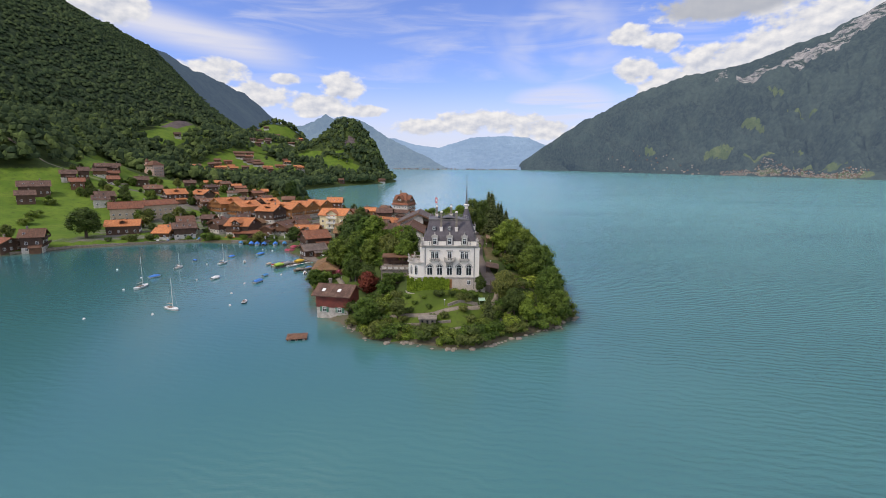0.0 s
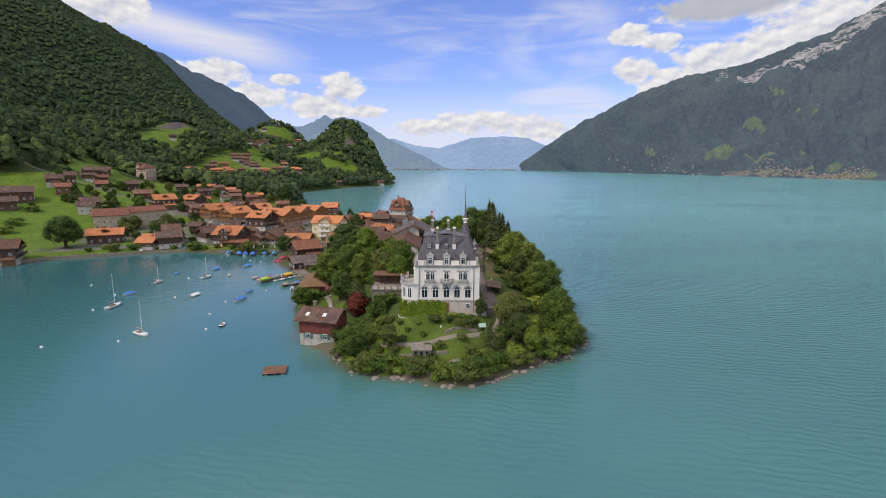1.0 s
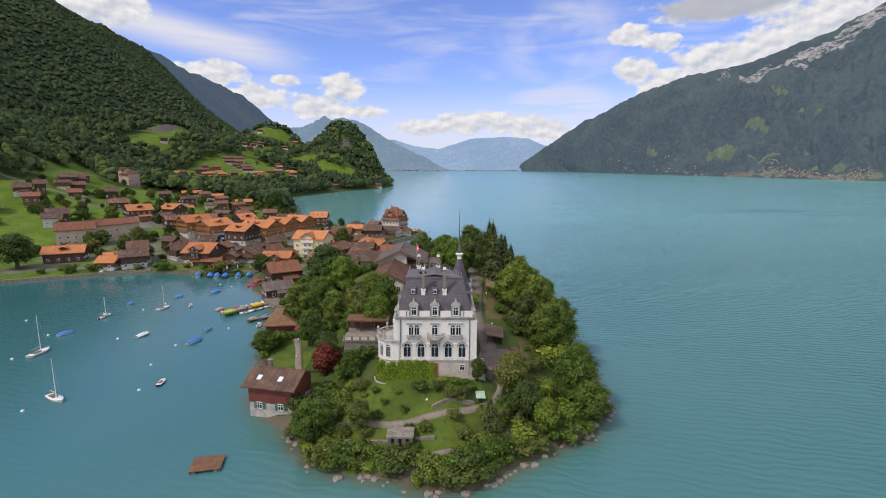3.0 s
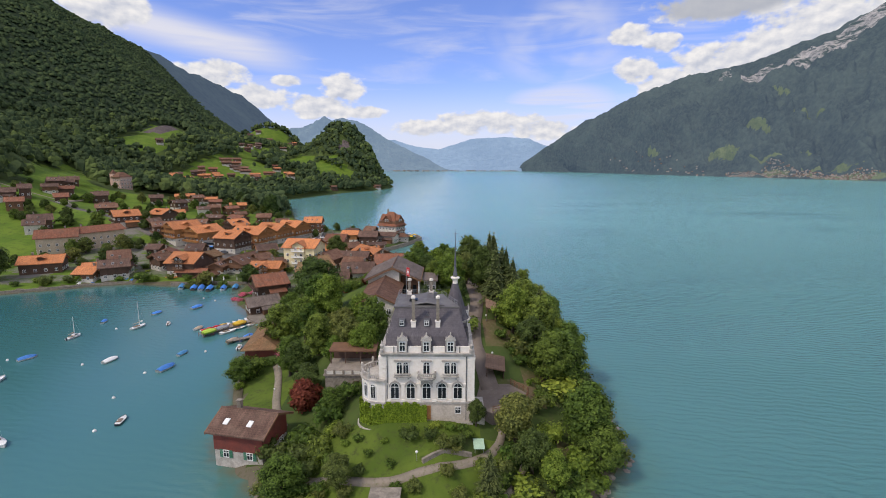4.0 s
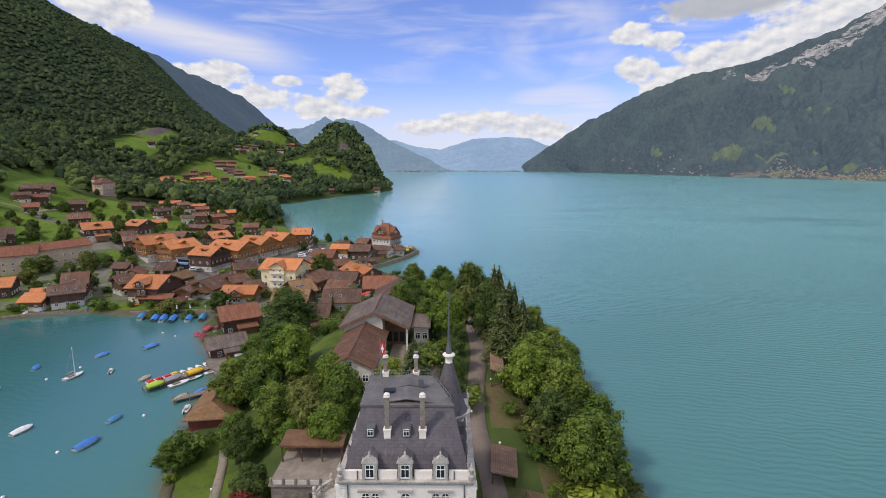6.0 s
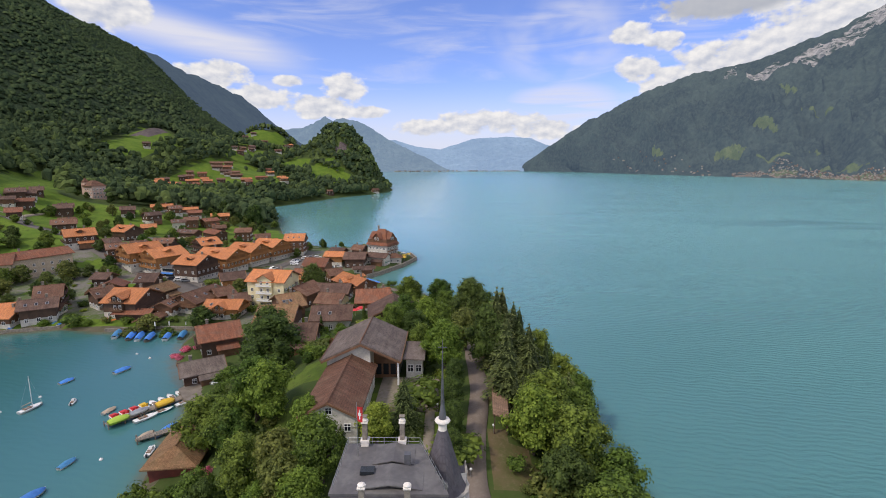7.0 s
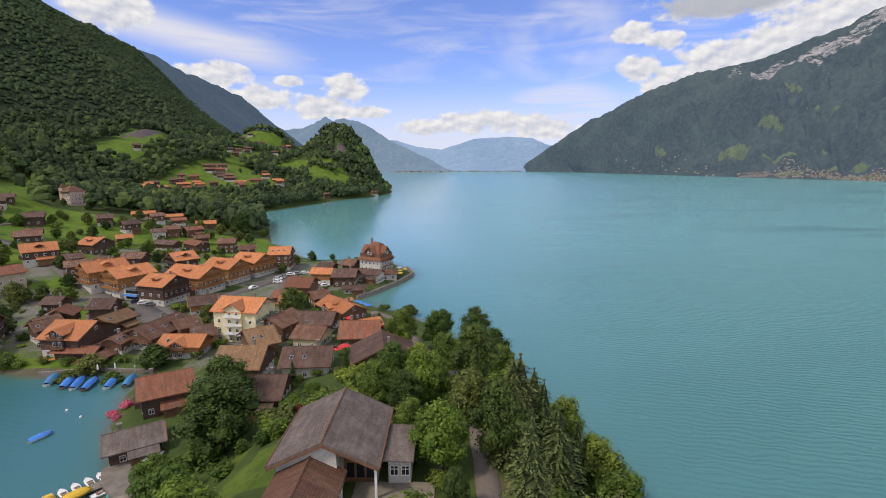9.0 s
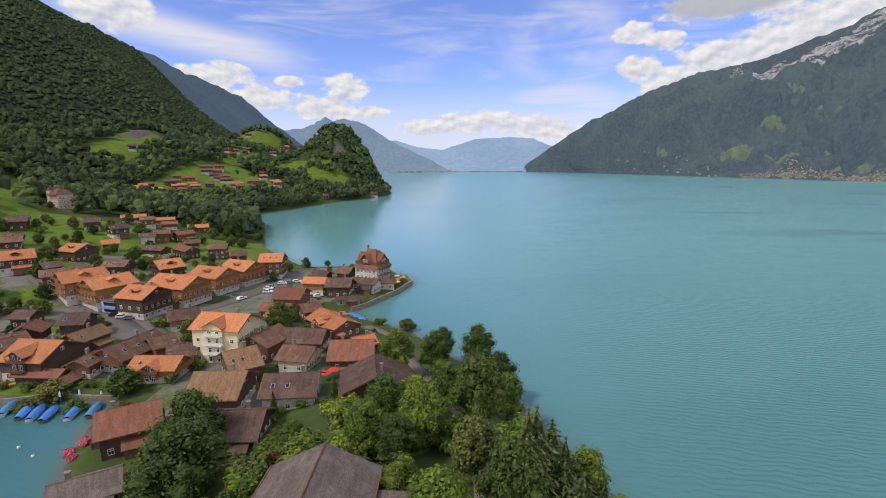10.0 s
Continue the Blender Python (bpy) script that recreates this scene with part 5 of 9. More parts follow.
def stone_wall(points, high, thick=0.5, mat=None, label="low rubble stone retaining wall in the garden", top=None):
    """A wall that follows the land."""
    bm = bmesh.new()
    line = []
    for p, q in zip(points, points[1:]):
        n = max(1, int(math.dist(p, q) / 1.6))
        line += [(p[0] + (q[0] - p[0]) * i / n, p[1] + (q[1] - p[1]) * i / n) for i in range(n)]
    line.append(points[-1])
    rows = []
    for i, (x, y) in enumerate(line):
        a, b = line[max(i - 1, 0)], line[min(i + 1, len(line) - 1)]
        d = Vector((b[0] - a[0], b[1] - a[1])).normalized()
        s = Vector((-d.y, d.x)) * thick / 2
        z = gz(x, y) if top is None else top - high
        w = 0.06 * math.sin(i * 2.3)
        rows.append([bm.verts.new((x + k_ * s.x, y + k_ * s.y, zz)) for k_, zz in ((1, z - 1.6), (1, z + high + w), (-1, z + high + w), (-1, z - 1.6))])
    for a, b in zip(rows, rows[1:]):
        for i in range(3):
            bm.faces.new((a[i], b[i], b[i + 1], a[i + 1]))
    bm.faces.new(rows[0])
    bm.faces.new(rows[-1][::-1])
    return tagged(part("stone_wall", bm, mat or RUBBLE), label, "wall")


ribbon("road", [(-260, 372), (-213, 352), (-185, 336), (-158, 317), (-128, 299), (-113, 297), (-98, 300), (-88, 314), (-81, 335), (-76, 362)], 6.5, ASPHALT, "grey asphalt village street")
ribbon("road", [(-112, 297), (-98, 285), (-84, 270)], 5.0, ASPHALT, "grey asphalt side street between the chalets")
ribbon("road", [(8.5, 126), (8.0, 135), (6.8, 143), (6.8, 151), (8.4, 166), (8.3, 182), (8.0, 200), (5, 218), (0, 235), (-5.5, 249), (-13, 274), (-25, 288)], 3.2, LANE, "narrow grey lane running past the castle")
ribbon("path", [(0.3, 140), (0, 150), (0, 169)], 1.6, GRAVEL, "pale paved garden path behind the castle")
ribbon("path", [(-24, 121), (-22.5, 114.5), (-18, 111.5), (-9, 109.5), (-3, 110.2), (3, 112), (7.6, 115), (9.6, 119.5), (8.8, 126)], 1.15, GRAVEL, "pale gravel path round the castle garden")
ribbon("path", [(-5, 103), (0, 104), (5, 105.6), (10, 110), (14, 118)], 0.9, GRAVEL, "narrow gravel path above the shore")
ribbon("path", [(-27, 126), (-31, 134), (-35, 147), (-38, 154)], 1.5, GRAVEL, "straight gravel path through the lower garden")
ribbon("path", [(-36, 129), (-40.5, 139), (-43.5, 147)], 1.8, EARTH, "brown earth path along the water")
ribbon("path", [(-51, 185), (-48.5, 176), (-45, 172)], 3.0, GRAVEL, "gravel track along the harbour wall")
ribbon("car_park", [(-79, 352), (-74, 343), (-71, 333), (-67, 322)], 10.0, ASPHALT, "asphalt car park with parked cars", 0.11)
ribbon("road", [(-330, 372), (-285, 377), (-262, 385), (-245, 372)], 3.0, GRAVEL, "pale farm track across the meadow")
ribbon("road", [(-262, 385), (-270, 405), (-275, 440)], 3.0, GRAVEL, "pale farm track up to the hillside")


stone_wall([(-184, 199.6), (-171, 216.6), (-150, 226.6), (-137, 233.6), (-124, 237.6)], 0.9, 0.6, RUBBLE, "grey stone wall along the village shore", 1.1)
stone_wall([(-107, 234.6), (-95, 237.6), (-78, 236.6)], 0.9, 0.6, RUBBLE, "grey stone wall along the village shore", 1.1)


ribbon("road", [(-126, 297), (-112, 287), (-97, 276)], 11.0, ASPHALT, "grey asphalt village square", 0.12)


# ---- the village ----
shop = thing("shop", pose(-121.5, 301.5, gz(-121.5, 301.5), 0, 0, -16), "low white flat-roofed shop beside the street", "shop")
bm = bmesh.new()
box(bm, 0, 0, 1.9, 8.0, 6.5, 5.4)
part("wall", bm, PLASTER, shop)
bm = bmesh.new()
box(bm, 0, 0, 4.7, 8.5, 7.0, 0.25)
part("roof", bm, LEAD, shop)
for z_ in (1.3, 3.6):
    bm = bmesh.new()
    box(bm, 0.3, -3.28, z_, 6.4, 0.1, 1.3)
    part("shop_window", bm, GLASS, shop)
bm = bmesh.new()
slab(bm, [(-3.4, -3.3, 2.6), (3.6, -3.3, 2.6), (3.6, -4.6, 2.2), (-3.4, -4.6, 2.2)], 0.08)
part("awning", bm, BLUECOVER, shop)
gable_house(-187.1, 333.2, 44, 14.3, 14.04, 9, roof=ORANGE, wall=TIMBER_D, dormer=1, balconies=1)
gable_house(-183.6, 365.3, -17, 13.2, 13.5, 8.5, roof=ORANGE, wall=TIMBER_D, dormer=1)
gable_house(-197.2, 408.3, 35, 9.7, 9.18, 6.5, roof=ORANGE, wall=TIMBER_D)
gable_house(-157.5, 317.3, 39, 9.5, 9.72, 8.5, roof=BROWN, wall=TIMBER_M, balconies=1)
gable_house(-169.5, 330.6, 55, 7.5, 8.64, 6, roof=DARK, wall=TIMBER_D)
gable_house(-152.9, 327.7, 19, 7.9, 8.64, 6.5, roof=BROWN, wall=TIMBER_D)
gable_house(-148.8, 343.1, 7, 10.9, 9.72, 7, roof=BROWN, wall=TIMBER_D, balconies=1)
gable_house(-142.8, 312.7, 52, 16.3, 15.12, 11, roof=ORANGE, wall=TIMBER_O, balconies=3, dormer=1, name="apartment_house")
gable_house(-129.7, 308.9, 59, 16.4, 14.58, 11, roof=ORANGE, wall=TIMBER_O, balconies=3, dormer=1, name="apartment_house")
gable_house(-110.2, 300.2, -16, 13.9, 14.58, 11, roof=ORANGE, wall=TIMBER_D, balconies=3, dormer=1, name="apartment_house")
gable_house(-128.1, 346.7, 50, 11.8, 14.04, 10.5, roof=ORANGE, wall=TIMBER_D, balconies=3, dormer=1, name="apartment_house")
gable_house(-106.6, 317.2, -17, 20.3, 16.2, 11, roof=ORANGE, wall=TIMBER_O, balconies=3, dormer=1, name="apartment_house")
gable_house(-100.8, 335.0, -19, 17.0, 15.12, 11, roof=ORANGE, wall=TIMBER_O, balconies=3, dormer=1, name="apartment_house")
gable_house(-94.6, 350.9, -22, 16.6, 15.12, 11, roof=ORANGE, wall=TIMBER_O, balconies=3, dormer=1, name="apartment_house")
gable_house(-84.9, 364.1, 8, 12.0, 14.04, 12, roof=ORANGE, wall=TIMBER_M, balconies=3, name="apartment_house")
gable_house(-134.6, 411.5, 12, 11.1, 10.8, 9, roof=BROWN, wall=TIMBER_M, balconies=1)
gable_house(-117.4, 399.5, 24, 9.9, 9.72, 7, roof=BROWN, wall=TIMBER_D)
gable_house(-154.4, 411.6, -38, 19.0, 9.72, 7, roof=RUST, wall=TIMBER_D)
gable_house(-169.2, 405.9, -16, 16.7, 8.64, 6.5, roof=DARK, wall=TIMBER_D, name="barn")
gable_house(-61.3, 260.7, -9, 15.8, 13.5, 13, roof=ORANGE, wall=CREAM, base=CREAM, name="apartment_house", cross=5.4)
gable_house(-88.2, 286.7, 30, 10.5, 10.8, 6.5, roof=DARK, wall=TIMBER_O)
gable_house(-56.6, 289.2, -0, 7.5, 8.64, 5.5, roof=ORANGE, wall=TIMBER_M)
gable_house(-57.5, 308.1, -5, 11.7, 12.96, 8.5, roof=RUST, wall=TIMBER_M)
gable_house(-59.5, 297.4, -8, 11.7, 8.64, 5.5, roof=RUST, wall=TIMBER_M)
gable_house(-47.3, 295.9, 34, 7.5, 9.72, 6, roof=BROWN, wall=TIMBER_M)
gable_house(-35.4, 282.4, -49, 19.4, 11.88, 6, roof=ORANGE, wall=TIMBER_M, dormer=1, cross=3.4)
gable_house(-54.3, 330.8, -7, 10.7, 8.64, 7.5, roof=ORANGE, wall=TIMBER_O)
gable_house(-43.6, 329.3, -0, 11.3, 11.88, 7.5, roof=DARK, wall=TIMBER_D)
gable_house(-56.6, 348.6, -18, 9.1, 8.64, 6.5, roof=DARK, wall=TIMBER_D)
gable_house(-46.1, 354.6, -14, 7.5, 9.72, 7, roof=BROWN, wall=TIMBER_D)
gable_house(-107.0, 249.9, -5, 13.5, 15.12, 9, roof=ORANGE, wall=TIMBER_D, balconies=1, cross=4.0)
gable_house(-107.0, 265.2, 76, 11.2, 9.72, 6.5, roof=MOSSY, wall=TIMBER_D)
gable_house(-127.0, 269.0, 107, 8.3, 9.72, 7, roof=RUST, wall=TIMBER_D)
gable_house(-117.1, 276.2, 9, 8.2, 10.8, 8, roof=DARK, wall=TIMBER_D, balconies=1)
gable_house(-141.4, 284.6, -0, 7.5, 8.64, 5.5, roof=DARK, wall=TIMBER_D)
gable_house(-125.5, 260.6, 59, 7.5, 9.72, 6.5, roof=BROWN, wall=TIMBER_D)
gable_house(-102.6, 243.6, -2, 13.3, 5.4, 3.5, roof=RUST, wall=TIMBER_D, windows=False, stack=False, name="shed")
gable_house(-95.5, 240.1, 76, 9.5, 5.4, 3.5, roof=BROWN, wall=TIMBER_D, windows=False, stack=False, name="shed")
gable_house(-93.7, 247.6, 87, 7.5, 7.56, 5.5, roof=BROWN, wall=TIMBER_M)
gable_house(-87.1, 256.2, 75, 17.3, 12.96, 7, roof=BROWN, wall=TIMBER_M, balconies=1)
gable_house(-79.8, 258.5, 50, 7.5, 9.72, 7, roof=BROWN, wall=TIMBER_M)
gable_house(-73.0, 246.3, 0, 13.0, 9.72, 6.0, roof=ORANGE, wall=TIMBER_O, balconies=1, cross=3.6)
gable_house(-72.4, 255.6, 28, 7.5, 9.72, 5.5, roof=DARK, wall=TIMBER_M)
gable_house(-51.3, 245.5, 37, 8.8, 14.04, 8, roof=MOSSY, wall=TIMBER_M)
gable_house(-49.0, 230.2, 3, 12.3, 15.12, 8.3, roof=MOSSY, wall=TIMBER_D)
gable_house(-31.9, 228.3, 5, 12.5, 12.96, 6.5, roof=DARK, wall=PLASTER)
gable_house(-37.7, 212.0, 4, 11.7, 12.96, 6.5, roof=DARK, wall=TIMBER_D)
gable_house(-50.7, 261.7, 71, 12.8, 11.88, 7.5, roof=BROWN, wall=TIMBER_M)
gable_house(-40.8, 265.8, -4, 15.1, 11.88, 6.5, roof=DARK, wall=TIMBER_D)
gable_house(-37.5, 251.7, -11, 9.9, 10.8, 6, roof=BROWN, wall=CREAM)
gable_house(-23.2, 252.9, 5, 12.4, 14.04, 6.5, roof=RUST, wall=TIMBER_M)
gable_house(-13.1, 228.1, -80, 13.2, 16.2, 7, roof=DARK, wall=TIMBER_D)
gable_house(-22.2, 263.4, 28, 7.5, 7.56, 4.5, roof=ORANGE, wall=TIMBER_M)
gable_house(-61.5, 216.3, 32, 11.7, 12.96, 7.5, roof=RUST, wall=TIMBER_D, balconies=1)
gable_house(-57.5, 198.5, 33, 10.5, 9.2, 5.2, roof=GREYTILE, wall=TIMBER_D)
gable_house(-180.4, 297.8, 63, 25.3, 11.88, 10, roof=RUST, wall=BEIGE, base=BEIGE, name="school_building")
gable_house(-189.3, 284.5, 33, 17.6, 15.12, 11, roof=RUST, wall=BEIGE, base=BEIGE, name="school_building")
gable_house(-266.4, 428.0, 38, 9.6, 11.5, 7.3, roof=DARK, wall=TIMBER_D)
gable_house(-230.6, 381.7, 38, 9.3, 10.8, 6, roof=BROWN, wall=TIMBER_M)
gable_house(-238.2, 451.2, 33, 9.9, 7.9, 6.4, roof=DARK, wall=TIMBER_D)
gable_house(-233.4, 487.5, 30, 16.9, 9.5, 6.4, roof=ORANGE, wall=TIMBER_O)
gable_house(-219.1, 501.6, 30, 15.9, 8.0, 6.0, roof=ORANGE, wall=TIMBER_M)
gable_house(-205.7, 485.5, 30, 11.6, 8.5, 6.0, roof=RUST, wall=TIMBER_M)
gable_house(-189.6, 496.0, 27, 15.2, 9.9, 6.0, roof=ORANGE, wall=TIMBER_M)
gable_house(-192.6, 436.8, 32, 9.8, 9.2, 6.6, roof=DARK, wall=PLASTER)
gable_house(-138.1, 252.5, 32, 8.7, 14.04, 9, roof=BROWN, wall=TIMBER_D, balconies=2)
gable_house(-135.1, 247.2, 12, 10.9, 7.56, 4, roof=DARK, wall=PLASTER, stack=False)
gable_house(-141.9, 241.8, 23, 7.8, 10.8, 6, roof=ORANGE, wall=TIMBER_M, base=PLASTER)
gable_house(-122.2, 255.7, 56, 7.5, 9.72, 7, roof=BROWN, wall=TIMBER_D)
gable_house(-269.3, 317.7, 40, 17.7, 15.12, 9, roof=DARK, wall=TIMBER_D, name="barn")
gable_house(-259.6, 298.9, 41, 10.7, 11.88, 7.5, roof=DARK, wall=TIMBER_D)
gable_house(-271.8, 351.3, 37, 10.6, 11.88, 7, roof=DARK, wall=TIMBER_D)
gable_house(-260.4, 343.7, 37, 9.8, 10.8, 6.5, roof=RUST, wall=TIMBER_M)
gable_house(-300.0, 431.3, 35, 18.3, 10.5, 6.0, roof=DARK, wall=TIMBER_D, name="barn")
gable_house(-221.1, 309.5, 35, 10.1, 11.88, 7, roof=DARK, wall=PLASTER)
gable_house(-180.0, 207.8, 30, 9.3, 12.96, 9.5, roof=BROWN, wall=TIMBER_D, balconies=2)
gable_house(-187.5, 202.3, -15, 7.5, 9.72, 6, roof=RUST, wall=TIMBER_D)
gable_house(-168.4, 249.5, 25, 16.2, 11.88, 7, roof=ORANGE, wall=TIMBER_D, dormer=1)
gable_house(-141.1, 238.3, 3, 8.9, 9.72, 5.5, roof=ORANGE, wall=TIMBER_M)
gable_house(-133.7, 242.3, 32, 11.3, 10.8, 7.5, roof=DARK, wall=TIMBER_D)
gable_house(-355.4, 765.2, 29, 9.5, 9.2, 6.6, roof=ORANGE, wall=TIMBER_M)
gable_house(-342.2, 758.4, 29, 10.0, 9.1, 6.0, roof=RUST, wall=TIMBER_M)
gable_house(-365.5, 783.5, 29, 16.4, 9.1, 6.1, roof=BROWN, wall=TIMBER_M)
gable_house(-328.7, 769.7, 27, 12.5, 9.0, 6.0, roof=BROWN, wall=TIMBER_M)
gable_house(-363.9, 869.6, 26, 19.8, 11.0, 7.4, roof=BROWN, wall=TIMBER_M)
gable_house(-346.5, 867.7, 25, 14.8, 10.8, 7.2, roof=RUST, wall=TIMBER_M)
gable_house(-326.0, 845.8, 24, 17.0, 10.5, 7.1, roof=BROWN, wall=TIMBER_M)
gable_house(-298.7, 823.0, 23, 16.6, 8.4, 6.1, roof=ORANGE, wall=TIMBER_M)
gable_house(-285.4, 849.0, 22, 19.2, 8.3, 6.0, roof=RUST, wall=TIMBER_M)
gable_house(-267.7, 888.3, 19, 14.8, 9.3, 6.0, roof=ORANGE, wall=TIMBER_M)
gable_house(-309.0, 949.7, 21, 11.9, 8.8, 6.4, roof=RUST, wall=TIMBER_M)
gable_house(-380.4, 721.3, 33, 13.1, 10.5, 6.8, roof=ORANGE, wall=PLASTER)
gable_house(-332.0, 836.2, 25, 12.5, 9.6, 6.2, roof=DARK, wall=TIMBER_M)
gable_house(-344.1, 787.6, 28, 11.5, 10.0, 6.5, roof=ORANGE, wall=TIMBER_M)
gable_house(-370.5, 798.9, 27, 10.9, 10.1, 6.5, roof=BROWN, wall=TIMBER_M)
gable_house(-357.5, 808.1, 26, 13.7, 10.0, 6.5, roof=RUST, wall=TIMBER_M)
gable_house(-355.1, 852.1, 24, 16.4, 10.8, 7.3, roof=BROWN, wall=TIMBER_D)
gable_house(-339.2, 844.0, 24, 16.4, 10.7, 7.2, roof=DARK, wall=TIMBER_D)
gable_house(-336.4, 779.9, 25, 13.3, 10.0, 6.5, roof=ORANGE, wall=TIMBER_M)
gable_house(-350.3, 772.4, 26, 11.3, 10.1, 6.6, roof=ORANGE, wall=TIMBER_M)
gable_house(-317.3, 831.9, 23, 18.1, 10.5, 7.0, roof=BROWN, wall=TIMBER_D)
gable_house(-297.7, 817.5, 22, 14.3, 8.5, 6.1, roof=RUST, wall=TIMBER_M)
gable_house(-369.2, 773.1, 28, 9.7, 9.2, 6.6, roof=DARK, wall=TIMBER_D)
gable_house(-379.1, 748.8, 29, 12.2, 9.4, 6.7, roof=DARK, wall=TIMBER_D)
gable_house(-360.7, 744.4, 28, 10.8, 9.3, 6.7, roof=BROWN, wall=TIMBER_D)
gable_house(-325.5, 798.1, 24, 12.8, 8.8, 6.3, roof=BROWN, wall=TIMBER_D)
gable_house(-463.8, 1237.0, 22, 13.7, 10.8, 8.0, roof=DARK, wall=TIMBER_D)
gable_house(-452.2, 1257.3, 21, 14.0, 10.8, 8.0, roof=DARK, wall=TIMBER_D)
gable_house(-416.8, 1227.9, 20, 16.5, 10.7, 7.9, roof=BROWN, wall=TIMBER_D)
gable_house(-341.7, 1097.7, 18, 14.8, 9.4, 7.0, roof=BROWN, wall=TIMBER_D)
gable_house(-372.9, 1038.8, 21, 11.4, 10.3, 7.6, roof=DARK, wall=TIMBER_D)
gable_house(-378.4, 999.5, 22, 13.1, 10.3, 7.6, roof=BROWN, wall=TIMBER_D)
gable_house(-299.7, 426.9, 40, 11.6, 12.7, 7.9, roof=DARK, wall=TIMBER_D, name="barn")
gable_house(-303.0, 448.6, 38, 9.0, 11.2, 6.6, roof=DARK, wall=TIMBER_D)
gable_house(-266.6, 359.1, 42, 7.5, 11.88, 8, roof=DARK, wall=TIMBER_D)
gable_house(-254.9, 373.0, 39, 8.8, 10.8, 7, roof=RUST, wall=TIMBER_D)
gable_house(-264.5, 422.8, 36, 11.3, 11.7, 7.8, roof=DARK, wall=TIMBER_D)
gable_house(-223.4, 370.1, 36, 13.0, 10.8, 6, roof=BROWN, wall=TIMBER_D)
gable_house(-222.7, 315.5, 41, 11.5, 12.96, 8, roof=DARK, wall=TIMBER_D, balconies=1)
gable_house(-235.0, 446.3, 32, 10.5, 9.9, 7.4, roof=DARK, wall=TIMBER_D)

gable_house(-393.3, 1011, 20, 10.9, 10.1, 8.0, roof=DARK, wall=TIMBER_D)
gable_house(-382.2, 1019.8, 57, 12.1, 10.9, 8.7, roof=BROWN, wall=TIMBER_M)
gable_house(-377.8, 1052.7, 54, 13.2, 11.7, 9.4, roof=DARK, wall=TIMBER_D)
gable_house(-396.8, 1246.9, 51, 14.4, 10.1, 8.0, roof=BROWN, wall=TIMBER_M)
gable_house(-382.2, 1271.4, 48, 10.9, 10.9, 8.7, roof=DARK, wall=TIMBER_D)
gable_house(-377.4, 1290.8, 45, 12.1, 11.7, 9.4, roof=ORANGE, wall=TIMBER_M)
gable_house(-196.1, 916.7, 42, 13.2, 10.1, 8.0, roof=BROWN, wall=TIMBER_D)
gable_house(-134.1, 1021.1, 39, 14.4, 10.9, 8.7, roof=BROWN, wall=TIMBER_M)
gable_house(-376.7, 731.3, 36, 10.9, 11.7, 9.4, roof=ORANGE, wall=TIMBER_D)
gable_house(-361.2, 733.9, 33, 12.1, 10.1, 8.0, roof=ORANGE, wall=TIMBER_M)
gable_house(-353.9, 890.5, 27, 14.4, 11.7, 9.4, roof=BROWN, wall=TIMBER_M)
gable_house(-289.4, 808.5, 24, 10.9, 10.1, 8.0, roof=RUST, wall=TIMBER_D)
gable_house(-187.4, 445.1, 21, 10.5, 9.5, 7.6, roof=BROWN, wall=TIMBER_M, balconies=1)
gable_house(-213.1, 439.1, 58, 11.5, 10.2, 8.2, roof=DARK, wall=TIMBER_D)
gable_house(-177.5, 452.7, 55, 12.5, 8.8, 7.0, roof=RUST, wall=TIMBER_M, balconies=1)
gable_house(-216.2, 475.2, 49, 10.5, 10.2, 8.2, roof=BROWN, wall=TIMBER_M, balconies=1)
gable_house(-290.3, 899.7, 46, 13.2, 10.1, 8.0, roof=ORANGE, wall=TIMBER_D)
gable_house(-260.0, 875.9, 43, 14.4, 10.9, 8.7, roof=ORANGE, wall=TIMBER_M)
gable_house(-446.8, 826.9, 40, 10.9, 11.7, 9.4, roof=DARK, wall=TIMBER_D)
gable_house(-284.7, 401.6, 37, 10.5, 8.8, 7.0, roof=DARK, wall=TIMBER_M, balconies=1)
gable_house(-281.6, 412, 34, 11.5, 9.5, 7.6, roof=RUST, wall=TIMBER_D)
gable_house(-160.0, 430, 28, 9.5, 8.8, 7.0, roof=BROWN, wall=TIMBER_D)


# ---- castle ----
def arch_frame(w, h, name="frame"):
    """A round-headed window frame with mullion and transom, of one piece; foot at z = 0, facing -y."""
    r = w / 2
    out = [(-r, 0), (-r, h - r)] + [(-r * math.cos(a), h - r + r * math.sin(a)) for a in [math.pi * i / 10 for i in range(1, 10)]] + [(r, h - r), (r, 0)]
    k_ = (r - 0.075) / r
    inn = [(x * k_, 0.10 if z == 0 else (z if z < h - r + 1e-6 else h - r + (z - h + r) * k_)) for x, z in out]
    bm = bmesh.new()
    n = len(out)
    rings = [[bm.verts.new((x, y, z)) for x, z in ring] for y in (-0.08, 0.08) for ring in (out, inn)]
    of, inf, ob_, inb = rings
    for i in range(n):
        j = (i + 1) % n
        bm.faces.new((of[i], of[j], inf[j], inf[i]))
        bm.faces.new((ob_[j], ob_[i], inb[i], inb[j]))
        bm.faces.new((of[j], of[i], ob_[i], ob_[j]))
        bm.faces.new((inf[i], inf[j], inb[j], inb[i]))
    box(bm, 0, 0, h * 0.5, 0.065, 0.10, h - 0.1)
    box(bm, 0, 0, h - r * 1.05, w - 0.1, 0.10, 0.07)
    f = part(name, bm, PAINT)
    bm = bmesh.new()
    prism(bm, inn, "y", 0.02, 0.05)
    g = part("pane", bm, GLASS)
    out = f.data, g.data
    bpy.data.objects.remove(f)
    bpy.data.objects.remove(g)
    return out


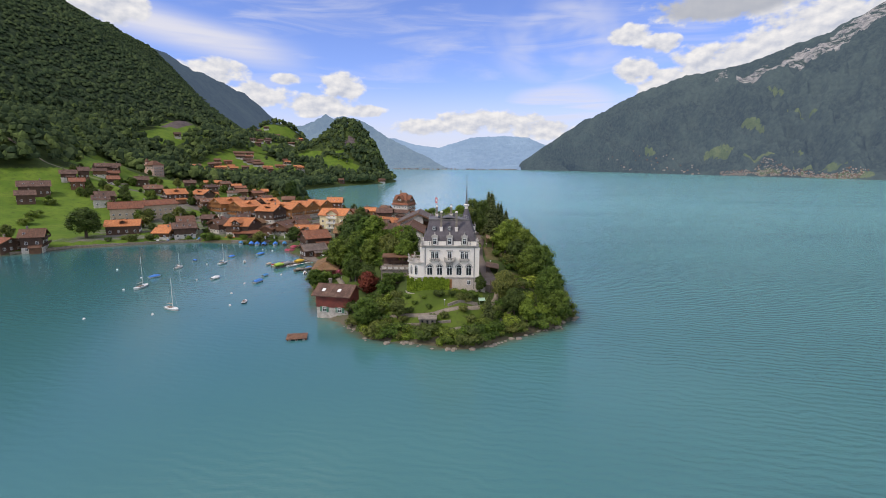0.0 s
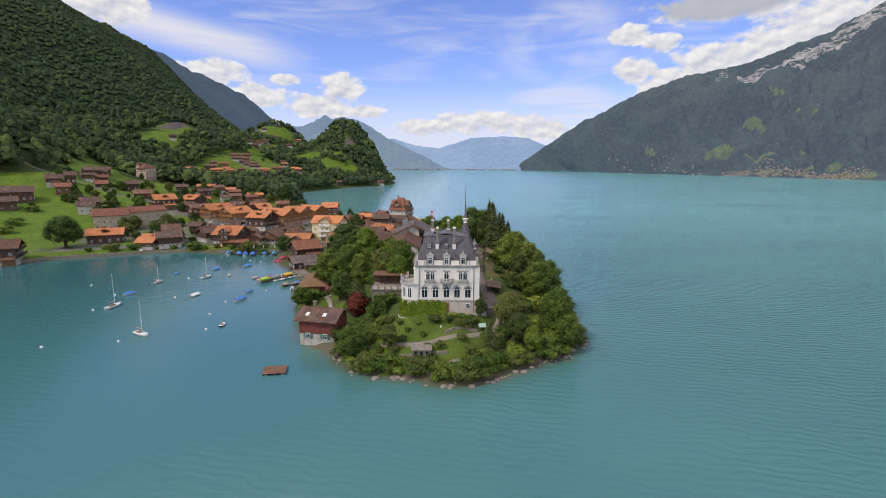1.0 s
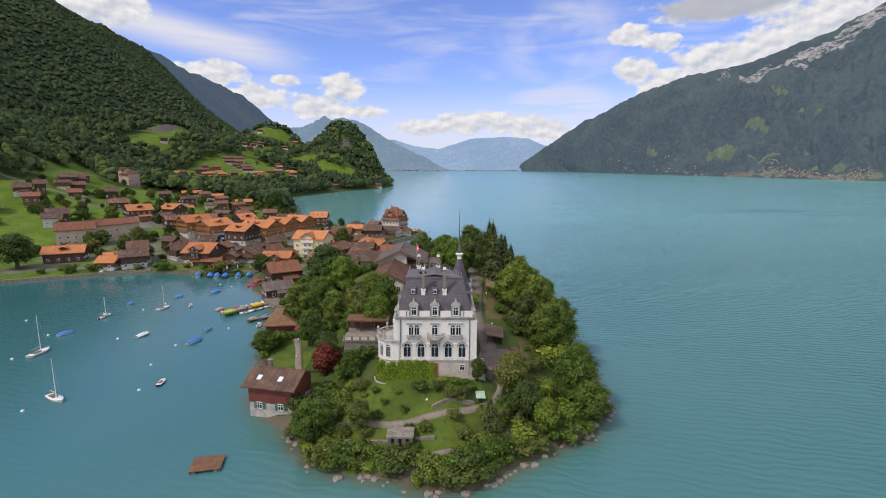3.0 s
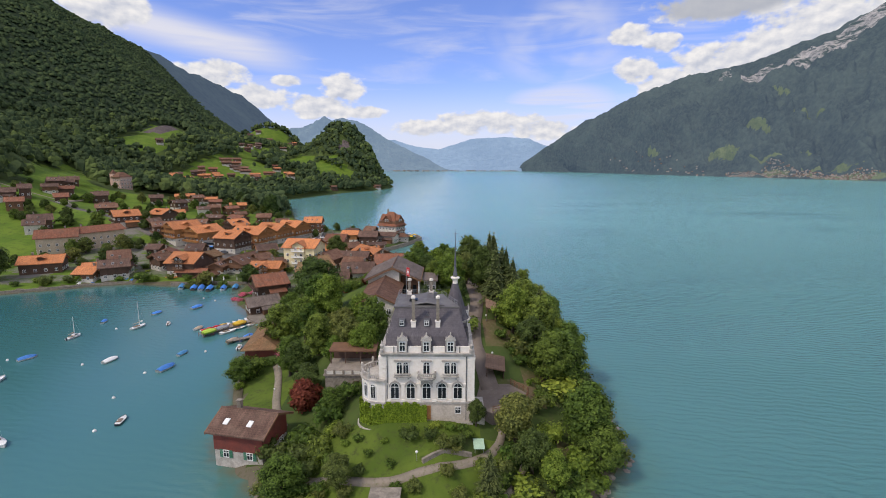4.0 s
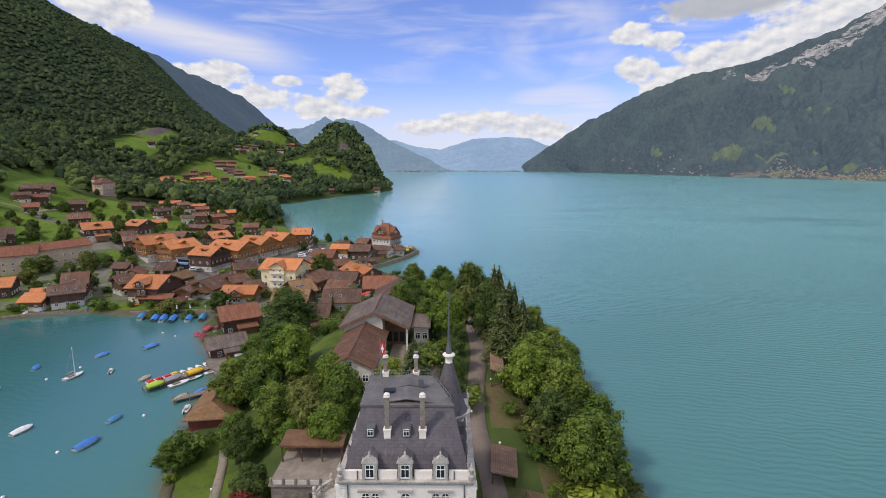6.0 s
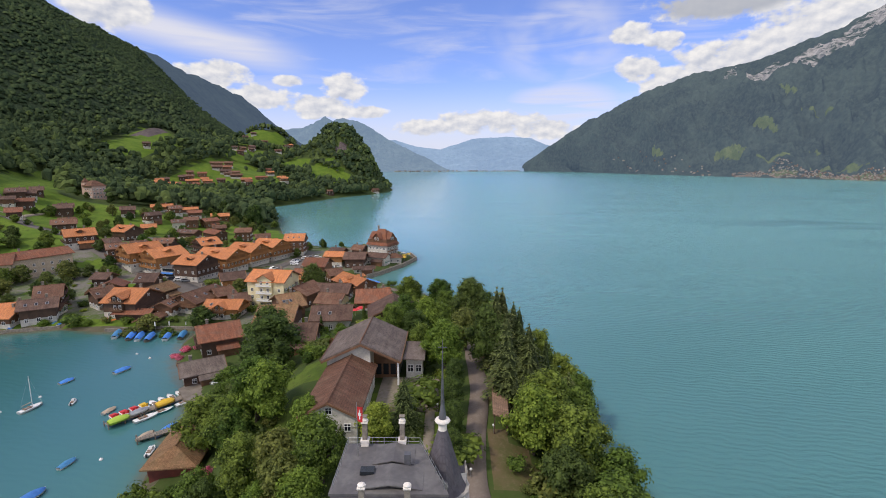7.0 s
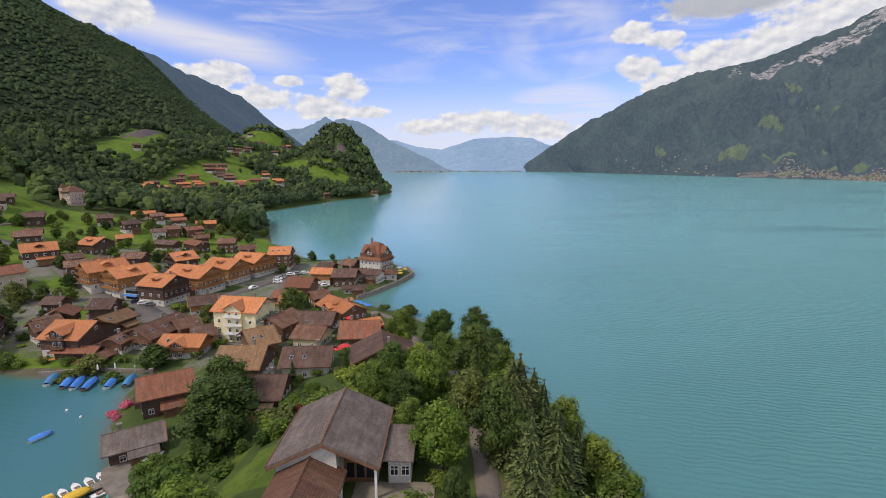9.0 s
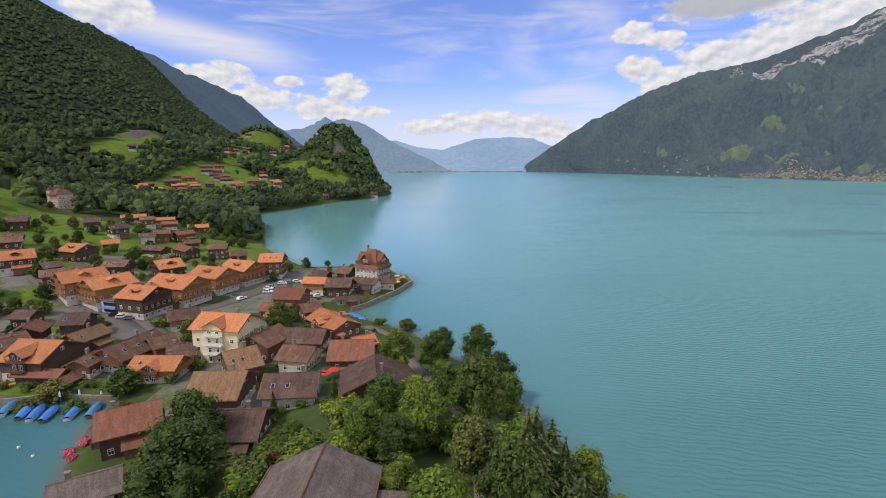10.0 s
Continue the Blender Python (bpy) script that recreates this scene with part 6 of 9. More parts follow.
def surround(w, h, arch=True):
    """The moulded stone round a window opening."""
    r = w / 2
    bm = bmesh.new()
    if arch:
        pts = [math.pi * i / 12 for i in range(13)]
        a = [(-(r + 0.28) * math.cos(t), h - r + (r + 0.28) * math.sin(t)) for t in pts]
        b = [(-(r + 0.02) * math.cos(t), h - r + (r + 0.02) * math.sin(t)) for t in pts]
        prism(bm, a + b[::-1], "y", -0.16, 0.0)
        box(bm, 0, -0.10, h + 0.22, 0.30, 0.26, 0.46)
    else:
        box(bm, 0, -0.09, h + 0.18, w + 0.5, 0.30, 0.22)
        box(bm, 0, -0.05, h + 0.02, w + 0.30, 0.14, 0.14)
    me = part("surround", bm, STONE)
    d = me.data
    bpy.data.objects.remove(me)
    return d


def balusters(bm, p, q, z, h=0.85, step=0.32):
    """A stone balustrade between two points."""
    p, q = Vector((*p, z)), Vector((*q, z))
    n = max(2, int((q - p).length / step))
    d = (q - p).normalized()
    m = Matrix.Translation((p + q) / 2) @ Matrix.Rotation(math.atan2(d.y, d.x), 4, "Z")
    box(bm, 0, 0, h - 0.06, (q - p).length + 0.2, 0.26, 0.14, m)
    box(bm, 0, 0, 0.06, (q - p).length + 0.2, 0.26, 0.12, m)
    for i in range(n):
        c = p + (q - p) * ((i + 0.5) / n)
        lathe(bm, [(0.06, 0.1), (0.10, 0.28), (0.05, 0.55), (0.07, h - 0.1)], 6, c)


def castle_dormer(parent, m, w=1.25, fancy=False, skin=None):
    """A stone dormer: body, pilasters, pediment with finial, double window."""
    bm = bmesh.new()
    box(bm, 0, 1.0, 1.2, w + 0.55, 2.2, 2.4, m)
    d = part("dormer", bm, skin or STUCCO, parent)
    bm = bmesh.new()
    for s in (-1, 1):
        box(bm, s * (w / 2 + 0.22), -0.16, 1.15, 0.24, 0.20, 2.3, m)
        box(bm, s * (w / 2 + 0.25), -0.14, -0.1, 0.34, 0.26, 0.40, m)
        for v in lathe_verts(bm, [(0.02, 0.0), (0.13, 0.12), (0.05, 0.32), (0.10, 0.42), (0.01, 0.62)], 6, (s * (w / 2 + 0.25), -0.1, 2.55)):
            v.co = m @ v.co
    n0 = len(bm.verts)
    prism(bm, [(-w / 2 - 0.50, 2.36), (w / 2 + 0.50, 2.36), (w / 2 + 0.42, 2.58), (0.30, 3.25), (-0.30, 3.25), (-w / 2 - 0.42, 2.58)], "y", -0.34, 0.1)
    bm.verts.ensure_lookup_table()
    for v in bm.verts[n0:]:
        v.co = m @ v.co
    for v in lathe_verts(bm, [(0.04, 0.0), (0.22, 0.15), (0.10, 0.40), (0.16, 0.55), (0.01, 0.85)], 8, (0, -0.12, 3.22)):
        v.co = m @ v.co
    part("pediment", bm, skin or STONE, d)
    bm = bmesh.new()
    for s in (-1, 1):
        slab(bm, [tuple(m @ Vector(c)) for c in ((0, -0.2, 3.15), (s * (w / 2 + 0.42), -0.2, 2.5), (s * (w / 2 + 0.42), 2.4, 2.5), (0, 2.8, 3.15))], 0.1)
    part("dormer_roof", bm, SLATE, d)
    ob = shared("window", FRAME_ME, d, m @ Matrix.Translation((0, -0.16, 1.15)) @ Matrix.Diagonal((w, 1, 2.0, 1)))
    shared("pane", PANE_ME, ob, Matrix())


def lathe_verts(bm, profile, seg, at):
    n0 = len(bm.verts)
    lathe(bm, profile, seg, at)
    bm.verts.ensure_lookup_table()
    return list(bm.verts)[n0:]


def build_castle():
    ob = thing("castle", pose(-2.2, 119.5, 0), "white rendered lakeside castle with dark slate mansard roof and slim tower", "castle")
    W, D = 6.85, 13.6
    bm = bmesh.new()
    box(bm, 0, D / 2, 14.2, 2 * W, D, 7.6)
    part("wall", bm, STUCCO, ob)
    bm = bmesh.new()
    box(bm, 0, D / 2, 7.6, 2 * W + 0.24, D + 0.24, 5.6)
    part("basement", bm, BASEMENT, ob, "stained pale basement wall")
    bm = bmesh.new()
    box(bm, 0, D / 2, 10.42, 2 * W + 0.5, D + 0.5, 0.26)
    box(bm, 0, D / 2, 6.9, 2 * W + 0.6, D + 0.6, 0.5)
    part("string_course", bm, STONE, ob)
    bm = bmesh.new()
    for zc, hh, o in ((17.98, 0.22, 0.12), (18.20, 0.20, 0.26), (18.40, 0.18, 0.42)):
        box(bm, 0, D / 2, zc, 2 * (W + o), D + 2 * o, hh)
    part("cornice", bm, STONE, ob)
    bm = bmesh.new()
    for x0, x1 in ((-6.8, -4.55), (-2.85, -0.9), (0.9, 2.75), (4.45, 6.8)):
        box(bm, (x0 + x1) / 2, 0.12, 18.95, x1 - x0, 0.3, 0.95)
    for s in (-1, 1):
        box(bm, s * 6.4, D / 2, 18.72, 0.3, D - 0.3, 0.5)
    part("parapet", bm, STUCCO, ob)
    for x in (-5.0, -2.9, 2.9, 5.0):
        bm = bmesh.new()
        cyl(bm, (x, -0.07, 18.5), (x, -0.07, 19.45), 0.07, 0.07, 6)
        part("downpipe", bm, COPPER, ob)
    for s in (-1, 1):
        bm = bmesh.new()
        cyl(bm, (s * 6.05, -0.1, 7.5), (s * 6.05, -0.1, 17.9), 0.07, 0.07, 6)
        part("downpipe", bm, COPPER, ob)
        bm = bmesh.new()
        lathe(bm, [(0.32, 0), (0.34, 0.5), (0.16, 0.6), (0.30, 1.0), (0.34, 1.2), (0.12, 1.45), (0.16, 1.6), (0.01, 2.0)], 8, (s * 6.8, -0.1, 18.5))
        part("urn", bm, STONE, ob)
    # quoins and pilasters
    for s in (-1, 1):
        bm = bmesh.new()
        for i in range(15):
            box(bm, s * (W - 0.28), -0.02, 10.8 + i * 0.49, 0.62 if i % 2 else 0.40, 0.12, 0.42)
        part("quoin", bm, STUCCO, ob)
    for s in (-1, 1):
        bm = bmesh.new()
        box(bm, s * (W + 0.22), 0.35, 14.2, 0.5, 0.8, 7.4)
        box(bm, s * (W + 0.22), 0.35, 10.9, 0.62, 0.92, 0.8)
        box(bm, s * (W + 0.22), 0.35, 17.6, 0.66, 0.96, 0.5)
        part("corner_pilaster", bm, STUCCO, ob)
    # mansard roof with a flat top
    e = 18.55
    bm = bmesh.new()
    lo = [(-W + 0.25, 0.35), (W - 0.25, 0.35), (4.9, D - 0.35), (-W + 0.25, D - 0.35)]
    mid = [(-W + 0.75, 1.45), (W - 0.75, 1.45), (4.0, D - 1.0), (-W + 0.75, D - 1.0)]
    hi = [(-5.2, 4.6), (4.9, 4.6), (2.2, 12.0), (-5.2, 12.0)]
    rings = [[bm.verts.new((x, y, z)) for x, y in ring] for ring, z in ((lo, e), (mid, 20.6), (hi, 24.3))]
    for a, b in zip(rings, rings[1:]):
        for i in range(4):
            bm.faces.new((a[i], a[(i + 1) % 4], b[(i + 1) % 4], b[i]))
    bm.faces.new(rings[-1])
    part("roof", bm, SLATE, ob, "dark purple-grey slate mansard roof")
    bm = bmesh.new()
    slab(bm, [(-5.4, 4.4, 24.42), (5.1, 4.4, 24.42), (2.4, 12.2, 24.42), (-5.4, 12.2, 24.42)], 0.22)
    for y0, z1, e_ in ((4.9, 24.95, 3.0), (8.6, 24.85, 2.0)):
        for s in (-1, 1):
            slab(bm, [(-0.2, y0, z1), (-0.2, y0 + 3.2, z1), (-0.2 + s * e_, y0 + 3.2, 24.46), (-0.2 + s * e_, y0, 24.46)], 0.1)
    part("flat_roof", bm, LEAD, ob, "grey sheet-covered flat roof with low ridges")
    bm = bmesh.new()
    for a, b in (((-5.1, 12.0), (2.2, 12.0)), ((-5.1, 5.0), (-5.1, 12.0)), ((4.7, 5.0), (2.2, 12.0))):
        for z in (24.8, 25.2):
            cyl(bm, (*a, z), (*b, z), 0.025, 0.025, 4)
        for i in range(7):
            x, y = a[0] + (b[0] - a[0]) * i / 6, a[1] + (b[1] - a[1]) * i / 6
            cyl(bm, (x, y, 24.4), (x, y, 25.25), 0.03, 0.03, 4)
    part("roof_railing", bm, METAL, ob)
    bm = bmesh.new()
    box(bm, 1.2, 8.6, 25.0, 0.6, 0.6, 1.3)
    part("vent", bm, COPPER, ob)
    bm = bmesh.new()
    box(bm, -2.4, 7.2, 24.75, 1.3, 0.9, 0.35)
    part("skylight", bm, GLASS, ob)
    # chimneys
    for x, y, z0 in ((-2.15, 2.7, 21.0), (1.65, 2.7, 21.0), (-3.4, 12.0, 23.4), (0.4, 12.0, 23.4)):
        tall = 26.3 if y < 5 else 26.9
        bm = bmesh.new()
        box(bm, x, y, z0 + 0.65, 0.72, 0.72, 1.9)
        box(bm, x, y, z0 + 1.6, 0.86, 0.86, 0.16)
        c = part("chimney", bm, STUCCO, ob)
        bm = bmesh.new()
        box(bm, x, y, (z0 + 1.5 + tall) / 2, 0.46, 0.46, tall - z0 - 1.5)
        for i in range(4):
            box(bm, x, y, z0 + 2.1 + i * 0.7, 0.54, 0.54, 0.07)
        part("shaft", bm, RUBBLE, c)
        bm = bmesh.new()
        box(bm, x, y, tall + 0.05, 0.66, 0.66, 0.12)
        lathe(bm, [(0.30, 0), (0.34, 0.18), (0.18, 0.30)], 8, (x, y, tall + 0.1))
        part("cap", bm, STUCCO, c)
    # front dormers and the small roof windows
    for x, f in ((-3.7, False), (-0.05, True), (3.6, False)):
        castle_dormer(ob, Matrix.Translation((x, 0.0, 18.55)) @ Matrix.Diagonal((0.80, 1, 0.80, 1)), 1.15, f)
    for x in (-4.0 + 0.05, -0.1):
        bm = bmesh.new()
        box(bm, x, 3.1, 22.35, 0.95, 1.5, 1.0)
        d = part("roof_window", bm, COPPER, ob)
        w = shared("window", FRAME_ME, d, Matrix.Translation((x, 2.32, 22.35)) @ Matrix.Diagonal((0.66, 1, 0.8, 1)))
        shared("pane", PANE_ME, w, Matrix())
    bm = bmesh.new()
    prism(bm, [(-0.3, 23.2), (0.3, 23.2), (0, 23.6)], "y", 3.5, 4.4)
    part("vent", bm, COPPER, ob)
    # side dormers in a row, both flanks
    for s in (-1, 1):
        for i in range(4):
            castle_dormer(ob, Matrix.Translation((s * 6.3, 2.6 + i * 2.7, 18.6)) @ Matrix.Rotation(s * math.pi / 2, 4, "Z") @ Matrix.Diagonal((0.60, 0.60, 0.60, 1)), 1.0, False, LEAD)
    # round-headed windows of the main floor
    fr, pn = arch_frame(1.36, 2.65)
    sr = surround(1.36, 2.65)
    for x in (-4.93, -2.49, -0.04, 2.33, 4.76):
        w = shared("window", fr, ob, Matrix.Translation((x, -0.06, 10.95)))
        shared("pane", pn, w, Matrix())
        shared("surround", sr, w, Matrix())
    for x in (-5.85, -3.71, -1.27, 1.15, 3.55, 5.65):
        bm = bmesh.new()
        box(bm, x, -0.06, 12.0, 0.55, 0.16, 2.9)
        box(bm, x, -0.09, 13.45, 0.70, 0.22, 0.16)
        box(bm, x, -0.09, 10.72, 0.70, 0.22, 0.36)
        part("pilaster", bm, STUCCO, ob)
    fr2, pn2 = arch_frame(0.92, 2.1)
    sr2 = surround(2.2, 2.1, False)
    for x in (-3.7, 3.6):
        for dx in (-0.5, 0.5):
            w = shared("window", fr2, ob, Matrix.Translation((x + dx, -0.06, 14.9)))
            shared("pane", pn2, w, Matrix())
        shared("surround", sr2, ob, Matrix.Translation((x, 0, 14.9)))
        bm = bmesh.new()
        box(bm, x, -0.28, 14.72, 2.7, 0.55, 0.16)
        for dx in (-0.9, 0.9):
            box(bm, x + dx, -0.2, 14.48, 0.26, 0.36, 0.36)
        balusters(bm, (x - 1.2, -0.45), (x + 1.2, -0.45), 14.72, 0.5, 0.24)
        part("sill", bm, STONE, ob)
    w = shared("window", fr2, ob, Matrix.Translation((-0.05, -0.06, 14.75)) @ Matrix.Diagonal((1.2, 1, 1.08, 1)))
    shared("pane", pn2, w, Matrix())
    shared("surround", surround(1.15, 2.25, False), ob, Matrix.Translation((-0.05, 0, 14.75)))
    # balcony on scrolled brackets
    bm = bmesh.new()
    outline = [(-1.3, 0), (-1.3, -0.7), (-0.9, -1.15), (0.9, -1.15), (1.3, -0.7), (1.3, 0)]
    prism(bm, outline, "z", 14.42, 14.62)
    prism(bm, [(x * 0.8, y * 0.75) for x, y in outline], "z", 14.2, 14.42)
    for s in (-1, 1):
        prism(bm, [(0, 13.3), (-0.25, 13.5), (-0.75, 14.25), (0, 14.25)], "x", s * 0.75 - 0.16, s * 0.75 + 0.16)
    b = part("balcony", bm, STONE, ob)
    bm = bmesh.new()
    for p, q in zip(outline, outline[1:]):
        balusters(bm, p, q, 14.62, 0.9, 0.28)
    part("balustrade", bm, STONE, b)
    # basement door and windows
    bm = bmesh.new()
    box(bm, 0.10, -0.15, 8.75, 1.0, 0.12, 2.3)
    for z in (8.2, 9.2):
        box(bm, 0.10, -0.22, z, 0.7, 0.05, 0.7)
    part("door", bm, TIMBER_O, ob, "brown panelled wooden basement door")
    for x in (4.8, -5.2):
        w = shared("window", FRAME_ME, ob, Matrix.Translation((x, -0.16, 9.15)) @ Matrix.Diagonal((0.95, 1, 1.15, 1)))
        shared("pane", PANE_ME, w, Matrix())
    # flank windows
    for s in (-1, 1):
        for i in range(3):
            for z, f_, p_ in ((10.95, fr, pn), (14.9, fr2, pn2)):
                if s < 0 and z < 12 and i == 0:
                    continue
                w = shared("window", f_, ob, Matrix.Translation((s * (W + 0.06), 2.2 + i * 3.7, z)) @ Matrix.Rotation(s * math.pi / 2, 4, "Z"))
                shared("pane", p_, w, Matrix())
    # the polygonal bay with its roof terrace
    bx, by, r = -7.6, 2.4, 2.7
    ang = [math.pi * (0.5 + i / 6) for i in range(7)]
    poly = [(-6.4, by + r)] + [(bx + r * math.cos(a), by + r * math.sin(a)) for a in ang] + [(-6.4, by - r)]
    bm = bmesh.new()
    prism(bm, poly, "z", 5.5, 14.0)
    bay = part("bay", bm, STUCCO, ob)
    for z0, z1, o in ((13.95, 14.2, 0.35), (10.3, 10.55, 0.18)):
        bm = bmesh.new()
        prism(bm, [(bx + (x - bx) * (1 + o / r), by + (y - by) * (1 + o / r)) if x < -6.5 else (x, y + (o if y > by else -o)) for x, y in poly], "z", z0, z1)
        part("bay_cornice", bm, STONE, bay)
    bm = bmesh.new()
    edge = poly[1:-1]
    for p, q in zip(edge, edge[1:]):
        balusters(bm, p, q, 14.2, 0.85, 0.3)
    part("balustrade", bm, STONE, bay)
    for p in edge[1::2]:
        bm = bmesh.new()
        lathe(bm, [(0.24, 0), (0.26, 0.95), (0.12, 1.05), (0.24, 1.35), (0.20, 1.6), (0.02, 1.75)], 8, (*p, 14.2))
        part("urn", bm, STONE, bay)
    fr3, pn3 = arch_frame(0.85, 2.45)
    for i in range(6):
        a = (ang[i] + ang[i + 1]) / 2
        rr = r * math.cos(math.pi / 12)
        w = shared("window", fr3, bay, Matrix.Translation((bx + (rr + 0.05) * math.cos(a), by + (rr + 0.05) * math.sin(a), 11.0)) @ Matrix.Rotation(a + math.pi / 2, 4, "Z"))
        shared("pane", pn3, w, Matrix())
    w = shared("window", FRAME_ME, bay, Matrix.Translation((-8.25, -0.33, 9.2)) @ Matrix.Rotation(-0.26, 4, "Z") @ Matrix.Diagonal((0.7, 1, 1.1, 1)))
    shared("pane", PANE_ME, w, Matrix())
    # tower
    tx, ty = 4.5, 11.2
    bm = bmesh.new()
    lathe(bm, [(2.3, 5.0), (2.3, 20.2)], 14, (tx, ty, 0))
    t = part("tower", bm, STUCCO, ob)
    bm = bmesh.new()
    lathe(bm, [(2.3, 19.8), (2.65, 20.15), (2.75, 20.5), (2.4, 20.5)], 14, (tx, ty, 0))
    part("tower_cornice", bm, STONE, t)
    bm = bmesh.new()
    lathe(bm, [(2.4, 20.5), (2.05, 21.2), (1.30, 23.8), (0.48, 26.6)], 14, (tx, ty, 0))
    part("spire", bm, SLATE, t)
    bm = bmesh.new()
    lathe(bm, [(0.50, 26.5), (0.42, 26.7), (0.42, 27.1), (0.50, 27.25), (0.80, 27.55), (0.74, 27.7), (0.30, 27.8)], 10, (tx, ty, 0))
    part("lantern", bm, STUCCO, t)
    bm = bmesh.new()
    lathe(bm, [(0.40, 27.8), (0.20, 29.2), (0.10, 32.0), (0.04, 34.5), (0.025, 36.0)], 8, (tx, ty, 0))
    box(bm, tx, ty, 35.2, 0.9, 0.05, 0.06)
    lathe(bm, [(0.02, 0), (0.12, 0.12), (0.02, 0.25)], 8, (tx, ty, 34.6))
    part("finial", bm, COPPER, t)
    for a in (-math.pi / 2, 0.2):
        castle_dormer(t, Matrix.Translation((tx + 2.3 * math.cos(a), ty + 2.3 * math.sin(a), 20.5)) @ Matrix.Rotation(a + math.pi / 2, 4, "Z") @ Matrix.Diagonal((0.60, 0.5, 0.60, 1)), 0.9)
    for i in range(3):
        w = shared("window", fr3, t, Matrix.Translation((tx + 2.31 * math.cos(-0.1 - i * 0.7), ty + 2.31 * math.sin(-0.1 - i * 0.7), 15.5)) @ Matrix.Rotation(-0.1 - i * 0.7 + math.pi / 2, 4, "Z") @ Matrix.Diagonal((0.8, 1, 0.8, 1)))
        shared("pane", pn3, w, Matrix())
    return ob


castle = build_castle()


def leaf_sheet(name, spots, mat, label, category, size=0.16, seed=3, parent=None, kind=""):
    """Leaves over a surface: spots are (centre, half sizes, outward direction, count)."""
    rng = np.random.default_rng(seed)
    P, N = [], []
    for c, half, n_, cnt in spots:
        p = np.array(c) + rng.uniform(-1, 1, (cnt, 3)) * np.array(half)
        P.append(p)
        N.append(np.tile(n_, (cnt, 1)) + rng.normal(size=(cnt, 3)) * 0.45)
    P, N = np.concatenate(P), np.concatenate(N).astype(float)
    N /= np.linalg.norm(N, axis=1)[:, None]
    t = np.cross(N, rng.normal(size=N.shape))
    t /= np.linalg.norm(t, axis=1)[:, None]
    b = np.cross(N, t)
    s = size * rng.uniform(0.6, 1.4, len(P))[:, None]
    V = np.stack([P - t * s, P - b * s * 0.7, P + t * s, P + b * s * 0.7], 1).reshape(-1, 3)
    ob = new(name, arr_mesh(name, V, np.arange(len(V)).reshape(-1, 4), [mat]))
    if parent:
        ob.parent = parent
        return ob
    return tagged(ob, label, category, kind=kind)


IVY_SPOTS = []
for i_ in range(17):
    top_, foot_ = 10.2 + 0.35 * math.sin(i_ * 1.7) - (0.5 if i_ > 14 else 0.0), 6.3 + 0.4 * math.sin(i_ * 2.9)
    IVY_SPOTS.append(((-8.5 + i_ * 0.37, 119.10, (top_ + foot_) / 2), (0.30, 0.17 + 0.06 * math.sin(i_ * 3.3), (top_ - foot_) / 2), (0, -1, 0.3), 760))
for i_ in range(9):
    a_ = radians(182 + i_ * 13)
    top_ = 9.9 + 0.5 * math.sin(i_ * 2.1)
    IVY_SPOTS.append(((-9.8 + 2.82 * math.cos(a_), 121.9 + 2.82 * math.sin(a_), (top_ + 6.0) / 2), (0.42, 0.34, (top_ - 6.0) / 2), (math.cos(a_), math.sin(a_), 0.3), 1250))
leaf_sheet("ivy", IVY_SPOTS, IVY, "bright green ivy over the castle's basement wall", "ivy", 0.15)
bm = bmesh.new()
lathe(bm, [(3.1, 4.6), (3.1, 6.6), (2.9, 6.6), (2.85, 5.0)], 20, (-10.2, 121.0, 0))
tagged(part("terrace_wall", bm, STONE), "round pale stone retaining wall under the bay", "wall")

# flag on the castle roof
flag = thing("flag", pose(-6.0, 129.6, 24.42), "red flag with a white cross on a roof pole", "flag")
bm = bmesh.new()
cyl(bm, (0, 0, 0), (0, 0, 5.6), 0.05, 0.03, 6)
part("pole", bm, METAL, flag)


def flag_cloth(parent, z, w, h):
    def wave(x, z_):
        return 0.16 * math.sin(x * 4.0 + z_) * x / w
    for name, mat, x0, x1, z0, z1, o in (("cloth", REDPAINT, 0.05, w, z, z + h, 0.0), ("cross_bar", PAINT, w * 0.25, w * 0.80, z + h * 0.40, z + h * 0.60, 1), ("cross_bar", PAINT, w * 0.43, w * 0.62, z + h * 0.18, z + h * 0.82, 2)):
        bm = bmesh.new()
        n = 8
        rows = []
        for i in range(n + 1):
            x = x0 + (x1 - x0) * i / n
            rows.append([bm.verts.new((x, wave(x, zz) + s * (0.012 + 0.006 * o), zz - 0.25 * x)) for s in (-1, 1) for zz in (z0, z1)])
        for a, b in zip(rows, rows[1:]):
            for q in ((0, 1), (1, 3), (3, 2), (2, 0)):
                bm.faces.new((a[q[0]], b[q[0]], b[q[1]], a[q[1]]))
        bm.faces.new([rows[0][i] for i in (0, 1, 3, 2)])
        bm.faces.new([rows[-1][i] for i in (2, 3, 1, 0)])
        part(name, bm, mat, parent)


flag_cloth(flag, 3.7, 0.55, 1.5)

# terrace building beside the castle
annex = thing("garden_pavilion", pose(-16.6, 130.5, 0), "stone garden pavilion with a roof terrace and brown canopy", "pavilion")
bm = bmesh.new()
box(bm, 0, 3.6, 7.0, 8.2, 7.2, 5.6)
part("wall", bm, RUBBLE, annex)
bm = bmesh.new()
box(bm, 0, 3.6, 9.9, 8.7, 7.7, 0.24)
for i in range(6):
    box(bm, -4.0 + i * 1.6, -0.1, 10.45, 0.3, 0.3, 0.9)
part("terrace", bm, GREYWOOD, annex)
bm = bmesh.new()
for i in range(5):
    box(bm, -3.2 + i * 1.6, -0.1, 10.35, 1.2, 0.08, 0.6)
part("railing_panel", bm, PLASTER, annex)
bm = bmesh.new()
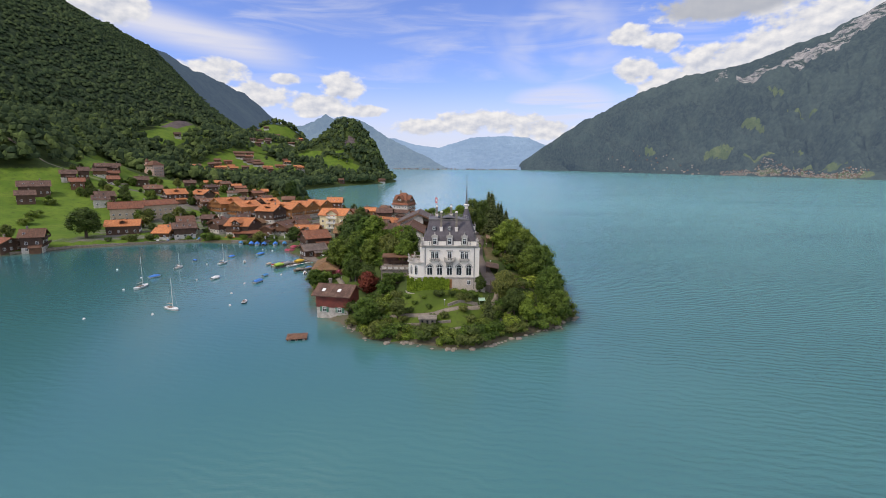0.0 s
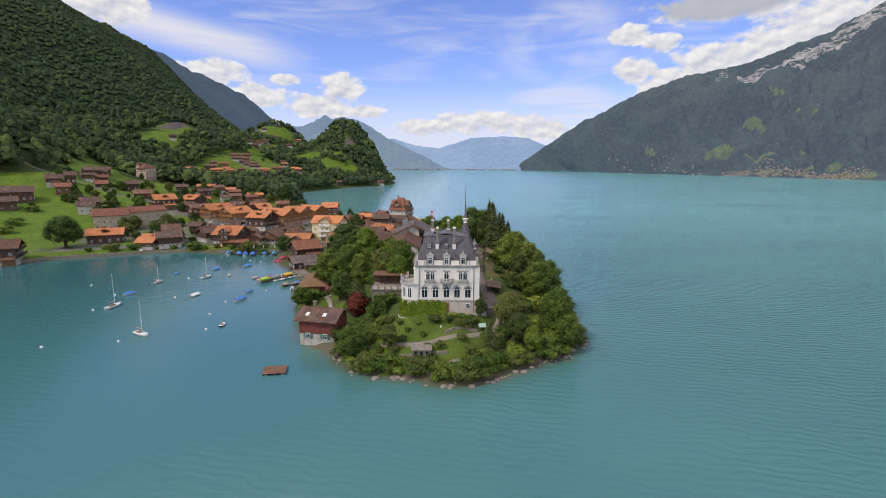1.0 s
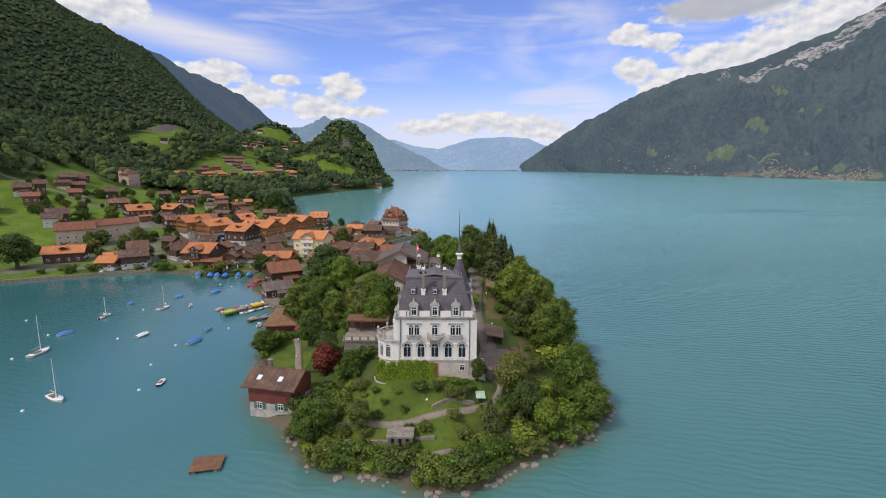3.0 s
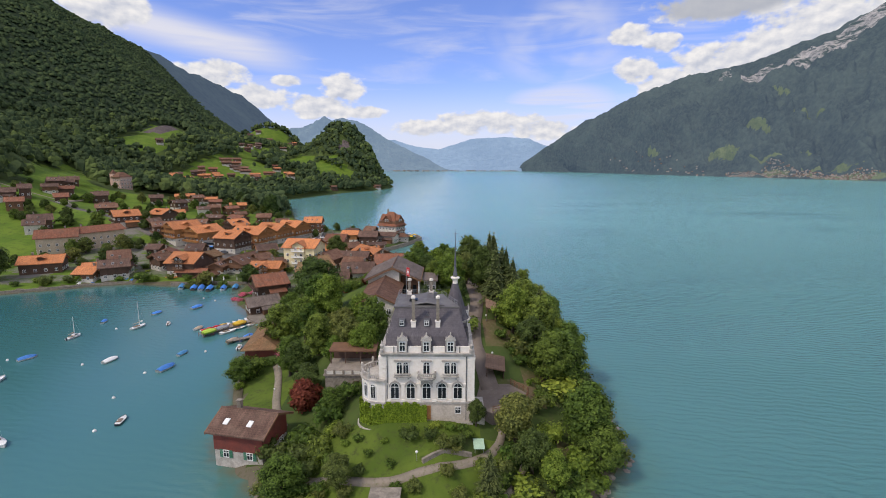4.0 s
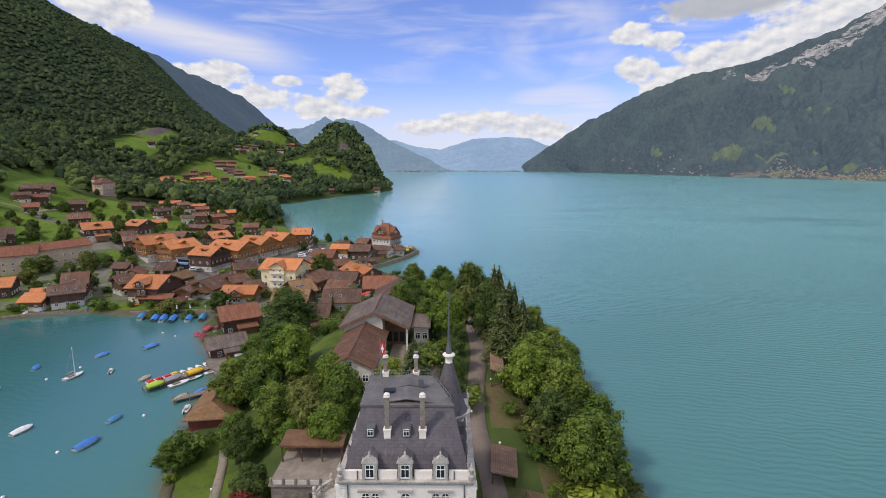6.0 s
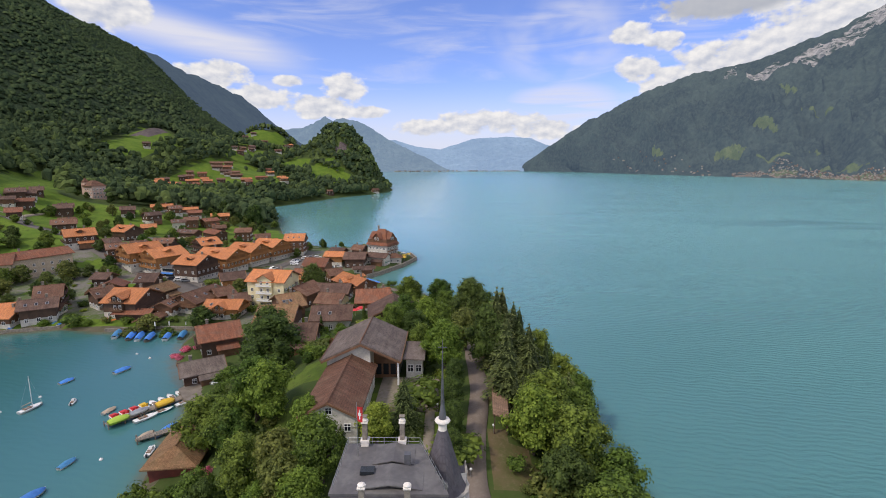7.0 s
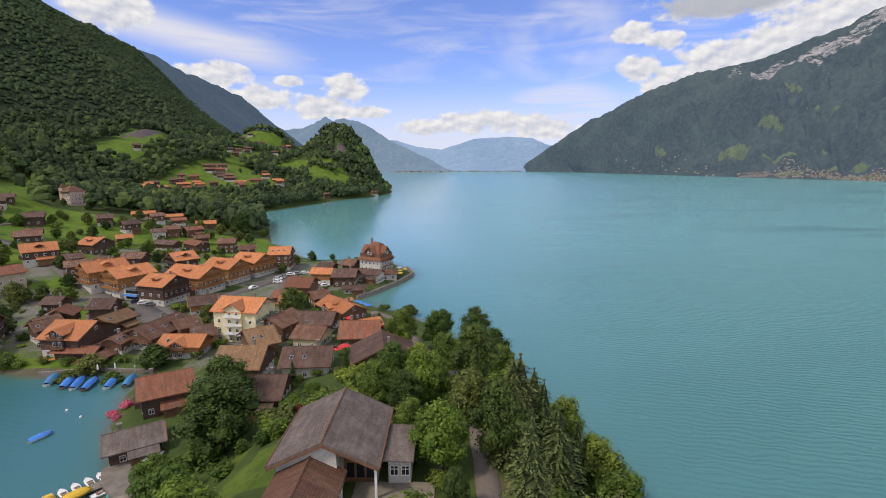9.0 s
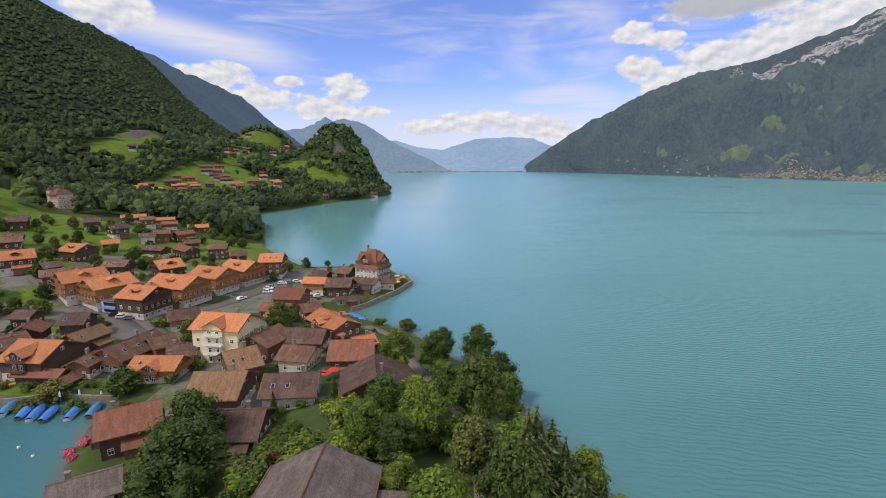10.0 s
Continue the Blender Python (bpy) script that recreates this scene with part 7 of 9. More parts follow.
slab(bm, [(-4.4, 4.6, 12.6), (4.4, 4.6, 12.6), (4.4, 8.2, 12.9), (-4.4, 8.2, 12.9)], 0.3)
part("canopy", bm, TIMBER_M, annex)
bm = bmesh.new()
box(bm, 0, 7.4, 11.3, 8.2, 0.3, 2.6)
part("back_wall", bm, TIMBER_D, annex)
for x in (-4.1, -1.4, 1.4, 4.1):
    bm = bmesh.new()
    box(bm, x, 4.8, 11.3, 0.18, 0.18, 2.5)
    part("post", bm, TIMBER_D, annex)
bm = bmesh.new()
box(bm, 1.4, -0.04, 7.6, 1.1, 0.14, 2.4)
part("door", bm, TIMBER_D, annex)
bm = bmesh.new()
for i in range(9):
    box(bm, 2.6, -0.6 - i * 0.42, 6.9 - i * 0.19, 1.6, 0.46, 0.5)
part("steps", bm, STONE, annex)


def open_shed(x, y, turn, long, wide, z, roofmat, label):
    """A shelter: posts, back boards and a low pitched roof."""
    ob = thing("shelter", Matrix.Translation((x, y, z)) @ Matrix.Rotation(radians(turn), 4, "Z"), label, "shed")
    bm = bmesh.new()
    slab(bm, [(-long / 2, -wide / 2, 2.5), (long / 2, -wide / 2, 2.5), (long / 2, wide / 2, 3.1), (-long / 2, wide / 2, 3.1)], 0.18)
    part("roof", bm, roofmat, ob)
    for sx in (-1, 0, 1):
        for sy in (-1, 1):
            bm = bmesh.new()
            box(bm, sx * (long / 2 - 0.3), sy * (wide / 2 - 0.3), 0.9, 0.16, 0.16, 3.8 if sy > 0 else 3.2)
            part("post", bm, TIMBER_D, ob)
    bm = bmesh.new()
    for i in range(5):
        box(bm, 0, -wide / 2 + 0.3, 0.2 + i * 0.36, long - 0.8, 0.05, 0.32)
    part("boarding", bm, TIMBER_D, ob)
    return ob


open_shed(10.0, 135.4, 84, 6.8, 3.6, 7.6, SHEDROOF, "brown-roofed open wooden shelter beside the lane")
open_shed(11.3, 159.0, 86, 9.0, 2.5, gz(11.3, 159) - 0.2, SHEDROOF, "long brown-roofed wooden shelter along the lane")
bm = bmesh.new()
prism(bm, [(5.2, 121.5), (8.0, 119.8), (13.2, 122.0), (14.6, 126.5), (12.0, 130.0), (6.8, 130.2)], "z", 5.0, 8.45)
tagged(part("courtyard", bm, LANE), "grey paved yard beside the castle", "yard", kind="structure")
for a, b in (((14.6, 126.6), (12.2, 130.0)), ((13.3, 122.2), (14.7, 126.4)), ((8.1, 120.0), (13.1, 122.1))):
    f = thing("wooden_fence", Matrix(), "brown wooden rail fence round the yard", "fence", "yard fences")
    for i in range(5):
        bm = bmesh.new()
        x, y = a[0] + (b[0] - a[0]) * i / 4, a[1] + (b[1] - a[1]) * i / 4
        box(bm, x, y, 8.9, 0.12, 0.12, 1.3)
        part("post", bm, TIMBER_M, f)
    for z in (9.0, 9.4):
        bm = bmesh.new()
        cyl(bm, (*a, z), (*b, z), 0.05, 0.05, 5)
        part("rail", bm, TIMBER_M, f)
bm = bmesh.new()
prism(bm, [(4.4, 119.6), (6.8, 119.6), (6.8, 124.5), (4.4, 124.5)], "z", 5.0, 8.8)
tagged(part("terrace_block", bm, STONE), "stone terrace beside the castle wall", "terrace")
# table on the lawn
tt = thing("garden_table", pose(5.6, 115.2, gz(5.6, 115.2)), "pale green table-tennis table on the castle lawn", "table")
bm = bmesh.new()
box(bm, 0, 0, 0.76, 1.6, 2.74, 0.06)
part("tabletop", bm, plain("pale_green_board", (0.42, 0.58, 0.42), 0.5), tt)
for sx in (-1, 1):
    for sy in (-1, 1):
        bm = bmesh.new()
        box(bm, sx * 0.6, sy * 1.1, 0.34, 0.07, 0.07, 0.8)
        part("leg", bm, METAL, tt)
# small stone hut and garden walls
hut = thing("garden_hut", pose(-7.2, 106.0, gz(-7.2, 106) - 0.2), "small grey stone garden hut with a flat roof", "hut")
bm = bmesh.new()
box(bm, 0, 0, 1.0, 3.6, 2.4, 2.2)
part("wall", bm, RUBBLE, hut)
bm = bmesh.new()
box(bm, 0, -0.1, 2.2, 4.1, 2.9, 0.25)
part("roof", bm, RUBBLE, hut)
for i in range(3):
    bm = bmesh.new()
    box(bm, -1.1 + i * 1.1, -1.22, 1.1, 0.45, 0.08, 1.4)
    part("slot", bm, GLASS, hut)
stone_wall([(-17, 107.4), (-14, 106.8), (-9, 106.4)], 0.45, 0.35)
stone_wall([(-5, 106.4), (-2, 106.2)], 0.5, 0.35)
stone_wall([(-2.6, 111.6), (0.5, 113.4), (4.5, 113.6)], 0.6, 0.4)
for x, y in ((-21, 113.5), (-3.4, 112), (-33, 139), (-35.5, 149), (-29.5, 130), (6.0, 146), (9.8, 139), (9.9, 155), (1.2, 160), (1.2, 172), (-2.2, 182)):
    l = thing("garden_lamp", pose(x, y, gz(x, y)), "white globe lamp on a thin post by the path", "lamp", "garden lamps")
    bm = bmesh.new()
    cyl(bm, (0, 0, -0.3), (0, 0, 1.2), 0.05, 0.04, 6)
    part("post", bm, METAL, l)
    bm = bmesh.new()
    bmesh.ops.create_icosphere(bm, subdivisions=2, radius=0.2, matrix=Matrix.Translation((0, 0, 1.35)))
    part("globe", bm, PAINT, l, smooth=True)

# ---- hall behind the castle ----
HALL = (-12.5, 174.6, 0.0)
WING = (-14.2, 159.2, 90, 18.6, 9.0, 5.5)


def build_hall():
    """A broad gabled hall, its ridge along its own y, with an open porch corner and a low side roof."""
    ob = thing("hall", Matrix.Translation((HALL[0], HALL[1], 13.4)) @ Matrix.Rotation(radians(HALL[2]), 4, "Z"), "large grey-brown roofed hall with white gable walls", "hall")
    bm = bmesh.new()
    prism(bm, [(-6.2, -1.5), (6.2, -1.5), (6.2, 5.2), (0, 8.0), (-6.2, 5.2)], "y", -2.5, 7.2)
    part("wall", bm, PLASTER, ob)
    bm = bmesh.new()
    prism(bm, [(-6.2, -1.5), (1.6, -1.5), (1.6, 7.2), (0, 8.0), (-6.2, 5.2)], "y", -6.6, -2.5)
    part("front_wall", bm, PLASTER, ob, "white gable wall")
    bm = bmesh.new()
    for s in (-1, 1):
        slab(bm, [(0, -7.4, 8.5), (0, 7.8, 8.5), (s * 7.1, 7.8, 5.2), (s * 7.1, -7.4, 5.2)], 0.28)
    part("roof", bm, GREYTILE, ob, "weathered grey-brown tiled roof")
    bm = bmesh.new()
    cyl(bm, (0, -7.42, 8.52), (0, 7.82, 8.52), 0.13, 0.13, 6)
    part("ridge_cap", bm, BROWN, ob)
    for s in (-1, 1):
        bm = bmesh.new()
        slab(bm, [(s * 7.1, -7.42, 5.30), (s * 7.28, -7.42, 5.24), (s * 7.28, 7.82, 5.24), (s * 7.1, 7.82, 5.30)], 0.26)
        part("gutter", bm, TIMBER_M, ob)
    bm = bmesh.new()
    prism(bm, [(-7.1, 4.92), (0, 8.22), (7.1, 4.92), (7.1, 4.55), (0, 7.8), (-7.1, 4.55)], "y", -7.44, -7.28)
    part("bargeboard", bm, TIMBER_M, ob)
    bm = bmesh.new()
    box(bm, 6.5, -6.4, 1.9, 0.32, 0.32, 6.4)
    part("column", bm, PAINT, ob)
    bm = bmesh.new()
    box(bm, 3.9, -2.62, 2.2, 4.5, 0.16, 5.6)
    porch = part("porch_front", bm, TIMBER_M, ob, "brown timber porch front")
    for i in range(3):
        shared("pane", PANE_ME, porch, Matrix.Translation((2.5 + i * 1.35, -2.74, 1.6)) @ Matrix.Diagonal((1.15, 1, 2.4, 1)))
    bm = bmesh.new()
    slab(bm, [(7.3, -5.0, 4.6), (11.2, -5.0, 4.4), (11.2, 4.0, 4.4), (7.3, 4.0, 4.6)], 0.25)
    part("porch_roof", bm, GREYTILE, ob)
    bm = bmesh.new()
    box(bm, 9.2, 0.2, 1.3, 3.0, 7.0, 6.0)
    part("porch_wall", bm, PLASTER, ob)
    for i in range(2):
        window(ob, Matrix.Translation((8.5 + i * 1.5, -3.36, 2.0)), 1.1, 1.5)
    return ob


build_hall()
bm = bmesh.new()
prism(bm, [(-9.2, 160.0), (1.4, 160.0), (1.4, 171.5), (-9.2, 171.5)], "z", 10.5, 13.55)
tagged(part("forecourt", bm, GRAVEL), "pale paved forecourt in front of the hall", "yard", kind="structure")
gable_house(*WING, roof=BROWN, wall=PLASTER, base=PLASTER, pitch=0.50, over=0.6, name="hall_wing", group="", extra="joined to the large hall", stack=False, z=14.0)
# red boathouse on the water
gable_house(-30.6, 121.4, -12, 10.2, 8.8, 7.1, roof=DARK, wall=TIMBER_R, base=STONE, name="boathouse", group="", extra="on piles in the water", z=0.9)
for dx in (-2.6, 1.4):
    s_ = thing("roof_light", pose(-31 + dx, 121.4 - 2.3 - 0.2 * dx, 7.0, 24, 0, -12), "white framed roof light on the boathouse", "window", "boathouse roof lights")
    bm = bmesh.new()
    box(bm, 0, 0, 0, 0.8, 1.1, 0.12)
    part("frame", bm, PAINT, s_)
gable_house(-44.0, 166.5, 97, 17.0, 9.0, 5.0, roof=MOSSY, wall=TIMBER_R, base=TIMBER_R, name="boat_shed", group="", extra="on the harbour edge", stack=False, hip=3.4, windows=False, z=0.7)


# ---- harbour: piers, boats, raft, buoys ----
def hull_mesh(bm, length, beam, depth, sharp=1.0, stern=0.75, sheer=0.12):
    """A boat's hull: sections from stern to bow, open top; bow at +x."""
    n = 9
    secs = []
    for i in range(n):
        f = i / (n - 1)
        x = (f - 0.5) * length
        w = beam / 2 * (stern + (1 - stern) * math.sin(math.pi * min(1, f * 1.4) / 2)) * (1 - max(0, (f - 0.45) / 0.55) ** (1.9 + sharp)) + 0.015
        top = depth * (0.62 + sheer * 4 * (f - 0.4) ** 2)
        keel = -depth * 0.38 * (1 - max(0, (f - 0.6) / 0.4) ** 2)
        secs.append([bm.verts.new((x, s * w * k_, z)) for s, k_, z in ((-1, 1, top), (-1, 0.86, top * 0.25), (-1, 0.45, keel * 0.8), (1, 0.45, keel * 0.8), (1, 0.86, top * 0.25), (1, 1, top))])
    for a, b in zip(secs, secs[1:]):
        for i in range(5):
            bm.faces.new((a[i], a[i + 1], b[i + 1], b[i]))
    bm.faces.new(secs[0][::-1])
    bm.faces.new(secs[-1])
    return secs


def lid(bm, length, beam, z, rise, stern=0.75, sharp=1.0, shrink=0.97, n=9):
    """A cambered deck or cover over a hull."""
    prev = None
    for i in range(n):
        f = i / (n - 1)
        x = (f - 0.5) * length * shrink
        w = shrink * beam / 2 * (stern + (1 - stern) * math.sin(math.pi * min(1, f * 1.4) / 2)) * (1 - max(0, (f - 0.45) / 0.55) ** (1.9 + sharp)) + 0.012
        up = rise * math.sin(math.pi * min(1.0, 0.12 + f * 0.88)) ** 0.7 + 0.02 * math.sin(i * 2.1)
        row = [bm.verts.new((x, w * k_, z + up * (1 - abs(k_) ** 1.6))) for k_ in (-1, -0.55, 0, 0.55, 1)]
        if prev:
            for j in range(4):
                bm.faces.new((prev[j], prev[j + 1], row[j + 1], row[j]))
        prev = row


def boat(x, y, turn, length=5.5, hull=None, cover=None, mast=0.0, cabin=False, label="", name="boat", z=0.0, group="moored boats"):
    """A moored boat with hull, deck or cover, and what it carries."""
    hull = hull or HULL
    if group in ("moored boats", "shore boats"):
        turn, length = turn + 46, length * ((0.82 if mast else 0.72) if group == "moored boats" else 1.2 if z < 0.3 else 0.95)
    ob = thing(name, Matrix.Translation((x, y, z)) @ Matrix.Rotation(radians(turn), 4, "Z"), label, "boat", group)
    beam, depth = length * (0.30 if group == "shore boats" else 0.44 if cover and name == "boat" else 0.36), length * 0.13 + 0.12
    bm = bmesh.new()
    hull_mesh(bm, length, beam, depth)
    part("hull", bm, hull, ob, smooth=True)
    if cover:
        bm = bmesh.new()
        lid(bm, length, beam, depth * 0.66, 0.16 * length * 0.75 + 0.12, shrink=1.03)
        part("cover", bm, cover, ob, smooth=True)
    else:
        bm = bmesh.new()
        lid(bm, length, beam, depth * 0.60, 0.10)
        part("deck", bm, HULL if hull is not HULL else PAINT, ob)
        bm = bmesh.new()
        box(bm, -length * 0.14, 0, depth * 0.78, length * 0.34, beam * 0.5, 0.14)
        part("cockpit", bm, GREYWOOD, ob)
        for k_ in (-0.26, -0.05):
            bm = bmesh.new()
            box(bm, length * k_, 0, depth * 0.9, 0.22, beam * 0.62, 0.06)
            part("thwart", bm, TIMBER_M, ob)
    if cabin:
        bm = bmesh.new()
        prism(bm, [(-0.05 * length, depth * 0.6), (0.26 * length, depth * 0.6), (0.20 * length, depth * 0.6 + 0.5), (0.0, depth * 0.6 + 0.62)], "y", -beam * 0.27, beam * 0.27)
        c = part("cabin", bm, HULL, ob)
        bm = bmesh.new()
        box(bm, 0.08 * length, 0, depth * 0.6 + 0.36, 0.14 * length, beam * 0.545, 0.16)
        part("cabin_window", bm, GLASS, c)
        bm = bmesh.new()
        box(bm, -length * 0.52, 0, depth * 0.5, 0.3, 0.26, 0.7)
        part("outboard_motor", bm, DARKHULL, ob)
    if mast:
        bm = bmesh.new()
        cyl(bm, (length * 0.08, 0, depth * 0.4), (length * 0.08, 0, mast), 0.085, 0.05, 6)
        m_ = part("mast", bm, PAINT, ob)
        bm = bmesh.new()
        cyl(bm, (length * 0.06, 0, depth + 0.7), (-length * 0.36, 0, depth + 0.62), 0.05, 0.05, 6)
        part("boom", bm, METAL, m_)
        bm = bmesh.new()
        cyl(bm, (length * 0.04, 0, depth + 0.80), (-length * 0.34, 0, depth + 0.72), 0.11, 0.08, 6)
        part("furled_sail", bm, BEIGECOVER if cover is None else cover, m_)
        for e_ in (length * 0.48, -length * 0.48):
            bm = bmesh.new()
            cyl(bm, (length * 0.08, 0, mast - 0.2), (e_, 0, depth * 0.8), 0.012, 0.012, 3)
            part("stay", bm, METAL, m_)
    return ob


def buoy(x, y):
    b = thing("buoy", pose(x, y, 0.05), "small white mooring buoy on the water", "buoy", "mooring buoys")
    bm = bmesh.new()
    bmesh.ops.create_icosphere(bm, subdivisions=2, radius=0.34)
    part("float", bm, PAINT, b, smooth=True)
    bm = bmesh.new()
    lathe(bm, [(0.05, 0.3), (0.09, 0.36), (0.04, 0.48)], 6)
    part("ring", bm, METAL, b)


COVERED = "boat under a blue tarpaulin moored in the bay"
boat(-97, 147.5, 42, 7.2, mast=9.5, label="white sailing boat with a bare mast moored in the bay", name="sailing_boat")
boat(-75, 124.5, -75, 6.4, mast=8.5, label="white sailing boat with a furled sail at its buoy", name="sailing_boat")
boat(-101, 161, 15, 5.6, cover=BLUECOVER, label=COVERED)
boat(-101, 176, 40, 5.6, mast=6.0, cabin=True, label="white cabin boat with a short mast moored in the bay")
boat(-102, 189.5, 60, 4.6, cover=BLUECOVER, label=COVERED)
boat(-80, 160, 30, 5.6, cover=PAINT, label="white motor boat under a pale cover")
boat(-88.5, 184.5, 30, 6.0, mast=7.5, label="small white sailing boat moored in the bay", name="sailing_boat")
boat(-91, 198, 25, 5.0, cover=BLUECOVER, label=COVERED)
boat(-81.5, 187.5, 65, 4.2, cabin=True, label="small white cabin boat with blue trim")
boat(-81.5, 204.5, 22, 6.2, cover=BLUECOVER, label=COVERED)
boat(-64, 155.5, 28, 6.6, cover=BLUECOVER, label=COVERED)
boat(-65, 164.5, 35, 4.8, cover=SKYCOVER, label="boat under a pale blue tarpaulin moored in the bay")
boat(-59, 132, 55, 5.0, hull=DARKHULL, label="dark-hulled motor boat with a white deck")
for bx_, by_ in ((-121, 172), (-92, 116), (-100.5, 144), (-77.5, 120), (-105, 160), (-85, 157.5), (-67.5, 153), (-61.5, 128.5), (-94, 183), (-66.5, 141), (-91, 190), (-85, 216), (-79.5, 213), (-60, 166)):
    buoy(bx_, by_)
# boats on the shore under the village
for i, (x, y, a, c) in enumerate(((-101, 231.5, 65, SKYCOVER), (-95.5, 230, 62, BLUECOVER), (-92.5, 229.5, 62, BLUECOVER), (-89, 229, 58, BLUECOVER), (-84, 230, 58, BLUECOVER), (-80, 231, 60, SKYCOVER))):
    boat(x, y, a, 6.2, hull=GREYWOOD if i % 2 else HULL, cover=c, label="rowing boat under a blue tarpaulin on the village shore", group="shore boats")
for x, y, a, c in ((-138, 236, 50, BLUECOVER), (-133.5, 239.5, 50, GREYWOOD), (-130.5, 240.5, 50, GREEN), (-127.8, 241, 50, SKYCOVER), (-125.5, 240.5, 50, BLUECOVER), (-122.5, 241.5, 55, YELLOW), (-120, 242.5, 55, BEIGECOVER), (-142, 233.5, 60, PAINT)):
    boat(x, y, a, 4.6, cover=c, label="small covered rowing boat drawn up on the bank", z=0.6, group="shore boats")
for x, y in ((-112, 243), (-108.5, 242.5)):
    boat(x, y, 30, 3.6, hull=ORANGEP, cover=ORANGEP, label="orange kayak lying on the grass", name="kayak", z=1.0, group="kayaks")
# boats at the hotel point
for i in range(4):
    boat(-34.5 + i * 1.7, 305 - i * 1.9, 35, 5.2, cover=BLUECOVER if i % 2 else SKYCOVER, label="boat under a blue tarpaulin by the lake promenade", group="promenade boats")


def pier(p, q, width, label):
    """A plank pier on posts."""
    p, q = Vector((*p, 0)), Vector((*q, 0))
    d = q - p
    ob = thing("pier", Matrix.Translation(p) @ Matrix.Rotation(math.atan2(d.y, d.x), 4, "Z"), label, "pier")
    n = int(d.length / 0.42)
    bm = bmesh.new()
    box(bm, 0, 0, 0, 0.36, width, 0.07)
    me = part("plank", bm, GREYWOOD, ob)
    me.matrix_basis = Matrix.Translation((0.2, 0, 0.72))
    for i in range(1, n):
        shared("plank", me.data, ob, Matrix.Translation((0.2 + i * 0.42, 0.03 * math.sin(i * 7), 0.72)))
    for s in (-1, 1):
        bm = bmesh.new()
        box(bm, d.length / 2, s * (width / 2 - 0.2), 0.6, d.length, 0.16, 0.16)
        part("beam", bm, GREYWOOD, ob)
        for i in range(int(d.length / 3) + 1):
            bm = bmesh.new()
            cyl(bm, (i * 3.0, s * (width / 2 + 0.05), -1.5), (i * 3.0, s * (width / 2 + 0.05), 1.15), 0.12, 0.11, 7)
            part("post", bm, GREYWOOD, ob)
    return ob


pier((-66.5, 176.8), (-56.2, 190.8), 2.2, "weathered plank pier lined with hire boats")
pier((-57, 171.6), (-50.5, 176.5), 1.8, "short weathered plank pier in the harbour")
bm = bmesh.new()
prism(bm, [(-60, 192), (-54.5, 203.5), (-48.5, 201), (-47, 189), (-52, 184), (-57, 188)], "z", -1.0, 1.2)
tagged(part("quay", bm, GREYWOOD), "wooden harbour deck in front of the boathouse", "quay", kind="structure")
stone_wall([(-52, 184), (-49, 174), (-47.5, 168)], 1.0, 0.5, RUBBLE, "harbour wall of grey stone", 1.5)


def pedal_boat(x, y, turn, mat, label):
    ob = thing("pedal_boat", Matrix.Translation((x, y, 0.05)) @ Matrix.Rotation(radians(turn), 4, "Z"), label, "pedal boat", "hire boats")
    for s in (-1, 1):
        bm = bmesh.new()
        vs = hull_mesh(bm, 3.4, 0.6, 0.6, stern=0.9)
        bmesh.ops.translate(bm, verts=bm.verts, vec=(0, s * 0.55, 0))
        part("float", bm, PAINT, ob)
    bm = bmesh.new()
    box(bm, 0, 0, 0.42, 2.7, 1.5, 0.12)
    part("deck", bm, PAINT, ob)
    for s in (-1, 1):
        bm = bmesh.new()
        box(bm, -0.3, s * 0.36, 0.58, 0.6, 0.5, 0.24)
        box(bm, -0.65, s * 0.36, 0.85, 0.14, 0.5, 0.6)
        part("seat", bm, mat, ob)
    bm = bmesh.new()
    box(bm, 0.75, 0, 0.6, 0.8, 1.2, 0.26)
    part("foot_box", bm, mat, ob)


for i in range(9):
    hx_, hy_ = -67.3 + i * 1.13, 180.5 + i * 1.54
    if i < 3:
        pedal_boat(hx_, hy_, 143, REDPAINT, "red and white pedal boat moored at the pier")
    elif i == 3:
        pedal_boat(hx_, hy_, 143, YELLOW, "yellow and white pedal boat moored at the pier")
    else:
        boat(hx_, hy_, 143, 3.9, label="white rowing boat moored at the pier", name="rowing_boat", group="hire boats")
boat(-57.4, 193.6, 143, 4.2, hull=SKYCOVER, label="blue rowing boat moored by the boathouse", name="rowing_boat", group="hire boats")
for x, y, c, n_, lb in ((-65.0, 178.3, LIME, 2, "lime green kayak lying on the pier"), (-59.6, 185.7, YELLOW, 2, "yellow kayak lying on the pier")):
    for i in range(n_):
        boat(x + 0.55 * i, y - 0.4 * i, 54, 3.8, hull=c, cover=c, label=lb, name="kayak", z=0.92, group="pier kayaks")
boat(-62.6, 181.6, 54, 3.8, cover=METAL, label="grey covered dinghy on the pier", z=0.9, group="hire boats")
boat(-58.6, 183.6, 54, 4.2, hull=TEALCOVER, label="teal and white rowing boat beside the pier", name="rowing_boat", group="hire boats")
boat(-56.0, 187.4, 54, 4.4, label="white rowing boat beside the pier", name="rowing_boat", group="hire boats")
boat(-60.6, 180.6, 54, 5.0, label="slim white rowing boat beside the pier", name="rowing_boat", group="hire boats")
boat(-70.5, 183.5, 30, 4.6, cover=BEIGECOVER, label="boat under a beige tarpaulin moored by the pier")
boat(-54.0, 186.0, 110, 3.6, cover=TEALCOVER, label="boat under a teal tarpaulin by the quay")
boat(-53.5, 176.8, 25, 5.2, cover=BLUECOVER, label="boat under a blue tarpaulin at the short pier")
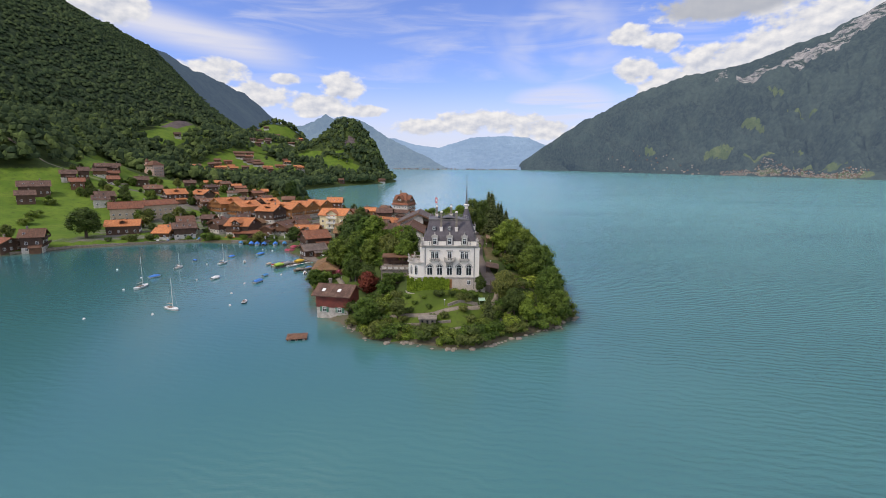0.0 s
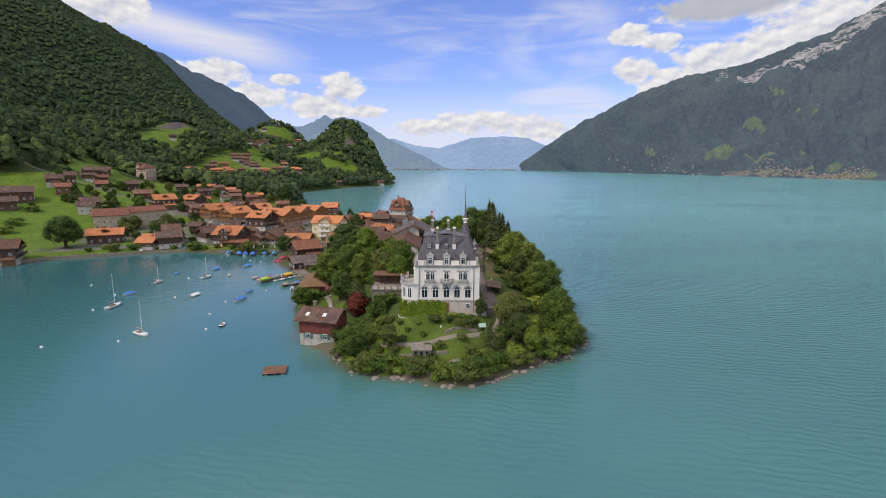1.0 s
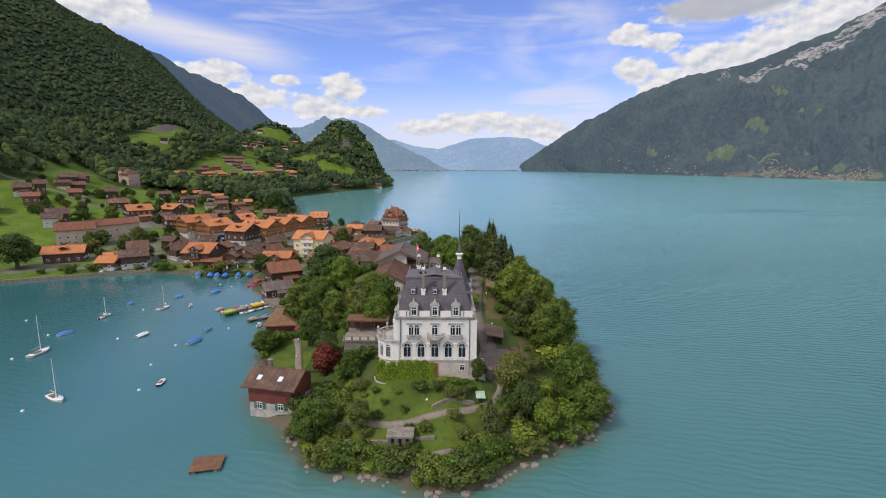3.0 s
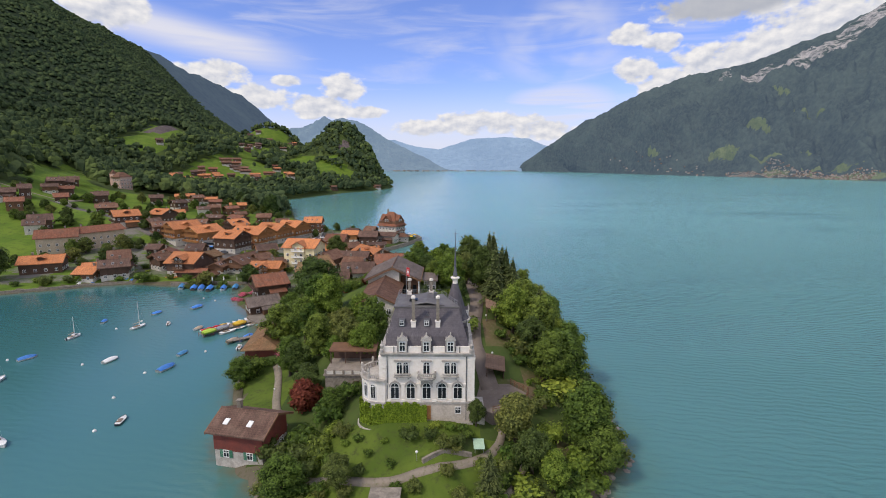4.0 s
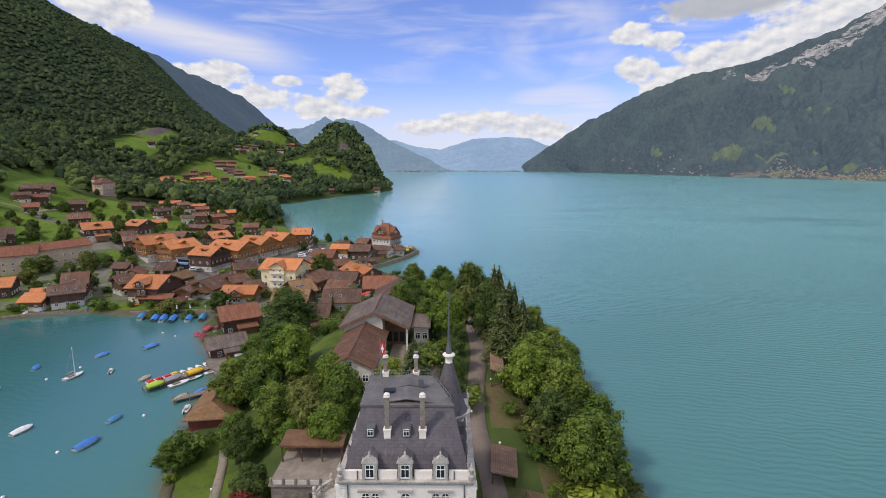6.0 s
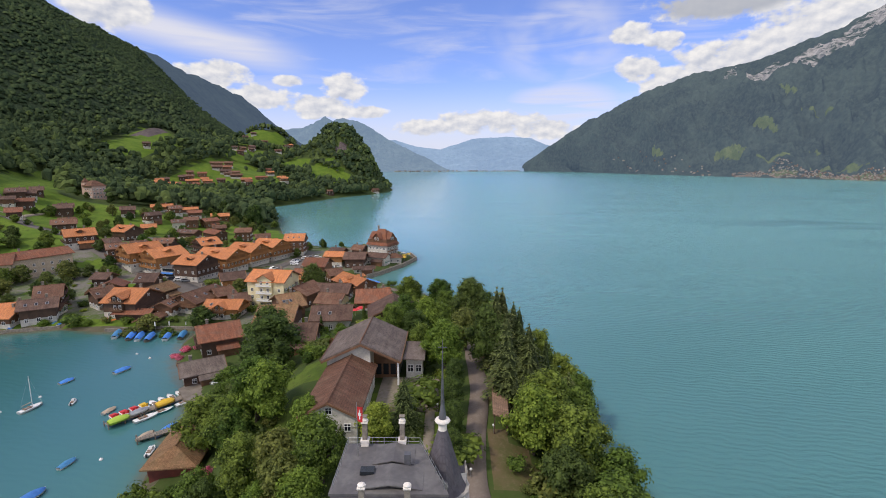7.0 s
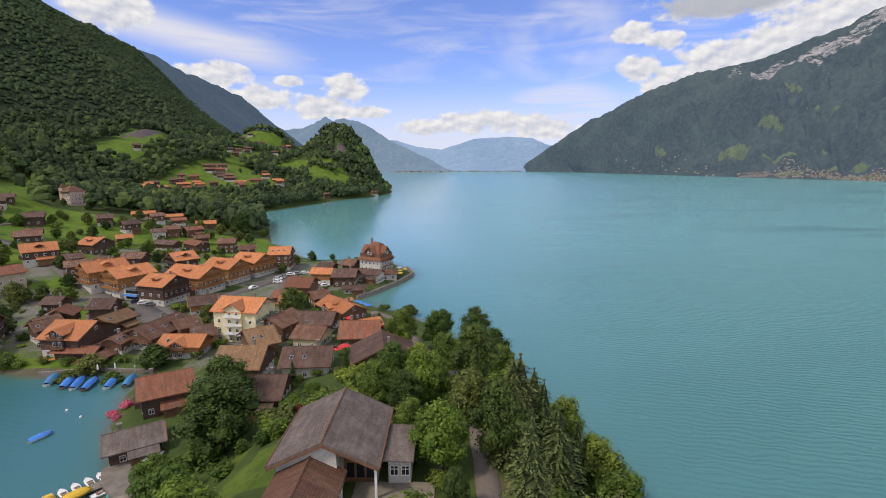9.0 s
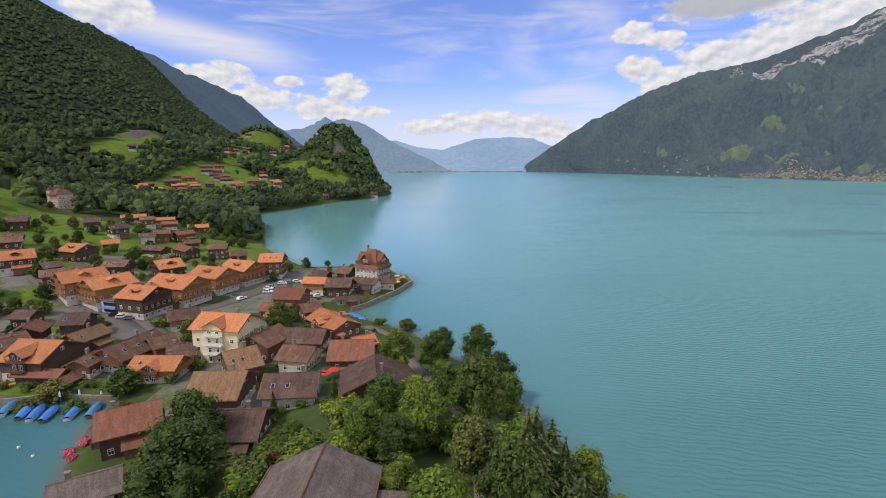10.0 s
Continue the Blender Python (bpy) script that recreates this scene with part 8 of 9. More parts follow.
boat(-56.5, 173.6, 25, 5.2, hull=BEIGECOVER, cover=BEIGECOVER, label="boat under a beige cover at the short pier")
boat(-52.5, 168.5, 55, 5.0, cabin=True, label="white motor boat with a turquoise interior by the shed")
boat(-52.3, 195.5, 60, 4.0, cover=PAINT, label="upturned white dinghy on the quay", z=1.25, group="hire boats")
# bathing raft
raft = thing("raft", pose(-36.0, 104.0, 0, 0, 0, 12), "square brown wooden bathing raft on the lake", "raft")
for i in range(9):
    bm = bmesh.new()
    box(bm, 0, -1.68 + i * 0.42, 0.42, 4.4, 0.39, 0.09)
    part("plank", bm, TIMBER_M, raft)
for s in (-1, 0, 1):
    bm = bmesh.new()
    box(bm, s * 1.9, 0, 0.22, 0.3, 3.7, 0.3)
    part("bearer", bm, TIMBER_D, raft)
    bm = bmesh.new()
    cyl(bm, (s * 1.5, -1.8, 0.05), (s * 1.5, 1.8, 0.05), 0.26, 0.26, 10)
    part("float", bm, METAL, raft)


# ---- hotel on the point ----
def build_hotel():
    ob = thing("lake_hotel", pose(-32.5, 350, 1.6, 0, 0, -28), "tall rust-roofed hotel with white lower walls on the point", "hotel")
    bm = bmesh.new()
    box(bm, 0, 0, 3.6, 12.5, 10.5, 9.6)
    part("wall", bm, PLASTER, ob)
    bm = bmesh.new()
    box(bm, 0, 0, 10.0, 12.2, 10.2, 3.4)
    part("upper_wall", bm, TIMBER_M, ob)
    bm = bmesh.new()
    z0, z1 = 8.6, 16.9
    lo = [(-7.2, -6.2), (7.2, -6.2), (7.2, 6.2), (-7.2, 6.2)]
    mi = [(-5.2, -4.3), (5.2, -4.3), (5.2, 4.3), (-5.2, 4.3)]
    hi = [(-2.2, -0.2), (2.2, -0.2), (2.2, 0.2), (-2.2, 0.2)]
    rings = [[bm.verts.new((x, y, z)) for x, y in r] for r, z in ((lo, z0), (mi, 11.2), (hi, z1))]
    for a, b in zip(rings, rings[1:]):
        for i in range(4):
            bm.faces.new((a[i], a[(i + 1) % 4], b[(i + 1) % 4], b[i]))
    bm.faces.new(rings[0][::-1])
    bm.faces.new(rings[-1])
    part("roof", bm, RUST, ob)
    for x, y, a in ((0, -4.6, 0), (5.4, 0, 90), (-5.4, 0, -90), (0, 4.6, 180)):
        m = Matrix.Translation((x, y, 10.6)) @ Matrix.Rotation(radians(a), 4, "Z")
        bm = bmesh.new()
        n0 = len(bm.verts)
        prism(bm, [(-2.2, 0), (2.2, 0), (2.2, 2.0), (0, 4.4), (-2.2, 2.0)], "y", -0.9, 3.2)
        for v in bm.verts:
            v.co = m @ v.co
        g = part("gable", bm, TIMBER_M, ob)
        bm = bmesh.new()
        for s in (-1, 1):
            slab(bm, [tuple(m @ Vector(c)) for c in ((0, -1.5, 4.7), (s * 2.9, -1.5, 1.5), (s * 2.9, 3.0, 1.5), (0, 4.0, 4.7))], 0.2)
        part("gable_roof", bm, RUST, g)
        for dx in (-0.8, 0.8):
            window(g, m @ Matrix.Translation((dx, -0.95, 1.4)), 1.0, 1.4)
    for sy, n in ((-1, 5), (1, 5)):
        for fl in range(3):
            for i in range(n):
                window(ob, Matrix.Translation(((i - 2) * 2.3, sy * 5.31, 1.6 + fl * 2.7)) @ Matrix.Rotation(0 if sy < 0 else math.pi, 4, "Z"), 1.1, 1.5)
    for fl in range(3):
        bm = bmesh.new()
        box(bm, 6.9, 0, 2.8 + fl * 2.7, 1.3, 9.6, 0.16)
        for i in range(16):
            box(bm, 7.5, -4.6 + i * 0.61, 3.3 + fl * 2.7, 0.06, 0.10, 0.9)
        box(bm, 7.5, 0, 3.8 + fl * 2.7, 0.1, 9.6, 0.1)
        part("balcony", bm, TIMBER_M, ob)
        for i in range(4):
            window(ob, Matrix.Translation((6.31, -3.4 + i * 2.2, 1.6 + fl * 2.7)) @ Matrix.Rotation(math.pi / 2, 4, "Z"), 1.1, 1.6)
    bm = bmesh.new()
    box(bm, -3.5, 1.5, 17.2, 0.8, 0.8, 2.4)
    part("chimney", bm, RUBBLE, ob)


build_hotel()
gable_house(-33.5, 336.5, -20, 13, 8, 6.0, roof=DARK, wall=PLASTER, name="restaurant", group="", extra="in front of the lake hotel", stack=False)
gable_house(-25.5, 343.0, 10, 9, 8, 5.0, roof=BROWN, wall=PLASTER, name="restaurant", group="", extra="with a hipped roof", stack=False, hip=3.5)
gable_house(-37.5, 316.5, 14, 11, 5.0, 3.6, roof=DARK, wall=PLASTER, name="boathouse", group="", extra="on the lake wall", stack=False)
stone_wall([(-35, 310), (-30, 317), (-20, 338), (-14.5, 356), (-19, 371)], 1.4, 0.7, RUBBLE, "grey stone lake wall round the hotel point", 1.9)
for i, (x, y, m_) in enumerate(((-21, 352, YELLOW), (-19, 356, YELLOW), (-22, 358, PAINT), (-23, 348, PAINT), (-20.5, 347, YELLOW), (-90, 233.5, PAINT), (-86, 234.5, PAINT), (-81, 235, PAINT), (-42.5, 206, PAINT), (-27.2, 238.7, REDPAINT), (-25.6, 240.8, REDPAINT), (-30.7, 272.0, REDPAINT))):
    p_ = thing("parasol", pose(x, y, max(gz(x, y), 1.2)), "yellow terrace parasol by the lake" if m_ is YELLOW else "red garden parasol between the village houses" if m_ is REDPAINT else "white folded terrace parasol by the lake", "parasol", "parasols")
    bm = bmesh.new()
    cyl(bm, (0, 0, 0), (0, 0, 2.5), 0.04, 0.04, 6)
    part("pole", bm, METAL, p_)
    bm = bmesh.new()
    lathe(bm, [(1.6, 2.1), (0.8, 2.5), (0.04, 2.75)] if i < 5 or m_ is REDPAINT else [(0.22, 1.2), (0.20, 2.2), (0.03, 2.7)], 8)
    part("canopy", bm, m_, p_)


# ---- villa under the woods, church ----
def build_villa(x, y):
    ob = thing("villa", pose(x, y, gz(x, y) - 0.5, 0, 0, -25), "pink plastered villa with a brown hipped roof under the woods", "house")
    bm = bmesh.new()
    box(bm, 0, 0, 5.0, 13, 11, 12)
    box(bm, -5.5, -3.5, 6.5, 4.5, 4.5, 15)
    part("wall", bm, PINK, ob)
    bm = bmesh.new()
    lathe(bm, [(9.6, 10.9), (6.0, 13.2), (2.0, 15.6)], 4, (0, 0, 0))
    bmesh.ops.rotate(bm, cent=(0, 0, 0), matrix=Matrix.Rotation(math.pi / 4, 3, "Z"), verts=bm.verts)
    part("roof", bm, BROWN, ob)
    bm = bmesh.new()
    lathe(bm, [(3.4, 14.0), (0.1, 18.0)], 4, (0, 0, 0))
    bmesh.ops.rotate(bm, cent=(0, 0, 0), matrix=Matrix.Rotation(math.pi / 4, 3, "Z"), verts=bm.verts)
    bmesh.ops.translate(bm, verts=bm.verts, vec=(-5.5, -3.5, 0))
    part("turret_roof", bm, BROWN, ob)
    for fl in range(3):
        for i in range(4):
            window(ob, Matrix.Translation((-2.6 + i * 2.6, -5.56, 1.8 + fl * 3.2)), 1.2, 1.8)
            window(ob, Matrix.Translation((6.56, -3.9 + i * 2.6, 1.8 + fl * 3.2)) @ Matrix.Rotation(math.pi / 2, 4, "Z"), 1.2, 1.8)


build_villa(-299.5, 503.5)


# ---- cars ----
def build_car(x, y, turn, mat, label, z=None):
    ob = thing("car", Matrix.Translation((x, y, (gz(x, y) if z is None else z) + 0.14)) @ Matrix.Rotation(radians(turn), 4, "Z"), label, "car", "parked cars")
    bm = bmesh.new()
    prism(bm, [(-2.1, 0.25), (2.1, 0.25), (2.15, 0.62), (1.95, 0.82), (0.95, 0.92), (0.35, 1.42), (-1.35, 1.45), (-2.0, 0.95), (-2.15, 0.7)], "y", -0.86, 0.86)
    bmesh.ops.bevel(bm, geom=bm.edges[:], offset=0.07, segments=1, affect="EDGES")
    part("body", bm, mat, ob)
    bm = bmesh.new()
    prism(bm, [(0.85, 0.95), (0.32, 1.36), (-1.3, 1.38), (-1.85, 0.98)], "y", -0.875, 0.875)
    part("side_window", bm, GLASS, ob)
    bm = bmesh.new()
    slab(bm, [(0.98, -0.7, 0.96), (0.98, 0.7, 0.96), (0.40, 0.62, 1.42), (0.40, -0.62, 1.42)], 0.03)
    part("windscreen", bm, GLASS, ob)
    for sx in (-1.3, 1.3):
        for sy in (-0.8, 0.8):
            bm = bmesh.new()
            cyl(bm, (sx, sy - 0.1, 0.16), (sx, sy + 0.1, 0.16), 0.31, 0.31, 12)
            part("wheel", bm, RUBBER, ob)
    return ob


for x, y, a, m_, lb in ((-119, 296, 20, CARDARK, "dark blue"), (-115.5, 294.5, 20, PAINT, "white"), (-112, 293.5, 25, CARGREY, "grey"), (-83, 321, 60, PAINT, "white"), (-78, 338, 0, PAINT, "white"), (-76, 332, 0, PAINT, "white"),
                        (-75, 348, 15, PAINT, "white"), (-72, 350, 15, CARGREY, "silver grey"), (-69, 351, 15, PAINT, "white"), (-77.5, 341, 0, CARGREY, "grey"), (-55, 324, 30, CARGREY, "grey"), (-52, 325, 30, PAINT, "white"),
                        (-160, 320, -30, CARDARK, "dark"), (-157, 316, -30, CARGREY, "grey"), (-38, 222, 80, REDPAINT, "red"), (-20, 266, 40, REDPAINT, "red")):
    build_car(x, y, a, m_, lb + " car parked in the village")


# ---- far shore villages ----
# muted copies of wall and roof colours, with the haze of distance mixed in
FAR_WALL, FAR_TIMBER = plain("far_plaster", (0.34, 0.31, 0.28), 0.9), plain("far_timber", (0.17, 0.13, 0.11), 0.9)
FAR_ROOF, FAR_BROWN, FAR_RED, FAR_GREY = (plain(n_, c_, 0.9) for n_, c_ in (("far_rust_tiles", (0.23, 0.145, 0.115)), ("far_brown_tiles", (0.155, 0.115, 0.10)), ("far_red_tiles", (0.30, 0.17, 0.12)), ("far_grey_tiles", (0.20, 0.19, 0.19))))
def far_village(name, label, seed, count, place, roofs=(1, 1, 2, 2, 4)):
    """Tiny far-off houses, each a walled box with a gabled roof, in one mesh."""
    rng = random.Random(seed)
    V, F, M = [], [], []
    for _ in range(count):
        x, y, z, s = place(rng)
        l, w, h, a = s * rng.uniform(0.8, 1.3), s * rng.uniform(0.6, 0.9), s * rng.uniform(0.45, 0.8), rng.uniform(0, 3.14)
        c, d = math.cos(a), math.sin(a)
        n, wall = len(V), rng.choice((0, 0, 5))
        for px_, py_, pz_ in ((-l, -w, -3), (l, -w, -3), (l, w, -3), (-l, w, -3), (-l, -w, h), (l, -w, h), (l, w, h), (-l, w, h), (-l, 0, h * 1.75), (l, 0, h * 1.75)):
            V.append((x + px_ * c - py_ * d, y + px_ * d + py_ * c, z + pz_))
        for q in ((0, 1, 5, 4), (2, 3, 7, 6), (1, 2, 6, 5), (3, 0, 4, 7)):
            F.append([n + i for i in q])
            M.append(wall)
        r = rng.choice(roofs)
        for q in ((4, 5, 9, 8), (6, 7, 8, 9)):
            F.append([n + i for i in q])
            M.append(r)
        F += [[n + 5, n + 6, n + 9, n + 9], [n + 7, n + 4, n + 8, n + 8]]
        M += [wall, wall]
    me = bpy.data.meshes.new(name)
    me.from_pydata(V, [], [f if f[2] != f[3] else f[:3] for f in F])
    for m_ in (FAR_WALL, FAR_ROOF, FAR_BROWN, FAR_RED, FAR_GREY, FAR_TIMBER):
        me.materials.append(m_)
    me.polygons.foreach_set("material_index", np.array(M, np.int32))
    tagged(new(name, me), label, "village", kind="stuff")


def on_north(rng):
    u = rng.random() ** 0.8
    y = 2330 - 640 * u
    x = np.interp(y, [1690, 1750, 2000, 2330], [1408, 1400, 1340, 1283])
    k_ = rng.random() ** 1.5 * (1.0 if y < 2150 else 0.4)
    x, y = x + 10 + 62 * k_, y + 30 * k_
    return x, y, max(2.0, north_z(x, y)) + 1.0, rng.uniform(1.4, 2.7)


def on_north_far(rng):
    y = 2450 + rng.random() ** 0.7 * 1500
    x = np.interp(y, [2400, 2800, 3250, 4000], [1270, 1190, 1140, 1020]) + 12 + 60 * rng.random() ** 1.6
    return x, y, max(2.0, north_z(x, y)) + 1.0, rng.uniform(3.0, 5.0)


def on_head(rng):
    return -480 + rng.random() * 1150, 4580 + rng.random() * 40, 2, rng.uniform(4.0, 8.0)


far_village("far_village_north", "small houses of a village on the far shore", 4, 900, on_north, (1, 1, 2, 2, 3, 4))
far_village("far_village_northwest", "tiny houses on the far lake shore", 5, 130, on_north_far)
far_village("far_village_west", "tiny pale houses at the head of the lake", 6, 110, on_head, (2, 2, 4, 4))


# ---- trees and shrubs ----
plant("broad", -9.6, 240.0, 13)
plant("broad", 0.0, 243.0, 12)
plant("dark", 11.4, 253.1, 14, 0.95)
plant("dark", 15.0, 234.0, 12)
plant("broad", -9.8, 196.2, 10)
plant("light", 2.3, 173.7, 11)
plant("light", -2.9, 210.0, 10)
plant("spruce", 12.4, 177.0, 17, 0.95)
plant("spruce", 12.7, 163.4, 16)
plant("spruce", 17.1, 178.3, 15)
plant("spruce", 23.1, 181.2, 12, 0.8)
plant("dark", 10.8, 176.9, 13, 0.9)
plant("broad", 22.9, 189.8, 11)
plant("broad", 26.5, 182.0, 11, 1.1)
plant("broad", 28.6, 175.7, 11, 1.1)
plant("broad", 26.3, 161.3, 10, 1.1)
plant("light", 15.6, 152.6, 11)
plant("broad", 21.0, 158.5, 10)
plant("broad", 20.7, 151.2, 9, 1.1)
plant("dark", -43.0, 206.3, 15, 1.05)
plant("light", -26.4, 159.7, 11)
plant("broad", -40.0, 164.6, 11, 1.2)
plant("light", -17.6, 151.3, 8)
plant("olive", -36.6, 173.5, 9)
plant("broad", -30.4, 155.6, 9)
plant("spruce", -3.8, 155.3, 9, 1.5)
plant("light", -7.7, 152.0, 7, 1.1)
plant("cypress", -12.4, 150.8, 6)
plant("broad", -41.8, 179.9, 10)
plant("light", -18.1, 153.8, 7)
plant("olive", -20.4, 146.3, 8)
plant("broad", -26.3, 147.7, 9, 1.1)
plant("light", -17.0, 143.7, 6)
plant("dark", -30.2, 144.4, 8)
plant("broad", -43.0, 146.6, 6, 1.4)
plant("broad", 23.8, 138.4, 12, 1.15)
plant("broad", 23.9, 162.7, 12)
plant("broad", 23.6, 123.7, 8, 1.1)
plant("olive", 18.1, 143.6, 9)
plant("light", -20.9, 140.6, 6, 1.1)
plant("olive", -24.8, 133.5, 7, 1.1)
plant("broad", 23.3, 119.7, 10, 1.1)
plant("olive", 11.5, 117.9, 8)
plant("light", 14.7, 115.4, 5)
plant("broad", 20.7, 149.7, 13)
plant("broad", 20.6, 136.1, 11)
plant("broad", 18.6, 157.2, 13)
plant("broad", 26.1, 146.4, 12)
plant("broad", 23.3, 120.9, 11, 1.1)
plant("broad", 23.8, 115.0, 8, 1.2)
plant("olive", 11.3, 117.6, 8)
plant("light", 15.9, 111.2, 6, 1.1)
plant("olive", 13.2, 113.1, 7)
plant("spruce", 6.6, 108.2, 7, 1.3)
plant("broad", -21.9, 109.1, 7, 1.35)
plant("dark", 3.6, 148.0, 6.0, 0.8)
plant("dark", 3.8, 153.5, 6.5, 0.8)
plant("dark", 3.6, 159.0, 7.0, 0.8)
plant("dark", 4.0, 165.0, 6.5, 0.8)
plant("red", -24.1, 129.2, 6)
plant("broad", -18.2, 124.7, 5, 1.2)
plant("olive", -14.2, 109.5, 5, 1.2)
plant("olive", 5.4, 119.1, 4.6, 0.8)
plant("dark", -50.3, 273.3, 13)
plant("broad", -30.2, 164.0, 12)
plant("broad", -31.8, 157.1, 11)
plant("broad", -32.1, 145.9, 9)
plant("olive", -18.3, 141.8, 8)
plant("broad", -14.1, 145.2, 10)
plant("light", -14.7, 138.6, 8)
plant("broad", -8.2, 206.7, 11, 1.1)
plant("light", -2.1, 199.5, 11)
plant("dark", -4.7, 192.9, 9)
plant("broad", 2.8, 217.7, 11)
plant("dark", 10.3, 228.1, 13)
plant("broad", 15.8, 221.2, 11)
plant("dark", 1.9, 258.3, 10, 0.9)
plant("light", 13.3, 184.6, 12)
plant("olive", -11.2, 288.1, 5, 1.6)
plant("broad", 1.1, 199.6, 10)
plant("olive", 6.9, 189.1, 10)
plant("broad", -154.8, 307.9, 6, 1.2)
plant("broad", -93.8, 236.1, 6, 1.5)
plant("broad", -77.0, 237.2, 7, 1.5)
plant("dark", -151.0, 474.0, 20, 0.9)
plant("broad", -160.0, 488.0, 15)
plant("dark", -196.0, 520.0, 16)
plant("broad", -168.4, 540.1, 12.0)
plant("broad", -168.6, 506.5, 11.7)
plant("broad", -51.6, 286.8, 8, 0.9)
plant("bush", -97.4, 286.6, 3.5, 1.3)
plant("bush", -58.9, 276.0, 3.5, 1.4)
plant("bush", -44.0, 282.0, 3, 1.5)
plant("broad", -84.9, 231.5, 5, 1.3)
plant("broad", -97.0, 231.6, 5, 1.3)
plant("light", -24.4, 205.7, 3.5, 1.4)
plant("bush", -20.8, 200.3, 3, 1.5)
plant("cypress", -33.3, 219.7, 6)
plant("cypress", -21.7, 224.2, 6, 1.2)
plant("dark", -176.4, 233.4, 15, 1.45)
plant("broad", -178.7, 279.0, 8)
plant("broad", -159.9, 277.0, 7, 1.1)
plant("bush", -120.4, 237.7, 4, 1.3)
plant("broad", -161.1, 289.6, 9, 1.1)
plant("broad", -176.1, 284.1, 8, 1.2)
plant("broad", -196.6, 323.8, 9)
plant("broad", -221.1, 332.6, 8, 1.1)
plant("bush", -272.2, 419.0, 4, 1.4)
plant("bush", -250.5, 423.4, 4, 1.3)
plant("broad", -144.0, 294.3, 6, 1.2)
plant("bush", -215.8, 324.3, 5, 1.3)
plant("bush", -234.6, 448.1, 5.0, 1.2)
plant("broad", -260.6, 432.4, 5.7, 1.1)
plant("broad", -208.1, 226.2, 7, 1.1)
plant("bush", -246.8, 299.9, 4, 1.5)
plant("bush", -228.6, 261.1, 4, 1.4)
plant("bush", -235.4, 275.1, 4, 1.5)
plant("broad", -246.1, 348.1, 7)
plant("broad", -254.6, 346.0, 6, 1.2)
plant("broad", -212.5, 322.7, 7)
plant("broad", -208.9, 300.2, 7)
plant("broad", -222.1, 415.8, 8)
plant("broad", -225.7, 450.7, 7.3, 1.1)
plant("broad", -171.2, 391.0, 8, 1.1)
plant("broad", -163.8, 488.1, 7.8, 1.2)
plant("broad", -144.5, 451.1, 7.9, 1.1)
plant("broad", -136.1, 448.1, 7.0, 1.2)
plant("broad", -154.0, 265.5, 7, 1.1)
plant("broad", -145.4, 262.8, 7, 1.1)
plant("light", -139.0, 260.9, 6, 1.2)
plant("broad", -246.7, 326.9, 6, 1.2)
plant("broad", -214.6, 324.7, 6, 1.2)
plant("broad", -208.2, 338.2, 5, 1.3)
plant("broad", -249.1, 340.1, 5, 1.4)
plant("broad", -239.2, 343.9, 5, 1.4)
plant("broad", -271.0, 406.2, 5, 1.3)
plant("broad", -172.7, 326.9, 6, 1.2)
plant("broad", -151.6, 273.2, 6, 1.3)
plant("broad", -169.2, 267.0, 7, 1.3)


# ---- undergrowth on the castle knoll, hedges, gardens ----
def undergrowth():
    """Shrubs along the bank, on the slopes and round the hall, clear of paths, lawns and buildings."""
    rng = random.Random(11)
    for _ in range(560):
        x, y = rng.uniform(-48, 34), rng.uniform(98, 240)
        d = float(shore_distance(np.array([x]), np.array([y]))[0])
        if d < 0.5:
            continue
        slope = x > 11.5 and y > 112
        west = -30 < x < -19 and 126 < y < 168 or -44 < x < -20 and 160 < y < 200 and rng.random() < 0.6
        back = -30 < x < 6 and 186 < y < 215 or -4 < x < 6 and 140 < y < 185 and abs(x) > 1.6 and rng.random() < 0.9
        garden = -23 < x < 9 and 104 < y < 116 and rng.random() < 0.9
        if not (slope or west or back or garden):
            continue
        if 5.2 < x < 14 and 118 < y < 168 or abs(x - 8) < 2.2 or (-21 < x < -8 and y < 184 and y > 148) or (-24 < x < -9 and 128 < y < 140):
            continue
        if rng.random() < (0.72 if slope else 0.55):
            continue
        tall = rng.uniform(1.2, 2.4) if garden else rng.uniform(1.6, 4.4)
        plant(rng.choice(("bush", "bush", "olivebush", "lightbush")), x, y, tall, rng.uniform(0.9, 1.5), "bank shrubs")


def shore_hedge():
    """Dense bushes all along the foot of the castle garden and the eastern bank."""
    rng = random.Random(21)
    line = SHORE[1:13]
    for (x0, y0), (x1, y1) in zip(line, line[1:]):
        n = max(1, int(math.hypot(x1 - x0, y1 - y0) / 2.1))
        nx, ny = -(y1 - y0) / math.hypot(x1 - x0, y1 - y0), (x1 - x0) / math.hypot(x1 - x0, y1 - y0)
        for i in range(n):
            f = (i + rng.random()) / n
            for d in (0.9, 3.0):
                x, y = x0 + (x1 - x0) * f + nx * (d + rng.uniform(-0.4, 0.5)), y0 + (y1 - y0) * f + ny * (d + rng.uniform(-0.4, 0.5))
                if x < -25 and y > 112:
                    continue
                plant(rng.choice(("bush", "bush", "olivebush", "lightbush")), x, y, rng.uniform(1.5, 2.7), rng.uniform(1.0, 1.5), "bank shrubs")


